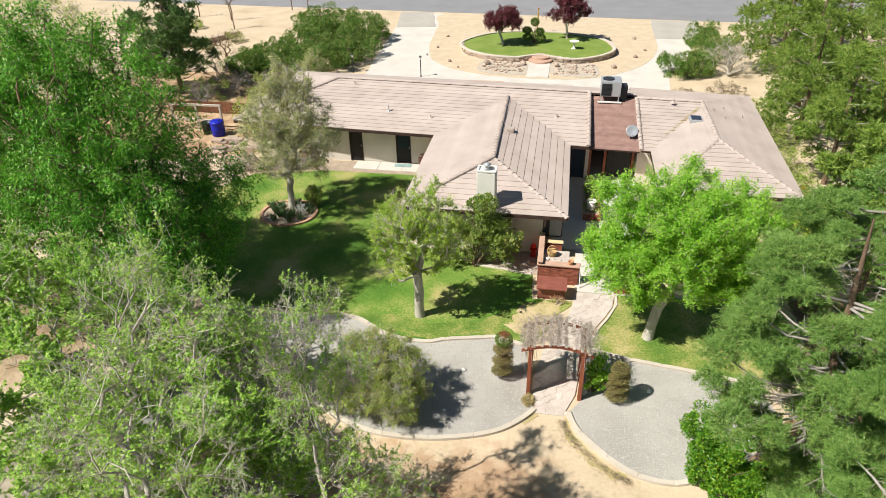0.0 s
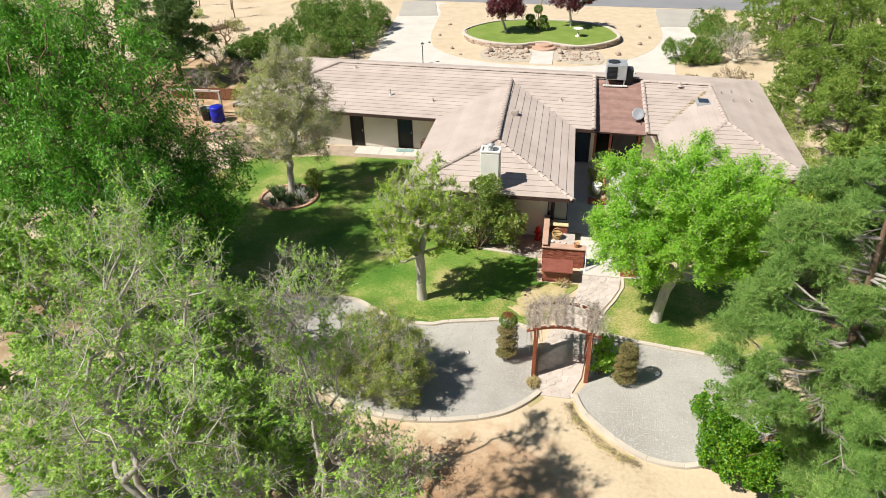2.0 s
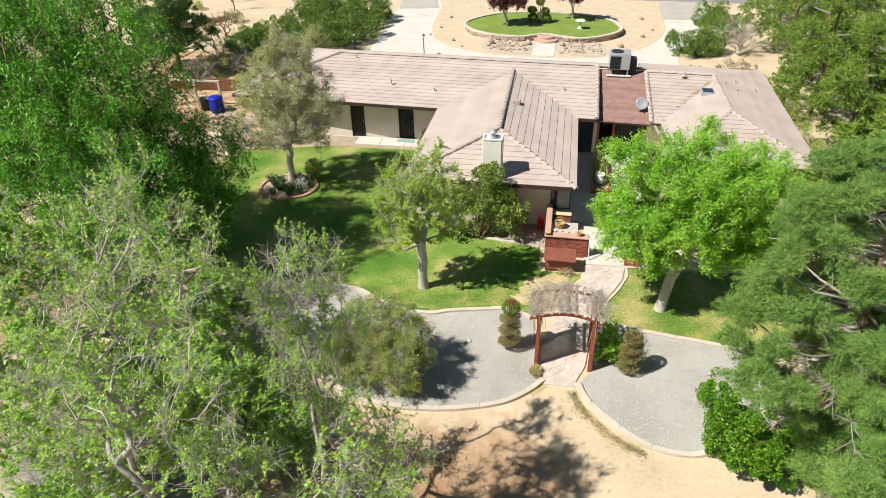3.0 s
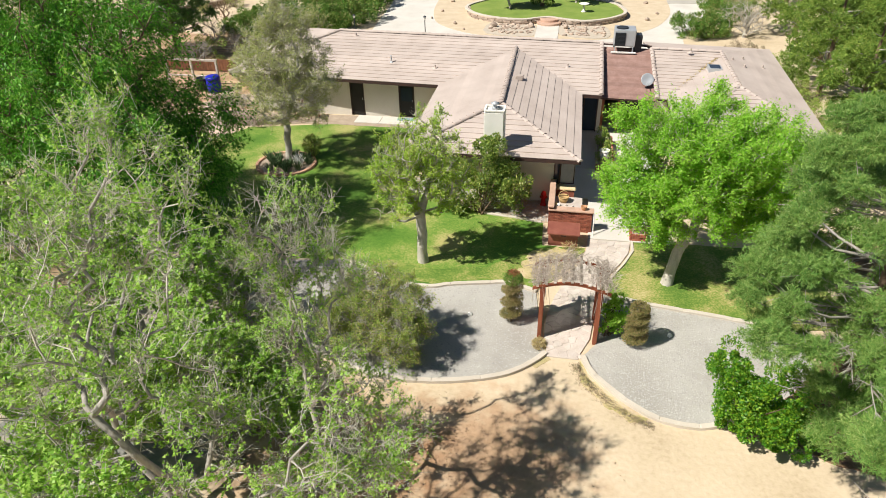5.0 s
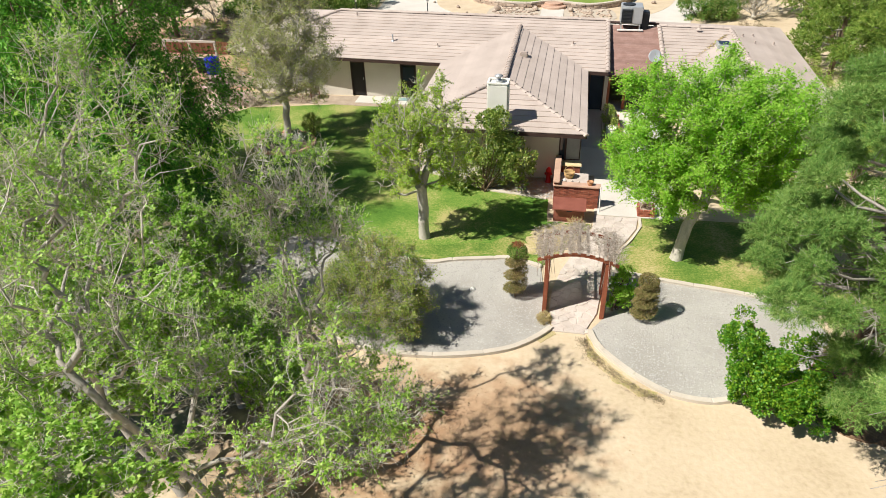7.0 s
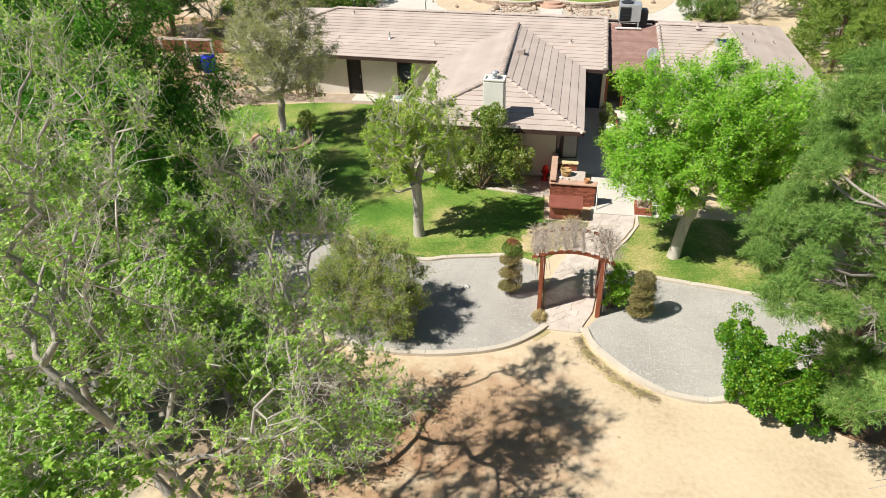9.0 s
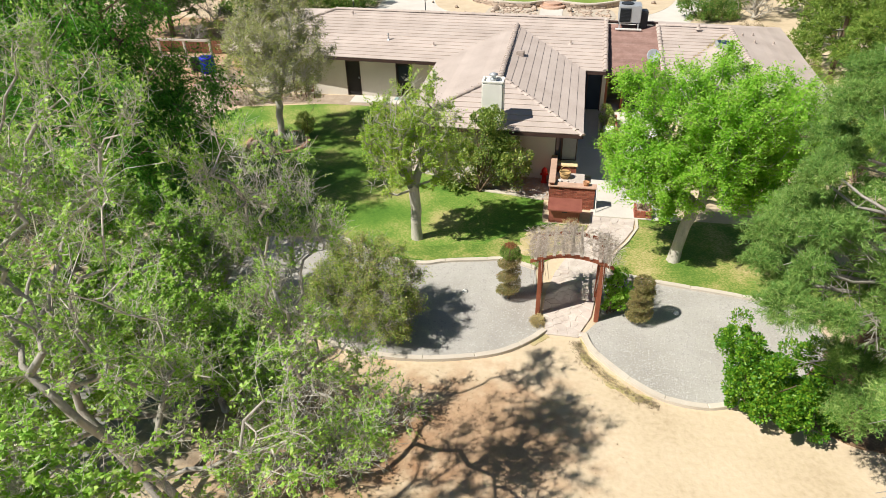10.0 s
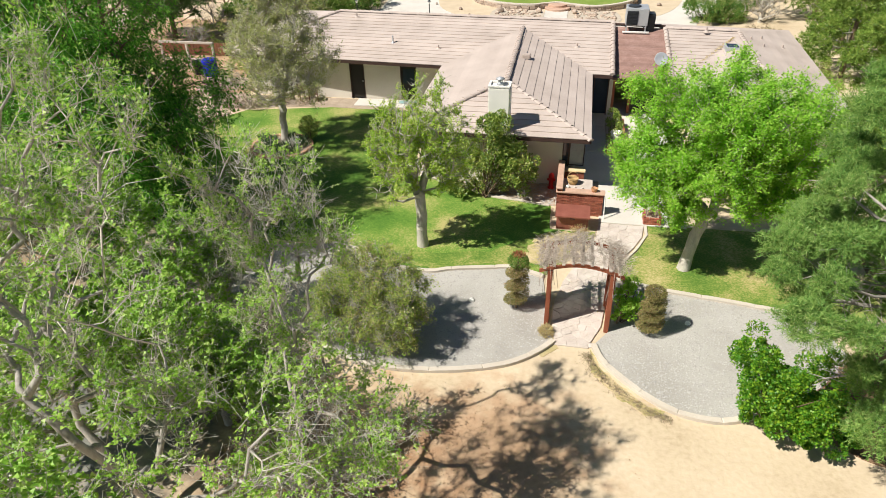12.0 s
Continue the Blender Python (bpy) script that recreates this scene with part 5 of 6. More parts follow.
def bowl(name, x, y, z, r, h, mat, label, category, fill=None):
    ob = thing(name, (x, y, z), label, category)
    part("body", lathe(bmesh.new(), (x, y, z), [(r * 0.7, 0), (r * 0.95, h * 0.45), (r, h), (r * 0.9, h), (r * 0.84, h * 0.5), (0.0001, h * 0.42)], 18), mat, ob, "", True)
    part("rim", lathe(bmesh.new(), (x, y, z), [(r * 0.98, h * 0.9), (r * 1.08, h * 0.92), (r * 1.08, h * 1.03), (r * 0.9, h * 1.03), (r * 0.9, h * 0.92)], 18), mat, ob, "", True)
    if fill:
        part("soil", lathe(bmesh.new(), (x, y, z), [(r * 0.88, h * 0.8), (r * 0.88, h * 0.84), (0.0001, h * 0.88)], 14), fill, ob)
    return ob


basket = bowl("wicker_basket", 0.5, 25.35, 0.9, 0.22, 0.26, WICKER, "round tan wicker basket on the counter", "basket")
bm = bmesh.new()
for i in range(12):
    a0, a1 = math.pi * i / 12, math.pi * (i + 1) / 12
    q = [(0.5 + 0.22 * math.cos(a), 25.35, 1.16 + 0.26 * math.sin(a)) for a in (a0, a1)]
    v = [bm.verts.new((q[k][0], q[k][1] + d, q[k][2] + e)) for k, d, e in ((0, -0.03, 0), (1, -0.03, 0), (1, 0.03, 0), (0, 0.03, 0))]
    bm.faces.new(v)
part("basket_handle", bm, WICKER, basket)
bowl("flower_pot", 1.35, 24.55, 1.02, 0.12, 0.16, TERRACOTTA, "small terracotta pot on the worktop", "pot", SLATE)
for i, (x, y, s) in enumerate(((0.3, 24.95, 0.12), (0.62, 25.0, 0.07), (0.9, 24.95, 0.06))):
    rock("counter_stone", x, y, 0.9, s, WHITE if i == 0 else FLAG, "pale stone lying on the worktop", 20 + i)
part("side_ledge", boxed(0.12, 1.3, 24.72, 25.8, 0.0, 0.9, bevel=0.01), FLAG, grill, "tiled ledge behind the counter")
pole = thing("leaning_pole", (1.76, 24.3, 0), "thin white pole leaning on the brick counter", "pole")
link_mesh("shaft", np_mesh("shaft", *tubes([(1.8, 24.15, 0.05, 1.78, 24.36, 1.05, 0.022, 0.022)], 8)), WHITE, pole)
hydrant = thing("red_hydrant", (-0.38, 26.55, 0), "red-painted decorative hydrant by the wall", "hydrant")
part("body", lathe(bmesh.new(), (-0.38, 26.55, 0), [(0.15, 0), (0.15, 0.05), (0.10, 0.07), (0.10, 0.5), (0.13, 0.52), (0.13, 0.56), (0.09, 0.66), (0.03, 0.72), (0.0001, 0.73)], 14), RED, hydrant, "", True)
part("outlet", boxed(-0.55, -0.21, 26.5, 26.6, 0.36, 0.46, bevel=0.02), RED, hydrant)


def brick_planter(x0, x1, y0, y1, h, label, seed, faces="swe"):
    ob = thing("brick_planter", ((x0 + x1) / 2, (y0 + y1) / 2, 0), label, "planter")
    part("core", box(box(box(boxed(x0 + 0.02, x1 - 0.02, y0 + 0.02, y0 + 0.1, 0, h - 0.01), x0 + 0.02, x1 - 0.02, y1 - 0.1, y1 - 0.02, 0, h - 0.01), x0 + 0.02, x0 + 0.1, y0 + 0.1, y1 - 0.1, 0, h - 0.01), x1 - 0.1, x1 - 0.02, y0 + 0.1, y1 - 0.1, 0, h - 0.01), MORTAR, ob)
    brick_wall(ob, x0, x1, y0, y1, 0.0, h, faces, 0.08, seed)
    part("soil", boxed(x0 + 0.1, x1 - 0.1, y0 + 0.1, y1 - 0.1, 0, h * 0.75), SLATE, ob)
    return ob


brick_planter(3.3, 3.95, 23.98, 24.7, 0.34, "low red brick planter at the patio edge", 6)
shrub("potted_plant", (3.6, 24.32, 0.25), [(3.65, 24.36, 0.42, 0.2, 0.2, 0.16, 1)], 260, L_GREY, BARK_BROWN, (0.06, 0.035), "small dry plant in the brick planter", 94, "plant", stems=4)
brick_planter(1.95, 2.85, 30.3, 33.9, 0.4, "long brick planter in the shade of the house", 7, "se")
shrub("shade_plant", (2.4, 32, 0.3), [(2.4, 31.3, 0.6, 0.35, 0.9, 0.4, 1), (2.4, 33, 0.7, 0.35, 0.8, 0.5, 1)], 2600, L_SHRUB, BARK_BROWN, (0.09, 0.05), "dark leafy plants in the long planter", 95, "plant", lumps=26, lump_r=0.2)
bowl("garden_urn", 2.35, 30.9, 0.4, 0.24, 0.5, WHITE, "cream garden urn on the planter", "urn", SLATE)

# ---- ring bed under the pear tree ----
ring = thing("ring_bed", (-13.6, 28.85, 0), "round brick-edged bed of strap-leaved plants", "planting bed", kind="structure")
part("soil", prism(bmesh.new(), [(-13.6 + 1.42 * math.cos(a), 28.85 + 1.30 * math.sin(a)) for a in np.linspace(0, 2 * math.pi, 32, endpoint=False)], -0.05, 0.05), SLATE, ring)
for i in range(34):
    a0, a1 = 2 * math.pi * (i + 0.05) / 34, 2 * math.pi * (i + 0.95) / 34
    q = [(-13.6 + rx * math.cos(a), 28.85 + ry * math.sin(a)) for rx, ry, a in ((1.40, 1.28, a0), (1.56, 1.44, a0), (1.56, 1.44, a1), (1.40, 1.28, a1))]
    part("edging_brick", prism(bmesh.new(), q, 0, 0.13 + random.uniform(0, 0.02), 0.012), OLD_BRICK, ring)


def strap_plants(name, spots, label, seed, size=(0.5, 0.05), per=26, leaf=None, category="plant", spread=0.5):
    """Clumps of arching strap leaves."""
    rng = np.random.default_rng(seed)
    for x, y in spots:
        ob = thing(name, (x, y, 0.04), label, category)
        a = rng.uniform(0, 6.28, per)
        tilt = rng.uniform(0.15, 1.0, per) * spread
        d = np.stack([np.cos(a) * tilt, np.sin(a) * tilt, np.ones(per)], 1)
        d /= np.linalg.norm(d, axis=1, keepdims=True)
        ln = size[0] * rng.uniform(0.6, 1.2, (per, 1))
        s = np.stack([-np.sin(a), np.cos(a), np.zeros(per)], 1) * size[1] / 2
        b = np.array([x, y, 0.04]) + rng.normal(0, 0.05, (per, 3)) * np.array([1, 1, 0])
        m = b + d * ln * 0.6
        t = b + d * ln + np.stack([np.cos(a), np.sin(a), np.full(per, -0.5)], 1) * ln * 0.25 * spread
        v = np.stack([b - s * 0.6, b + s * 0.6, m + s, t, m - s], 1).reshape(-1, 3)
        tagged(link_mesh("blade", np_mesh("blade", v, np.arange(5 * per).reshape(-1, 5)), leaf or L_AGAVE, ob), kind="stuff")


rng = np.random.default_rng(5)
spots = []
while len(spots) < 26:
    a, r = rng.uniform(0, 6.28), rng.uniform(0.45, 1.22)
    spots.append((-13.6 + r * math.cos(a), 28.85 + 0.92 * r * math.sin(a)))
strap_plants("iris_clump", spots, "grey-green strap-leaved iris clump in the ring bed", 6)
strap_plants("white_iris", [(-12.9, 29.2), (-12.75, 28.75), (-13.05, 28.95)], "white-flowered iris in the ring bed", 7, (0.55, 0.07), 14, L_WHITE)
shrub("yucca_shrub", (-12.6, 29.9, 0), [(-12.5, 29.9, 0.7, 0.5, 0.45, 0.6, 1)], 900, L_SHRUB, BARK_BROWN, (0.24, 0.03), "dark spiky shrub beside the ring bed", 96)


def stick_chair(x, y, turn, label):
    """An outdoor chair with slatted seat and back."""
    ob = thing("garden_chair", (0, 0, 0), label, "chair", "chairs by the house wall")
    for sx in (-0.24, 0.24):
        for sy in (-0.22, 0.22):
            part("leg", boxed(sx - 0.022, sx + 0.022, sy - 0.022, sy + 0.022, 0, 0.9 if sy > 0 else 0.6), FENCE, ob)
        part("arm", boxed(sx - 0.04, sx + 0.04, -0.28, 0.24, 0.6, 0.63), FENCE, ob)
    for i in range(5):
        part("seat_slat", boxed(-0.24, 0.24, -0.24 + i * 0.095, -0.165 + i * 0.095, 0.40, 0.425), FENCE, ob)
    for i in range(4):
        part("back_slat", boxed(-0.2 + i * 0.11, -0.13 + i * 0.11, 0.22, 0.245, 0.45, 0.92), FENCE, ob)
    ob.matrix_basis = pose(x, y, 0.02, 0, 0, turn)
    return ob


stick_chair(-14.3, 35.2, 20, "dark red-brown wooden garden chair by the wall")
stick_chair(-15.2, 35.25, -15, "dark red-brown wooden garden chair by the wall")
shrub("wall_plant", (-7.6, 35.4, 0), [(-7.5, 35.4, 0.5, 0.35, 0.25, 0.5, 1)], 500, leaf_material("red_leaf", [(0.16, 0.03, 0.02), (0.28, 0.06, 0.04), (0.12, 0.12, 0.03)]), BARK_BROWN, (0.08, 0.04), "reddish potted shrub beside the door", 97)

# ---- west yard ----
barrel = thing("blue_barrel", (-22.5, 38.7, 0), "bright blue plastic barrel", "barrel")
part("drum", lathe(bmesh.new(), (-22.5, 38.7, 0), [(0.40, 0), (0.45, 0.1), (0.45, 0.45), (0.47, 0.5), (0.45, 0.55), (0.45, 0.9), (0.47, 0.95), (0.40, 1.05), (0.0001, 1.06)], 20), BLUE, barrel, "", True)
part("bung", lathe(bmesh.new(), (-22.3, 38.7, 1.06), [(0.05, 0), (0.05, 0.03), (0.0001, 0.03)], 8), DARK_METAL, barrel)
bin_thing = thing("black_bin", (-23.4, 38.9, 0), "black plastic bin beside the barrel", "bin")
part("body", lathe(bmesh.new(), (-23.4, 38.9, 0), [(0.3, 0), (0.36, 0.8), (0.38, 0.82), (0.34, 0.82), (0.30, 0.1), (0.0001, 0.1)], 14), DARK_METAL, bin_thing, "", True)
play = thing("wooden_frame", (-24.5, 39.4, 0), "weathered wooden garden frame with crossbars", "garden frame")
for x in (-26.1, -24.3, -22.5):
    part("post", boxed(x - 0.07, x + 0.07, 39.4, 39.54, 0, 1.75, bevel=0.01), WEATHERED, play)
part("top_rail", boxed(-26.2, -22.4, 39.38, 39.56, 1.75, 1.87, bevel=0.01), WEATHERED, play)
part("rail", boxed(-26.1, -22.5, 39.42, 39.5, 0.7, 0.8, bevel=0.01), WEATHERED, play)
fence = thing("plank_fence", (-24, 42.6, 0), "low dark red-brown plank fence", "fence")
for i in range(34):
    x = -28.4 + i * 0.22
    part("plank", boxed(x, x + 0.2, 42.6, 42.63, 0.05, 0.85 + random.uniform(0, 0.06)), FENCE, fence)
for z in (0.25, 0.65):
    part("rail", boxed(-28.4, -20.9, 42.63, 42.68, z, z + 0.08), FENCE, fence)
steps = thing("stone_steps", (-20.5, 36.8, 0), "rough flat stones stepping up the slope", "stone steps", kind="structure")
rng = np.random.default_rng(15)
for i in range(26):
    x, y = rng.uniform(-22.6, -18.6), rng.uniform(35.6, 38.3)
    w, d = rng.uniform(0.25, 0.6), rng.uniform(0.15, 0.35)
    part("stone", boxed(x - w, x + w, y - d, y + d, 0, rng.uniform(0.05, 0.22), bevel=0.03, m=None), STONE, steps)


def stone_wall(name, line, h, label, width=0.35, lb=0.5, courses=3, mat=None):
    """A dry wall of separate stones along a plan line."""
    ob = thing(name, (*line[0], 0), label, "stone wall", kind="structure")
    pts = np.array(smooth_line(line, 8))
    seg = np.linalg.norm(np.diff(pts, axis=0), axis=1)
    total = seg.sum()
    cum = np.concatenate([[0], np.cumsum(seg)])
    rng = np.random.default_rng(len(line) * 7 + int(total))
    at = lambda s: np.array([np.interp(s, cum, pts[:, 0]), np.interp(s, cum, pts[:, 1])])
    for k in range(courses):
        s = -rng.uniform(0, lb)
        while s < total:
            e = s + lb * rng.uniform(0.6, 1.4)
            a, b = at(max(s, 0)), at(min(e, total))
            if np.linalg.norm(b - a) > 0.08:
                t = (b - a) / np.linalg.norm(b - a)
                nn = np.array([-t[1], t[0]]) * (width / 2 + rng.uniform(-0.03, 0.03))
                a, b = a + t * 0.012, b - t * 0.012
                z0, z1 = h * k / courses + 0.006, h * (k + 1) / courses - 0.006 + rng.uniform(-0.01, 0.015)
                part("stone", prism(bmesh.new(), [tuple(a + nn), tuple(b + nn), tuple(b - nn), tuple(a - nn)], z0, z1, 0.02), mat or STONE, ob)
            s = e
    return ob


stone_wall("stone_wall", [(-38.5, 57.5), (-35, 60.0), (-32.6, 63.5)], 0.5, "low dry-laid stone wall in the desert yard")

# ---- island in the front court ----
LAWN_ISLE = smooth_line([(-9.1, 62.3), (-8.4, 60.0), (-6.3, 58.4), (-3.9, 57.9), (-2.7, 58.5), (-1.6, 58.9), (-0.5, 58.4), (1.4, 57.9), (3.4, 59.0), (4.7, 61.0), (4.3, 63.6), (2.2, 65.6), (-2.0, 66.6), (-6.5, 65.6)], 4, True)
sheet("island_lawn", LAWN_ISLE, -0.05, 0.42, GREEN_LAWN, "raised bright green lawn inside a stone wall", "lawn")
stone_wall("stone_wall", [(4.3, 63.8), (4.78, 61.0), (3.45, 58.9), (1.4, 57.75), (-0.5, 58.25), (-1.6, 58.75), (-2.7, 58.35), (-3.9, 57.75), (-6.4, 58.25), (-8.5, 59.9), (-9.2, 62.4)], 0.46, "curved retaining wall of tan stones", 0.3)
capline = smooth_line([(4.3, 63.8), (4.78, 61.0), (3.45, 58.9), (1.4, 57.75), (-0.5, 58.25), (-1.6, 58.75), (-2.7, 58.35), (-3.9, 57.75), (-6.4, 58.25), (-8.5, 59.9), (-9.2, 62.4), (-6.6, 65.75), (-2.0, 66.75), (2.3, 65.75)], 4, True)
left, right = band(capline, 0.3, True)
coping = thing("wall_coping", (0, 60, 0), "cream stone coping round the island lawn", "coping", kind="structure")
for i in range(len(capline)):
    j = (i + 1) % len(capline)
    part("coping_stone", strip_piece(bmesh.new(), left[i], left[j], right[i], right[j], 0.40, 0.52, 0.02), CURB, coping)
for name, x0, x1 in (("rock_slope", -6.6, -2.75), ("rock_slope", -0.55, 3.1)):
    ob = sheet(name, smooth_line([(x0, 54.6), (x1, 54.2), (x1, 57.6), ((x0 + x1) / 2, 58.0), (x0, 58.0)], 3, True), -0.05, 0.06, MORTAR, "bed of rounded fieldstones in mortar", "rock bed")
    rr = np.random.default_rng(int(x0 * 10) + 100)
    for i in range(75):
        x, y = rr.uniform(x0 + 0.15, x1 - 0.15), rr.uniform(54.6, 57.6)
        s = rr.uniform(0.1, 0.24)
        bm = bmesh.new()
        bmesh.ops.create_icosphere(bm, subdivisions=1, radius=1)
        bmesh.ops.transform(bm, matrix=pose(x, y, 0.08, 0, 0, rr.uniform(0, 180)) @ Matrix.Diagonal((s, s * 0.75, s * 0.5, 1)), verts=bm.verts)
        st = part("stone", bm, STONE, None)
        st.parent = ob
steps = thing("island_steps", (-1.65, 57, 0), "concrete walk and round step into the island lawn", "steps", kind="structure")
part("walk", boxed(-2.6, -0.75, 53.6, 57.8, 0, 0.08, bevel=0.02), CONCRETE, steps)
part("step", lathe(bmesh.new(), (-1.65, 58.2, 0), [(1.05, 0), (1.05, 0.22), (0.98, 0.25), (0.0001, 0.25)], 22), COUNTER, steps, "reddish round step")
part("step", lathe(bmesh.new(), (-1.65, 58.5, 0), [(0.8, 0), (0.8, 0.42), (0.72, 0.45), (0.0001, 0.45)], 22), COUNTER, steps, "reddish round step")
pavers = thing("paver_row", (-1.5, 51.6, 0), "row of square tan pavers at the front walk", "pavers", kind="structure")
for i in range(11):
    part("paver", boxed(-4.2 + i * 0.5, -3.74 + i * 0.5, 51.2, 52.1, 0.0, 0.06, bevel=0.012), FLAG, pavers)
part("apron", boxed(-8.6, -4.3, 51.2, 52.3, 0, 0.05), COUNTER, pavers, "reddish concrete apron")

bath = thing("birdbath", (1.2, 61.0, 0.42), "white stone birdbath on the island lawn", "birdbath")
part("pedestal", lathe(bmesh.new(), (1.2, 61.0, 0.42), [(0.22, 0), (0.22, 0.06), (0.10, 0.12), (0.09, 0.5), (0.16, 0.58)], 14), WHITE, bath, "", True)
part("basin", lathe(bmesh.new(), (1.2, 61.0, 1.0), [(0.15, 0), (0.42, 0.1), (0.45, 0.14), (0.40, 0.14), (0.2, 0.07), (0.0001, 0.06)], 18), WHITE, bath, "", True)


def lamp_post(x, y, h, label):
    ob = thing("lamp_post", (x, y, 0), label, "lamp post", "driveway lamp posts")
    part("pole", lathe(bmesh.new(), (x, y, 0), [(0.09, 0), (0.09, 0.06), (0.04, 0.12), (0.035, h - 0.3)], 10), DARK_METAL, ob)
    part("lantern", lathe(bmesh.new(), (x, y, h - 0.3), [(0.06, 0), (0.12, 0.2), (0.11, 0.2), (0.0001, 0.2)], 6), WHITE, ob, "frosted lantern")
    part("cap", lathe(bmesh.new(), (x, y, h - 0.1), [(0.15, 0), (0.05, 0.1), (0.0001, 0.14)], 6), DARK_METAL, ob)


lamp_post(-11.28, 52.8, 1.75, "dark metal lamp post beside the driveway")
lamp_post(-17.3, 53.3, 1.6, "dark metal lamp post beside the hedge")
for i, (x, y, s) in enumerate(((-11.2, 65.5, 0.22), (-11.5, 61.6, 0.2), (-9.6, 57.3, 0.22), (-8.6, 55.6, 0.15), (6.6, 60.2, 0.25), (6.9, 66.4, 0.24), (4.6, 56.9, 0.3), (2.9, 55.4, 0.22), (7.6, 62.5, 0.2), (-12.0, 59.0, 0.16))):
    rock("landscape_rock", x, y, 0.03, s, STONE, "tan landscape rock on the sandy island", 60 + i)
rock("red_boulder", -18.9, 52.0, 0.0, 0.5, TERRACOTTA, "reddish boulder beside the hedge", 80)
for i, (x, y) in enumerate(((-6.2, 56.7), (-3.1, 56.9), (-0.2, 56.7))):
    rock("wall_boulder", x, y, 0.1, 0.34, STONE, "dark boulder among the fieldstones", 85 + i)

# ---- trees and shrubs ----
# sparse young elms beside the sand yard
ELMS = "elms by the sand yard"
ELM = dict(tip=0.0105, twigs=6, group=ELMS, shell=0.55, loose=0.055, bare_twigs=3, twig_r=0.55, rise=0.75, upness=2.4, power=0.38, twig_wood=BARK_PALE, tri=True)
tree("elm_tree", (-5.4, 7.9, 0), 3.4, [(-7.2, 7.6, 9.3, 1.6, 1.7, 2.0, 2.6), (-5.5, 8.0, 9.8, 0.6, 1.2, 1.4, 0.6), (-6.9, 8.7, 10.6, 1.1, 0.8, 0.8, 0.7), (-4.8, 6.7, 6.7, 0.9, 0.6, 0.9, 0.9), (-5.4, 6.2, 8.4, 1.0, 1.0, 2.2, 1.2), (-7.4, 6.4, 7.2, 1.4, 1.2, 2.0, 1.4), (-2.9, 6.2, 6.6, 0.7, 0.8, 1.2, 0.9), (-4.4, 6.0, 5.9, 1.2, 0.8, 1.0, 0.9)], 290, 78, 0.4, L_ELM, BARK_GREY, (0.054, 0.043),
     "tall sparse elm with pale grey branches and new leaves", 11, lean=(-1.4, -0.4), bare=0.22, **{**ELM, "bare_twigs": 4, "tip": 0.0078, "power": 0.42})
tree("elm_tree", (-4.9, 9.9, 0), 2.4, [(-4.8, 8.8, 8.8, 0.6, 0.9, 1.2, 0.7), (-4.7, 9.8, 7.2, 0.7, 0.8, 1.2, 0.9), (-4.0, 10.2, 7.2, 0.6, 0.7, 0.7, 0.6), (-4.0, 9.2, 5.6, 0.8, 0.7, 0.8, 0.9), (-5.1, 11.4, 7.5, 0.8, 0.9, 1.1, 1.3), (-5.6, 11.2, 4.8, 0.9, 1.0, 1.1, 0.9), (-3.2, 9.0, 4.7, 0.8, 0.8, 0.8, 1.0), (-2.5, 7.7, 4.7, 0.7, 0.8, 0.7, 0.9), (-3.8, 7.6, 4.6, 0.8, 0.7, 0.6, 0.6)], 290, 85, 0.38, L_ELM, BARK_GREY, (0.052, 0.042),
     "sparse multi-stemmed elm with bare twigs and new leaves", 18, lean=(0.1, -0.2), bare=0.3, **{**ELM, "bare_twigs": 5, "power": 0.37, "tip": 0.0078})
tree("elm_tree", (-11.6, 11.6, 0), 1.6, [(-11.8, 11.2, 3.6, 2.6, 2.2, 2.0, 3), (-9.4, 11.6, 3.0, 1.6, 1.5, 1.7, 1.6), (-13.5, 9.8, 4.8, 2.2, 2.0, 2.4, 1.4), (-16.2, 13.0, 5.0, 2.4, 2.2, 2.8, 1.8), (-18.6, 15.0, 4.4, 2.2, 2.0, 2.6, 1.2)], 480, 280, 0.44, L_ELM, BARK_GREY, (0.082, 0.07),
     "sparse elm with pale branches over the gravel", 13, bare=0.2, **ELM)
tree("elm_tree", (-9.8, 15.9, 0), 0.8, [(-9.8, 15.8, 2.2, 1.6, 1.5, 1.5, 2), (-8.4, 15.2, 1.4, 1.0, 0.9, 0.9, 0.5)], 170, 120, 0.46, L_ELM, BARK_GREY, (0.074, 0.062),
     "sparse bushy elm with many bare twigs", 14, bare=0.35, **{**ELM, "bare_twigs": 6})
tree("elm_tree", (-8.2, 9.0, 0), 2.6, [(-9.8, 7.8, 5.8, 2.0, 1.7, 2.0, 2), (-10.2, 9.6, 5.0, 1.7, 1.5, 1.7, 1.2), (-7.8, 5.6, 5.0, 1.5, 1.0, 1.4, 1.1), (-6.0, 4.9, 6.2, 1.4, 0.8, 1.0, 1.0), (-7.6, 9.6, 4.6, 1.2, 1.1, 1.3, 1.2), (-9.2, 6.6, 4.4, 1.5, 1.1, 1.3, 0.9)], 390, 150, 0.42, L_ELM, BARK_GREY, (0.074, 0.062),
     "leaning elm with long bare twigs", 15, lean=(-1.3, 0.2), bare=0.22, **{**ELM, "bare_twigs": 5})
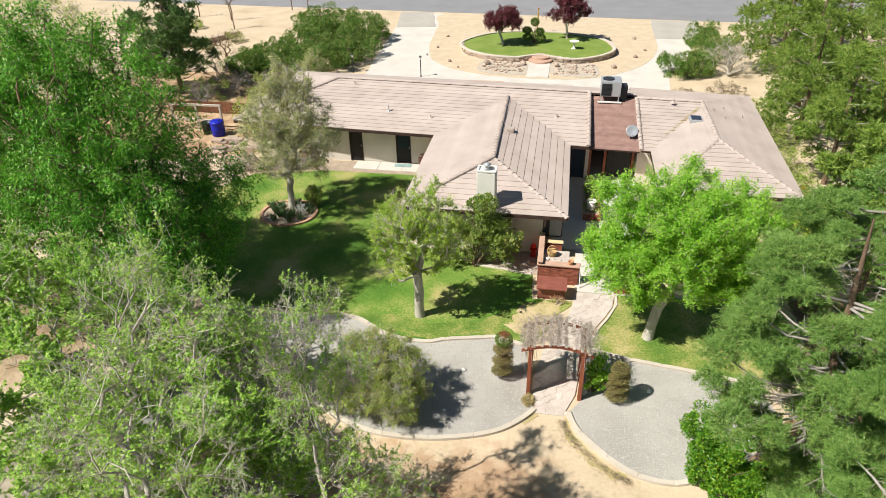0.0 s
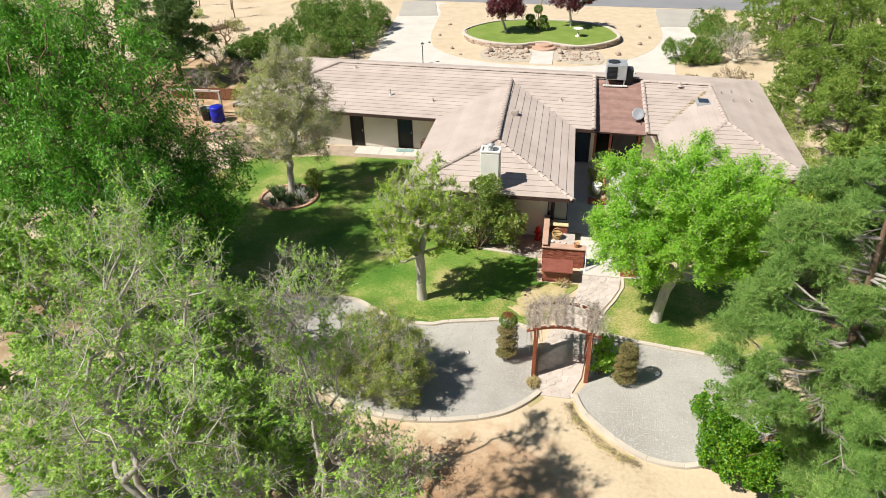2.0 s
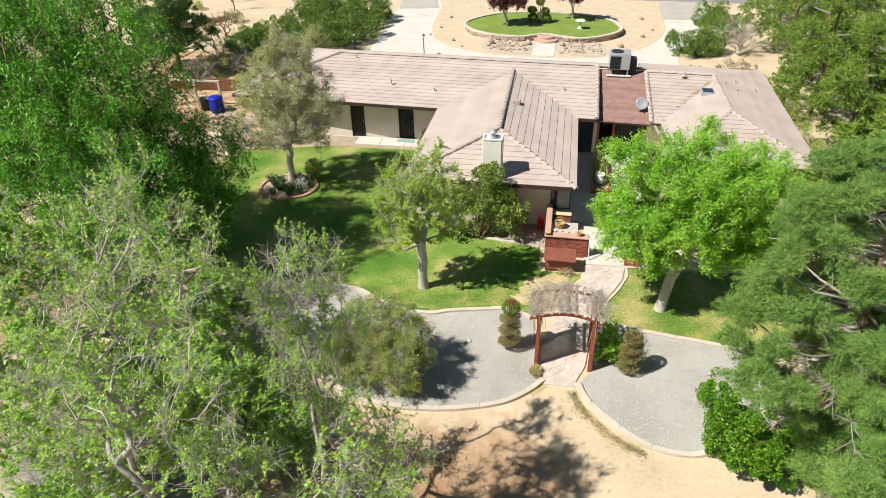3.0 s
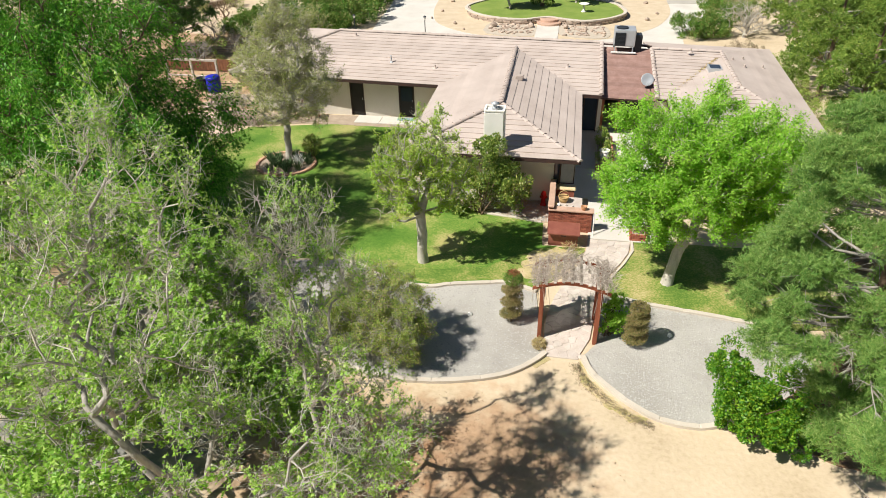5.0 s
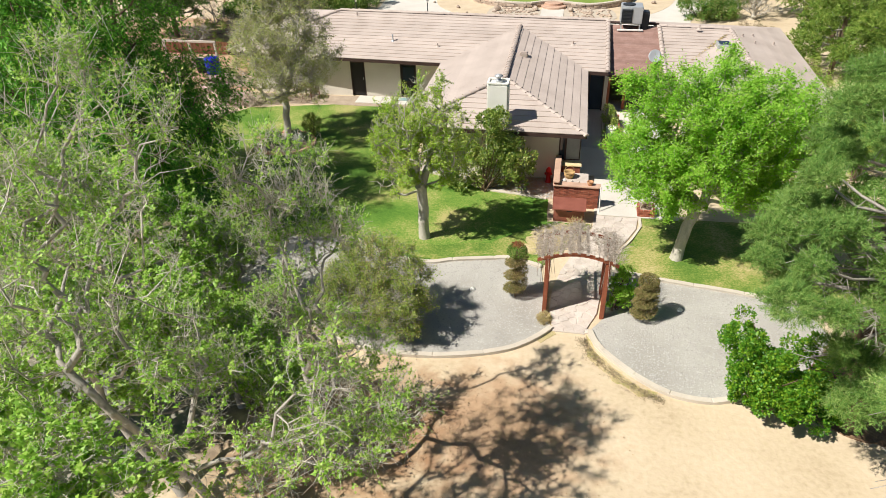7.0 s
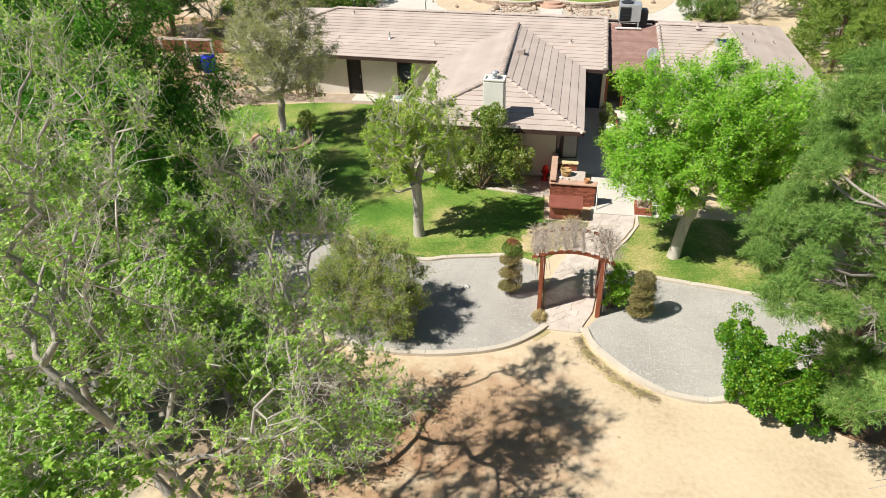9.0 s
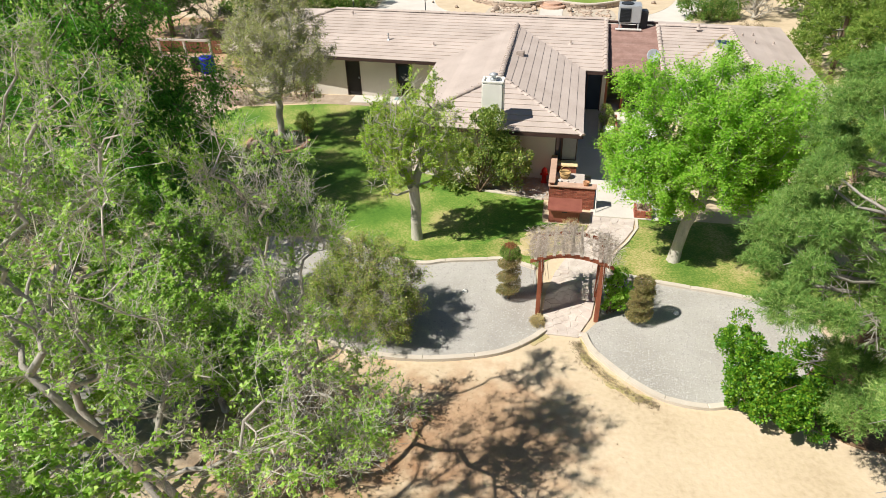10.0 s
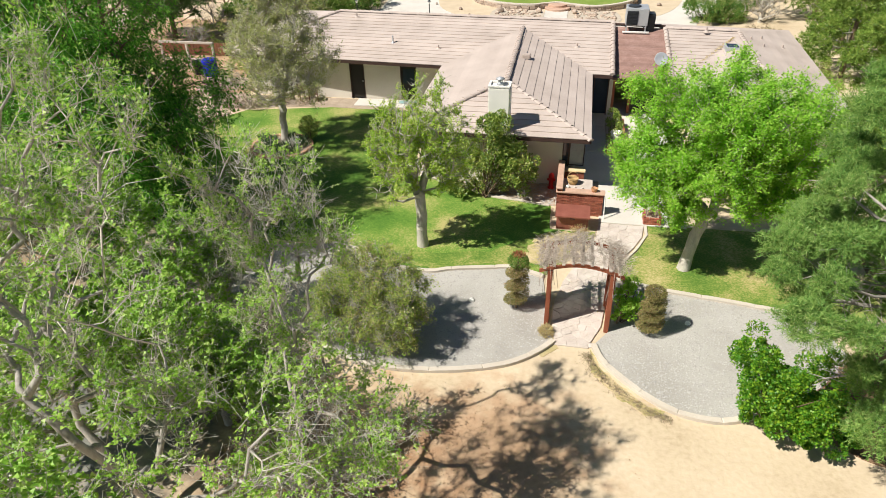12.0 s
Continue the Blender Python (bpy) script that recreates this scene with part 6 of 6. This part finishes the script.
tree("elm_tree", (-8.0, 11.9, 0), 0.7, [(-8.0, 11.9, 1.7, 1.5, 1.2, 1.3, 2), (-6.4, 11.6, 1.4, 1.1, 1.0, 1.1, 0.8), (-9.6, 10.4, 2.0, 1.4, 1.2, 1.4, 1), (-8.6, 13.4, 1.3, 1.2, 1.0, 1.0, 0.7), (-11.2, 9.2, 2.0, 1.4, 1.2, 1.5, 1)], 330, 160, 0.42, L_ELM, BARK_GREY, (0.07, 0.06),
     "bushy young elm in the shade of the taller ones", 26, bare=0.2, **ELM)
tree("elm_tree", (-13.4, 15.4, 0), 1.2, [(-13.4, 15.0, 4.0, 2.2, 1.7, 2.2, 2), (-11.0, 14.8, 3.2, 1.6, 1.4, 1.7, 1), (-15.8, 16.4, 3.6, 1.7, 1.4, 2.0, 1.1), (-18.6, 17.2, 3.2, 1.9, 1.5, 2.0, 1.1)], 400, 160, 0.46, L_ELM, BARK_GREY, (0.082, 0.07),
     "leafy elm with pale twigs in front of the dark willow", 27, bare=0.25, **{**ELM, "bare_twigs": 4})
tree("elm_sapling", (-4.6, 10.8, 0), 0.3, [(-4.6, 10.7, 0.7, 1.2, 1.1, 0.6, 1.4), (-3.5, 12.4, 0.5, 0.8, 0.9, 0.4, 0.8), (-5.6, 9.6, 1.0, 1.2, 1.0, 0.8, 1.0)], 110, 50, 0.42, L_ELM, BARK_GREY, (0.06, 0.05),
     "low tangle of elm suckers and bare pale twigs", 16, bare=0.4, **{**ELM, "bare_twigs": 7, "rise": 0.3})
# large dark tree at the lawn's west side
tree("willow_tree", (-16.4, 21.5, 0), 2.6, [(-17.2, 20.6, 7.8, 4.0, 3.8, 5.0, 4), (-20.4, 20.8, 9.0, 4.0, 3.8, 5.0, 3.4), (-14.4, 22.0, 4.0, 2.2, 2.6, 3.1, 1.6), (-15.0, 18.3, 5.0, 3.0, 2.5, 3.8, 1.5), (-20.5, 19.3, 3.6, 3.8, 3.0, 2.8, 1.6), (-23.4, 20.6, 8.2, 2.8, 2.8, 5.0, 2.2)], 1200, 190, 0.62, L_DARK, BARK_BROWN, (0.12, 0.055),
     "large dense dark green tree with drooping sprays", 21, droop=0.45, tip=0.014, twigs=4, shell=0.42, tri=True)
# lawn tree
tree("young_ash_tree", (-4.8, 21.25, 0), 2.1, [(-4.9, 21.3, 4.3, 1.7, 1.5, 2.1, 3), (-3.9, 21.6, 3.8, 1.2, 1.2, 1.5, 1), (-6.0, 20.9, 3.6, 1.0, 1.0, 1.4, 0.9), (-4.9, 21.1, 2.6, 1.1, 1.0, 0.8, 0.6)], 250, 175, 0.38, L_LAWN_TREE, BARK_PALE, (0.07, 0.042),
     "young ash with thin yellow-green spring foliage on the lawn", 22, tip=0.0165, twigs=5, bare=0.25, power=0.455, twig_r=0.4, shell=0.5, loose=0.12, bare_twigs=1, rise=0.7, upness=2.6)
# dense shade tree on the east lawn
tree("shade_tree", (4.5, 21.2, 0), 2.2, [(5.0, 21.4, 5.3, 2.6, 2.4, 2.3, 3), (3.5, 21.6, 4.9, 1.9, 1.8, 2.1, 1.5), (6.7, 21.4, 4.7, 2.0, 1.9, 2.0, 1.4), (4.6, 20.8, 3.2, 2.0, 1.5, 1.2, 1.3), (5.5, 20.9, 4.9, 1.7, 1.6, 1.9, 1.3), (2.9, 21.3, 3.8, 1.2, 1.3, 1.3, 0.9), (6.9, 21.2, 3.3, 1.4, 1.4, 1.2, 0.9)], 580, 330, 0.42, L_BRIGHT, BARK_PALE, (0.066, 0.062),
     "dense bright green shade tree with a pale leaning trunk", 23, lean=(0.25, 0.15), tip=0.014, twigs=6, shell=0.33, power=0.42, upness=4.5, tri=True)
# round pale tree in the ring bed
tree("pear_tree", (-13.55, 29.2, 0), 2.2, [(-13.3, 29.3, 4.4, 2.8, 2.4, 2.6, 3), (-13.0, 29.5, 6.9, 1.2, 1.1, 1.2, 0.6)], 400, 120, 0.4, L_PALE, BARK_PALE, (0.068, 0.06),
     "round pale grey-green tree with many fine bare twigs", 24, tip=0.0135, twigs=6, bare=0.2, shell=0.42, power=0.43, bare_twigs=6, rise=0.2, tri=True, lean=(0.1, 0.1))
# shrubs near the house
shrub("photinia_shrub", (-3.0, 25.4, 0), [(-3.9, 25.4, 1.2, 1.0, 0.8, 1.1, 2), (-2.1, 25.4, 1.45, 1.15, 0.8, 1.25, 2.4), (-2.75, 25.45, 2.75, 0.7, 0.6, 1.0, 1.2)], 19000, L_SHRUB, BARK_BROWN, (0.095, 0.055), "dense glossy green shrub against the chimney", 31, lumps=150, lump_r=0.28)
tree("brush_tree", (-5.0, 16.0, 0), 0.6, [(-5.1, 16.0, 1.6, 1.75, 1.6, 1.4, 3), (-4.3, 15.4, 1.1, 0.9, 1.0, 0.85, 1), (-6.3, 15.7, 1.1, 0.9, 1.0, 0.9, 0.8)], 480, 150, 0.28, L_BRUSH, BARK_GREY, (0.056, 0.034),
     "rounded olive-brown shrubby tree on the gravel", 25, tip=0.009, twigs=5, bare=0.12, shell=0.42, category="shrub", bare_twigs=6, tri=True)
shrub("hedge_shrub", (6.0, 14.1, 0), [(5.55, 14.2, 1.2, 0.65, 0.6, 1.15, 2), (6.1, 13.5, 1.3, 0.7, 0.6, 1.15, 2), (5.3, 15.2, 1.5, 0.5, 0.5, 0.9, 0.9), (6.9, 13.6, 1.0, 0.7, 0.6, 1.0, 0.8), (6.9, 14.8, 1.0, 0.9, 0.8, 1.0, 0.7)], 30000, L_IVY, BARK_BROWN, (0.074, 0.052), "bright green leafy shrub with yellow new growth", 32, lumps=120, lump_r=0.24)
# pines
EAST = "pines along the east side"
NEAR = dict(group=EAST, needle=(0.115, 0.013), gap=1.3)
pine("pine_tree", (8.1, 13.8, 0), 9.8, [(5.1, 12.9, 5.5, 0.6, 1.4, 0.7, 1.5), (5.8, 13.9, 6.8, 0.8, 1.1, 1.0, 1.4), (6.3, 14.1, 8.5, 0.8, 0.8, 0.8, 1.0), (6.9, 12.7, 4.2, 1.1, 1.3, 0.6, 0.8), (8.2, 13.2, 6.4, 1.4, 1.6, 2.0, 1.6), (5.6, 11.6, 5.0, 0.5, 0.5, 0.4, 0.4), (7.6, 12.4, 2.9, 1.0, 0.9, 0.7, 0.8), (8.9, 12.4, 3.2, 1.0, 0.9, 0.9, 0.6)], 46, 0.55, 6400, L_PINE,
     "large pine with soft long-needled puffs and bare grey inner limbs", 41, lean=(-0.7, 0.2), dead=9, dead_at=(0.25, 0.6), twiggy=3, **NEAR)
pine("pine_tree", (9.4, 17.2, 0), 10.2, [(6.3, 15.8, 7.2, 0.5, 0.6, 0.9, 1.1), (7.7, 16.6, 8.6, 0.9, 0.9, 0.9, 1.2), (9.2, 17.0, 7.2, 1.6, 1.4, 1.8, 1.4), (6.3, 15.9, 5.2, 0.5, 0.6, 0.7, 1.0), (7.9, 16.2, 3.9, 1.0, 1.0, 0.8, 0.8), (9.6, 17.0, 9.8, 0.8, 0.8, 0.8, 0.7)], 32, 0.53, 6000, L_PINE,
     "tall pine with tangles of grey dead twigs", 42, lean=(-0.2, -0.1), dead=14, dead_at=(0.3, 0.75), twiggy=5, **NEAR)
pine("pine_tree", (7.9, 9.4, 0), 7.8, [(6.1, 8.8, 5.7, 0.5, 0.7, 0.5, 1.0), (7.3, 10.0, 5.3, 1.0, 1.1, 1.2, 1.5), (8.6, 9.4, 4.8, 1.3, 1.3, 1.5, 1.4), (7.8, 9.5, 7.0, 0.7, 0.7, 0.6, 0.6)], 22, 0.53, 6200, L_PINE,
     "smaller pine with fresh tips beside the sand yard", 43, dead=6, dead_at=(0.3, 0.7), twiggy=4, **NEAR)
pine("pine_tree", (12.2, 21.8, 0), 9.0, pine_form(12.2, 21.8, 9.0, 2.6), 38, 0.74, 2600, L_PINE, "tall pine behind the lawn", 44, needle=(0.14, 0.034), group=EAST, dead=5, gap=1.15)
for i, (x, y, h, r) in enumerate(((15.4, 36.5, 7.2, 2.6), (15.6, 43.0, 7.6, 2.8), (18.6, 39.5, 9.5, 3.4), (17.2, 49.0, 8.6, 3.2), (21.5, 45.0, 11.0, 4.0), (17.6, 57.0, 8.4, 3.4), (22.0, 54.0, 10.5, 4.2), (19.0, 66.0, 8.2, 3.8), (24.0, 63.0, 9.5, 4.5), (14.8, 29.8, 6.2, 2.2))):
    pine("pine_tree", (x, y, 0), h, pine_form(x, y, h, r), 26, 0.34 * r, 2000 if i < 5 else 1300, L_FAR_PINE, "olive-green pine in the wind-break east of the house", 50 + i, needle=(0.19, 0.042) if i < 5 else (0.26, 0.06), group="wind-break pines", gap=1.25)
shrub("yellow_shrub", (13.4, 32.4, 0), [(13.5, 33.0, 0.9, 0.7, 0.8, 0.9, 1), (12.8, 31.2, 0.7, 0.6, 0.7, 0.7, 0.7)], 3200, L_GOLD, BARK_GREY, (0.09, 0.05), "yellow-flowering shrub at the garage corner", 96, lumps=40, lump_r=0.2)

# ---- front court planting ----
for x, y, s, lbl in ((-5.3, 61.6, 0.87, "purple-leaved plum tree on the island lawn"), (0.5, 64.6, 1.0, "purple-leaved plum tree with pale stems")):
    tree("plum_tree", (x, y, 0.42), 0.35 * s, [(x, y, 0.42 + 2.5 * s, 2.1 * s, 1.9 * s, 1.0 * s, 2), (x + 0.3, y, 0.42 + 3.0 * s, 1.2 * s, 1.1 * s, 0.9 * s, 1)], 230, 110, 0.34, L_PLUM, BARK_PALE, (0.11, 0.075), lbl, int(70 + x), tip=0.013, twigs=5, shell=0.4, group="plum trees", power=0.38, tri=True)
ob = shrub("pompom_topiary", (-2.5, 62.8, 0.42), [(-2.5, 62.8, 2.3, 0.42, 0.42, 0.38, 1), (-3.2, 62.8, 1.55, 0.45, 0.4, 0.33, 1), (-2.0, 62.8, 1.45, 0.42, 0.4, 0.33, 1), (-3.1, 62.8, 0.9, 0.5, 0.45, 0.35, 1), (-1.9, 62.8, 0.85, 0.5, 0.45, 0.4, 1)], 7000, L_JUNIPER, BARK_BROWN, (0.09, 0.05), "cloud-pruned topiary on the island lawn", 71, "topiary", shell=0.2)
post = thing("marker_post", (-2.45, 67.8, 0), "tall yellow wooden post behind the topiary", "post")
part("shaft", boxed(-2.52, -2.38, 67.73, 67.87, 0, 2.4, bevel=0.02), material("yellow_wood", tone((0.55, 0.36, 0.10), 0.2), 3, 20, 0.7), post)
part("cap", boxed(-2.56, -2.34, 67.69, 67.91, 2.4, 2.46, bevel=0.02), TERRACOTTA, post)

shrub("juniper_hedge", (-22, 58, 0), [(-20.5, 53.5, 0.9, 2.6, 2.6, 1.4, 2), (-18.6, 57.5, 1.0, 2.3, 3.0, 1.4, 2), (-19.0, 63.0, 1.0, 2.3, 3.6, 1.4, 2.2), (-22.5, 58.5, 1.3, 2.9, 3.6, 1.7, 2.6), (-23.5, 65.0, 1.3, 3.4, 3.8, 1.6, 2.4), (-25.0, 54.0, 1.0, 2.2, 2.4, 1.3, 1.5)], 95000, L_JUNIPER, BARK_BROWN, (0.13, 0.09), "broad dark green juniper hedge, browned in places", 72, "hedge", lumps=640, lump_r=0.5, stems=30, tri=True)
shrub("juniper_shrub", (-26.6, 52.6, 0), [(-26.6, 52.6, 0.7, 1.9, 1.7, 1.0, 1)], 12000, L_JUNIPER, BARK_BROWN, (0.13, 0.09), "low dark juniper beside the hedge", 73, lumps=70, lump_r=0.45, tri=True)
shrub("juniper_shrub", (9.8, 55.8, 0), [(9.6, 55.6, 0.8, 1.7, 1.5, 1.0, 1), (11.2, 56.2, 0.7, 1.4, 1.4, 0.9, 1)], 11000, L_JUNIPER, BARK_BROWN, (0.18, 0.06), "low spreading green juniper at the driveway", 74, lumps=110, lump_r=0.4, tri=True)
shrub("juniper_shrub", (13.4, 62.0, 0), [(13.0, 60.5, 0.9, 1.8, 2.0, 1.2, 1), (14.0, 63.5, 0.9, 1.8, 2.2, 1.3, 1), (12.8, 65.0, 0.8, 1.3, 1.8, 1.1, 1)], 12000, L_JUNIPER, BARK_PALE, (0.18, 0.06), "straggling half-dry juniper with bare branches", 75, lumps=110, lump_r=0.5)
tree("bare_bush", (13.6, 55.8, 0), 0.3, [(13.6, 56.2, 1.5, 2.2, 1.6, 1.4, 1)], 130, 10, 0.5, L_GREY, BARK_PALE, (0.1, 0.03), "dry leafless bush with pale sprawling limbs", 76, tip=0.016, twigs=4, bare=0.7, category="bush")
shrub("dry_brush", (12.5, 50.8, 0), [(12.8, 51.0, 0.35, 1.6, 1.2, 0.5, 1), (9.5, 50.5, 0.2, 1.0, 0.6, 0.3, 0.5)], 3500, L_GREY, TWIG, (0.16, 0.025), "brown dry brush behind the garage", 77, "brush", lumps=40, lump_r=0.35)
shrub("grey_shrub", (13.2, 44.8, 0), [(13.4, 44.5, 0.9, 1.0, 1.2, 1.1, 1), (13.6, 41.5, 0.9, 0.8, 1.6, 1.0, 1), (13.6, 37.5, 0.9, 0.8, 1.8, 1.1, 1), (13.3, 33.5, 0.8, 0.8, 1.6, 1.0, 1)], 12000, L_OLIVE, BARK_BROWN, (0.1, 0.05), "grey-green shrubs along the garage wall", 78, lumps=120, lump_r=0.36)
shrub("golden_shrub", (12.6, 28.6, 0), [(12.5, 28.8, 1.2, 0.9, 0.9, 1.3, 1), (13.2, 30.5, 1.0, 0.8, 0.9, 1.1, 1)], 7000, L_YELLOW, BARK_BROWN, (0.09, 0.05), "yellow-leaved shrub at the garage corner", 79, lumps=70, lump_r=0.3)
shrub("understorey_shrub", (8.6, 25.8, 0), [(7.6, 26.4, 0.8, 1.4, 1.0, 0.9, 1), (9.6, 26.6, 1.0, 1.4, 1.0, 1.1, 1), (10.8, 24.6, 0.9, 1.0, 1.2, 1.0, 1)], 9000, L_SHRUB, BARK_BROWN, (0.1, 0.055), "dark shrubs in the shade by the garage", 80, lumps=90, lump_r=0.3)

# ---- west and far planting ----
pine("cedar_tree", (-29.5, 46.5, 0), 9.2, pine_form(-29.5, 46.5, 9.2, 3.5), 70, 0.75, 900, leaf_material("cedar_sprays", [(0.08, 0.16, 0.045), (0.13, 0.23, 0.06), (0.20, 0.30, 0.09)], 0.25), "feathery dark cedar in the west yard", 101, needle=(0.24, 0.06), gap=0.8)
shrub("sage_shrub", (-18.5, 38.4, 0), [(-18.6, 38.6, 1.3, 1.3, 1.2, 1.4, 2), (-20.4, 40.2, 1.2, 1.2, 1.1, 1.3, 1.5), (-19.6, 43.0, 1.5, 1.2, 1.2, 1.6, 1.5)], 13000, L_OLIVE, BARK_BROWN, (0.1, 0.05), "tall olive shrubs at the corner of the house", 102, lumps=110, lump_r=0.36)
tree("flowering_shrub", (-18.0, 46.0, 0), 0.7, [(-18.0, 46.0, 2.1, 1.2, 1.1, 1.9, 1)], 90, 60, 0.35, L_PALE, BARK_GREY, (0.1, 0.06), "slender pale-leaved small tree behind the house", 103, tip=0.013)
for i, (x, y, r, h) in enumerate(((-24.5, 46.5, 1.2, 1.4), (-21.6, 48.8, 1.0, 1.2), (-28.0, 49.5, 1.3, 1.6), (-30.5, 56.5, 1.4, 1.6), (-26.5, 44.2, 1.0, 1.2))):
    tree("bare_bush", (x, y, 0), 0.25, [(x, y, h * 0.8, r, r, h * 0.7, 1)], 80, 14, 0.35, L_GREY, BARK_BROWN if i % 2 else BARK_GREY, (0.08, 0.03), "leafless reddish-brown bush in the dry yard", 110 + i, tip=0.012, twigs=5, bare=0.55, category="bush", group="bare bushes in the dry yard")
for i, (x, y, h) in enumerate(((-34.3, 66.3, 4.2), (-36.4, 70.0, 3.6), (-40.9, 71.3, 4.4), (-31.4, 75.5, 3.0), (-29.4, 75.6, 3.0))):
    tree("bare_sapling", (x, y, 0), h * 0.5, [(x, y, h * 0.78, h * 0.2, h * 0.2, h * 0.28, 1)], 18, 3, 0.3, L_GREY, BARK_BROWN, (0.06, 0.03), "thin leafless sapling by the road", 120 + i, tip=0.016, twigs=3, bare=0.8, group="roadside saplings")
for i, (x, y, s) in enumerate(((-38.6, 66.2, 0.8), (-32.0, 61.5, 0.9), (-37.5, 61.0, 0.7), (-33.5, 58.6, 0.8), (-44.0, 64.0, 1.2), (-47.0, 58.0, 1.6), (-52.0, 66.0, 1.8))):
    shrub("desert_shrub", (x, y, 0), [(x, y, s * 0.5, s, s, s * 0.65, 1)], 1500, L_PALE if i % 2 else L_OLIVE, BARK_GREY, (0.16, 0.04), "small rounded desert shrub on the sand", 130 + i, lumps=24, lump_r=0.3 * s)
shrub("prickly_pear", (-19.6, 49.3, 0), [(-19.6, 49.3, 0.6, 0.6, 0.5, 0.6, 1)], 120, L_SHRUB, BARK_BROWN, (0.34, 0.26), "clump of prickly pear pads near the hedge", 140, "cactus", stems=5)
shrub("grey_ground_brush", (-17.5, 33.6, 0), [(-18.0, 33.8, 0.4, 1.6, 0.7, 0.5, 1), (-15.8, 34.6, 0.2, 1.2, 0.4, 0.25, 0.6)], 2400, L_GREY, TWIG, (0.16, 0.03), "dry grey brush along the lawn edge", 141, "brush", lumps=34, lump_r=0.3, stems=50)
tree("grey_poplar", (-31.0, 33.0, 0), 2.0, [(-31.0, 33.0, 5.0, 3.6, 3.2, 3.8, 2), (-27.5, 30.0, 3.8, 3.0, 2.6, 3.2, 1.5)], 240, 65, 0.6, L_OLIVE, BARK_GREY, (0.13, 0.08), "twiggy grey-green tree in the west yard", 151, tip=0.014, twigs=5, bare=0.35, bare_twigs=4, tri=True)
tree("grey_poplar", (-40.0, 46.0, 0), 2.0, [(-40.0, 46.0, 4.2, 4.2, 3.6, 3.6, 2), (-34.5, 42.0, 3.2, 3.2, 2.8, 2.8, 1.4)], 240, 60, 0.7, L_OLIVE, BARK_GREY, (0.14, 0.08), "brownish twiggy tree in the west yard", 152, tip=0.016, twigs=5, bare=0.3, bare_twigs=4, tri=True)
shrub("cholla_brush", (-24.0, 47.6, 0), [(-23.5, 47.8, 0.7, 1.6, 1.2, 0.9, 1), (-26.2, 45.8, 0.8, 1.4, 1.1, 1.0, 1), (-22.0, 45.4, 0.6, 1.2, 1.0, 0.8, 0.8)], 5200, L_OLIVE, BARK_BROWN, (0.14, 0.05), "dark scrubby bushes in the west yard", 153, "brush", lumps=60, lump_r=0.35, tri=True)
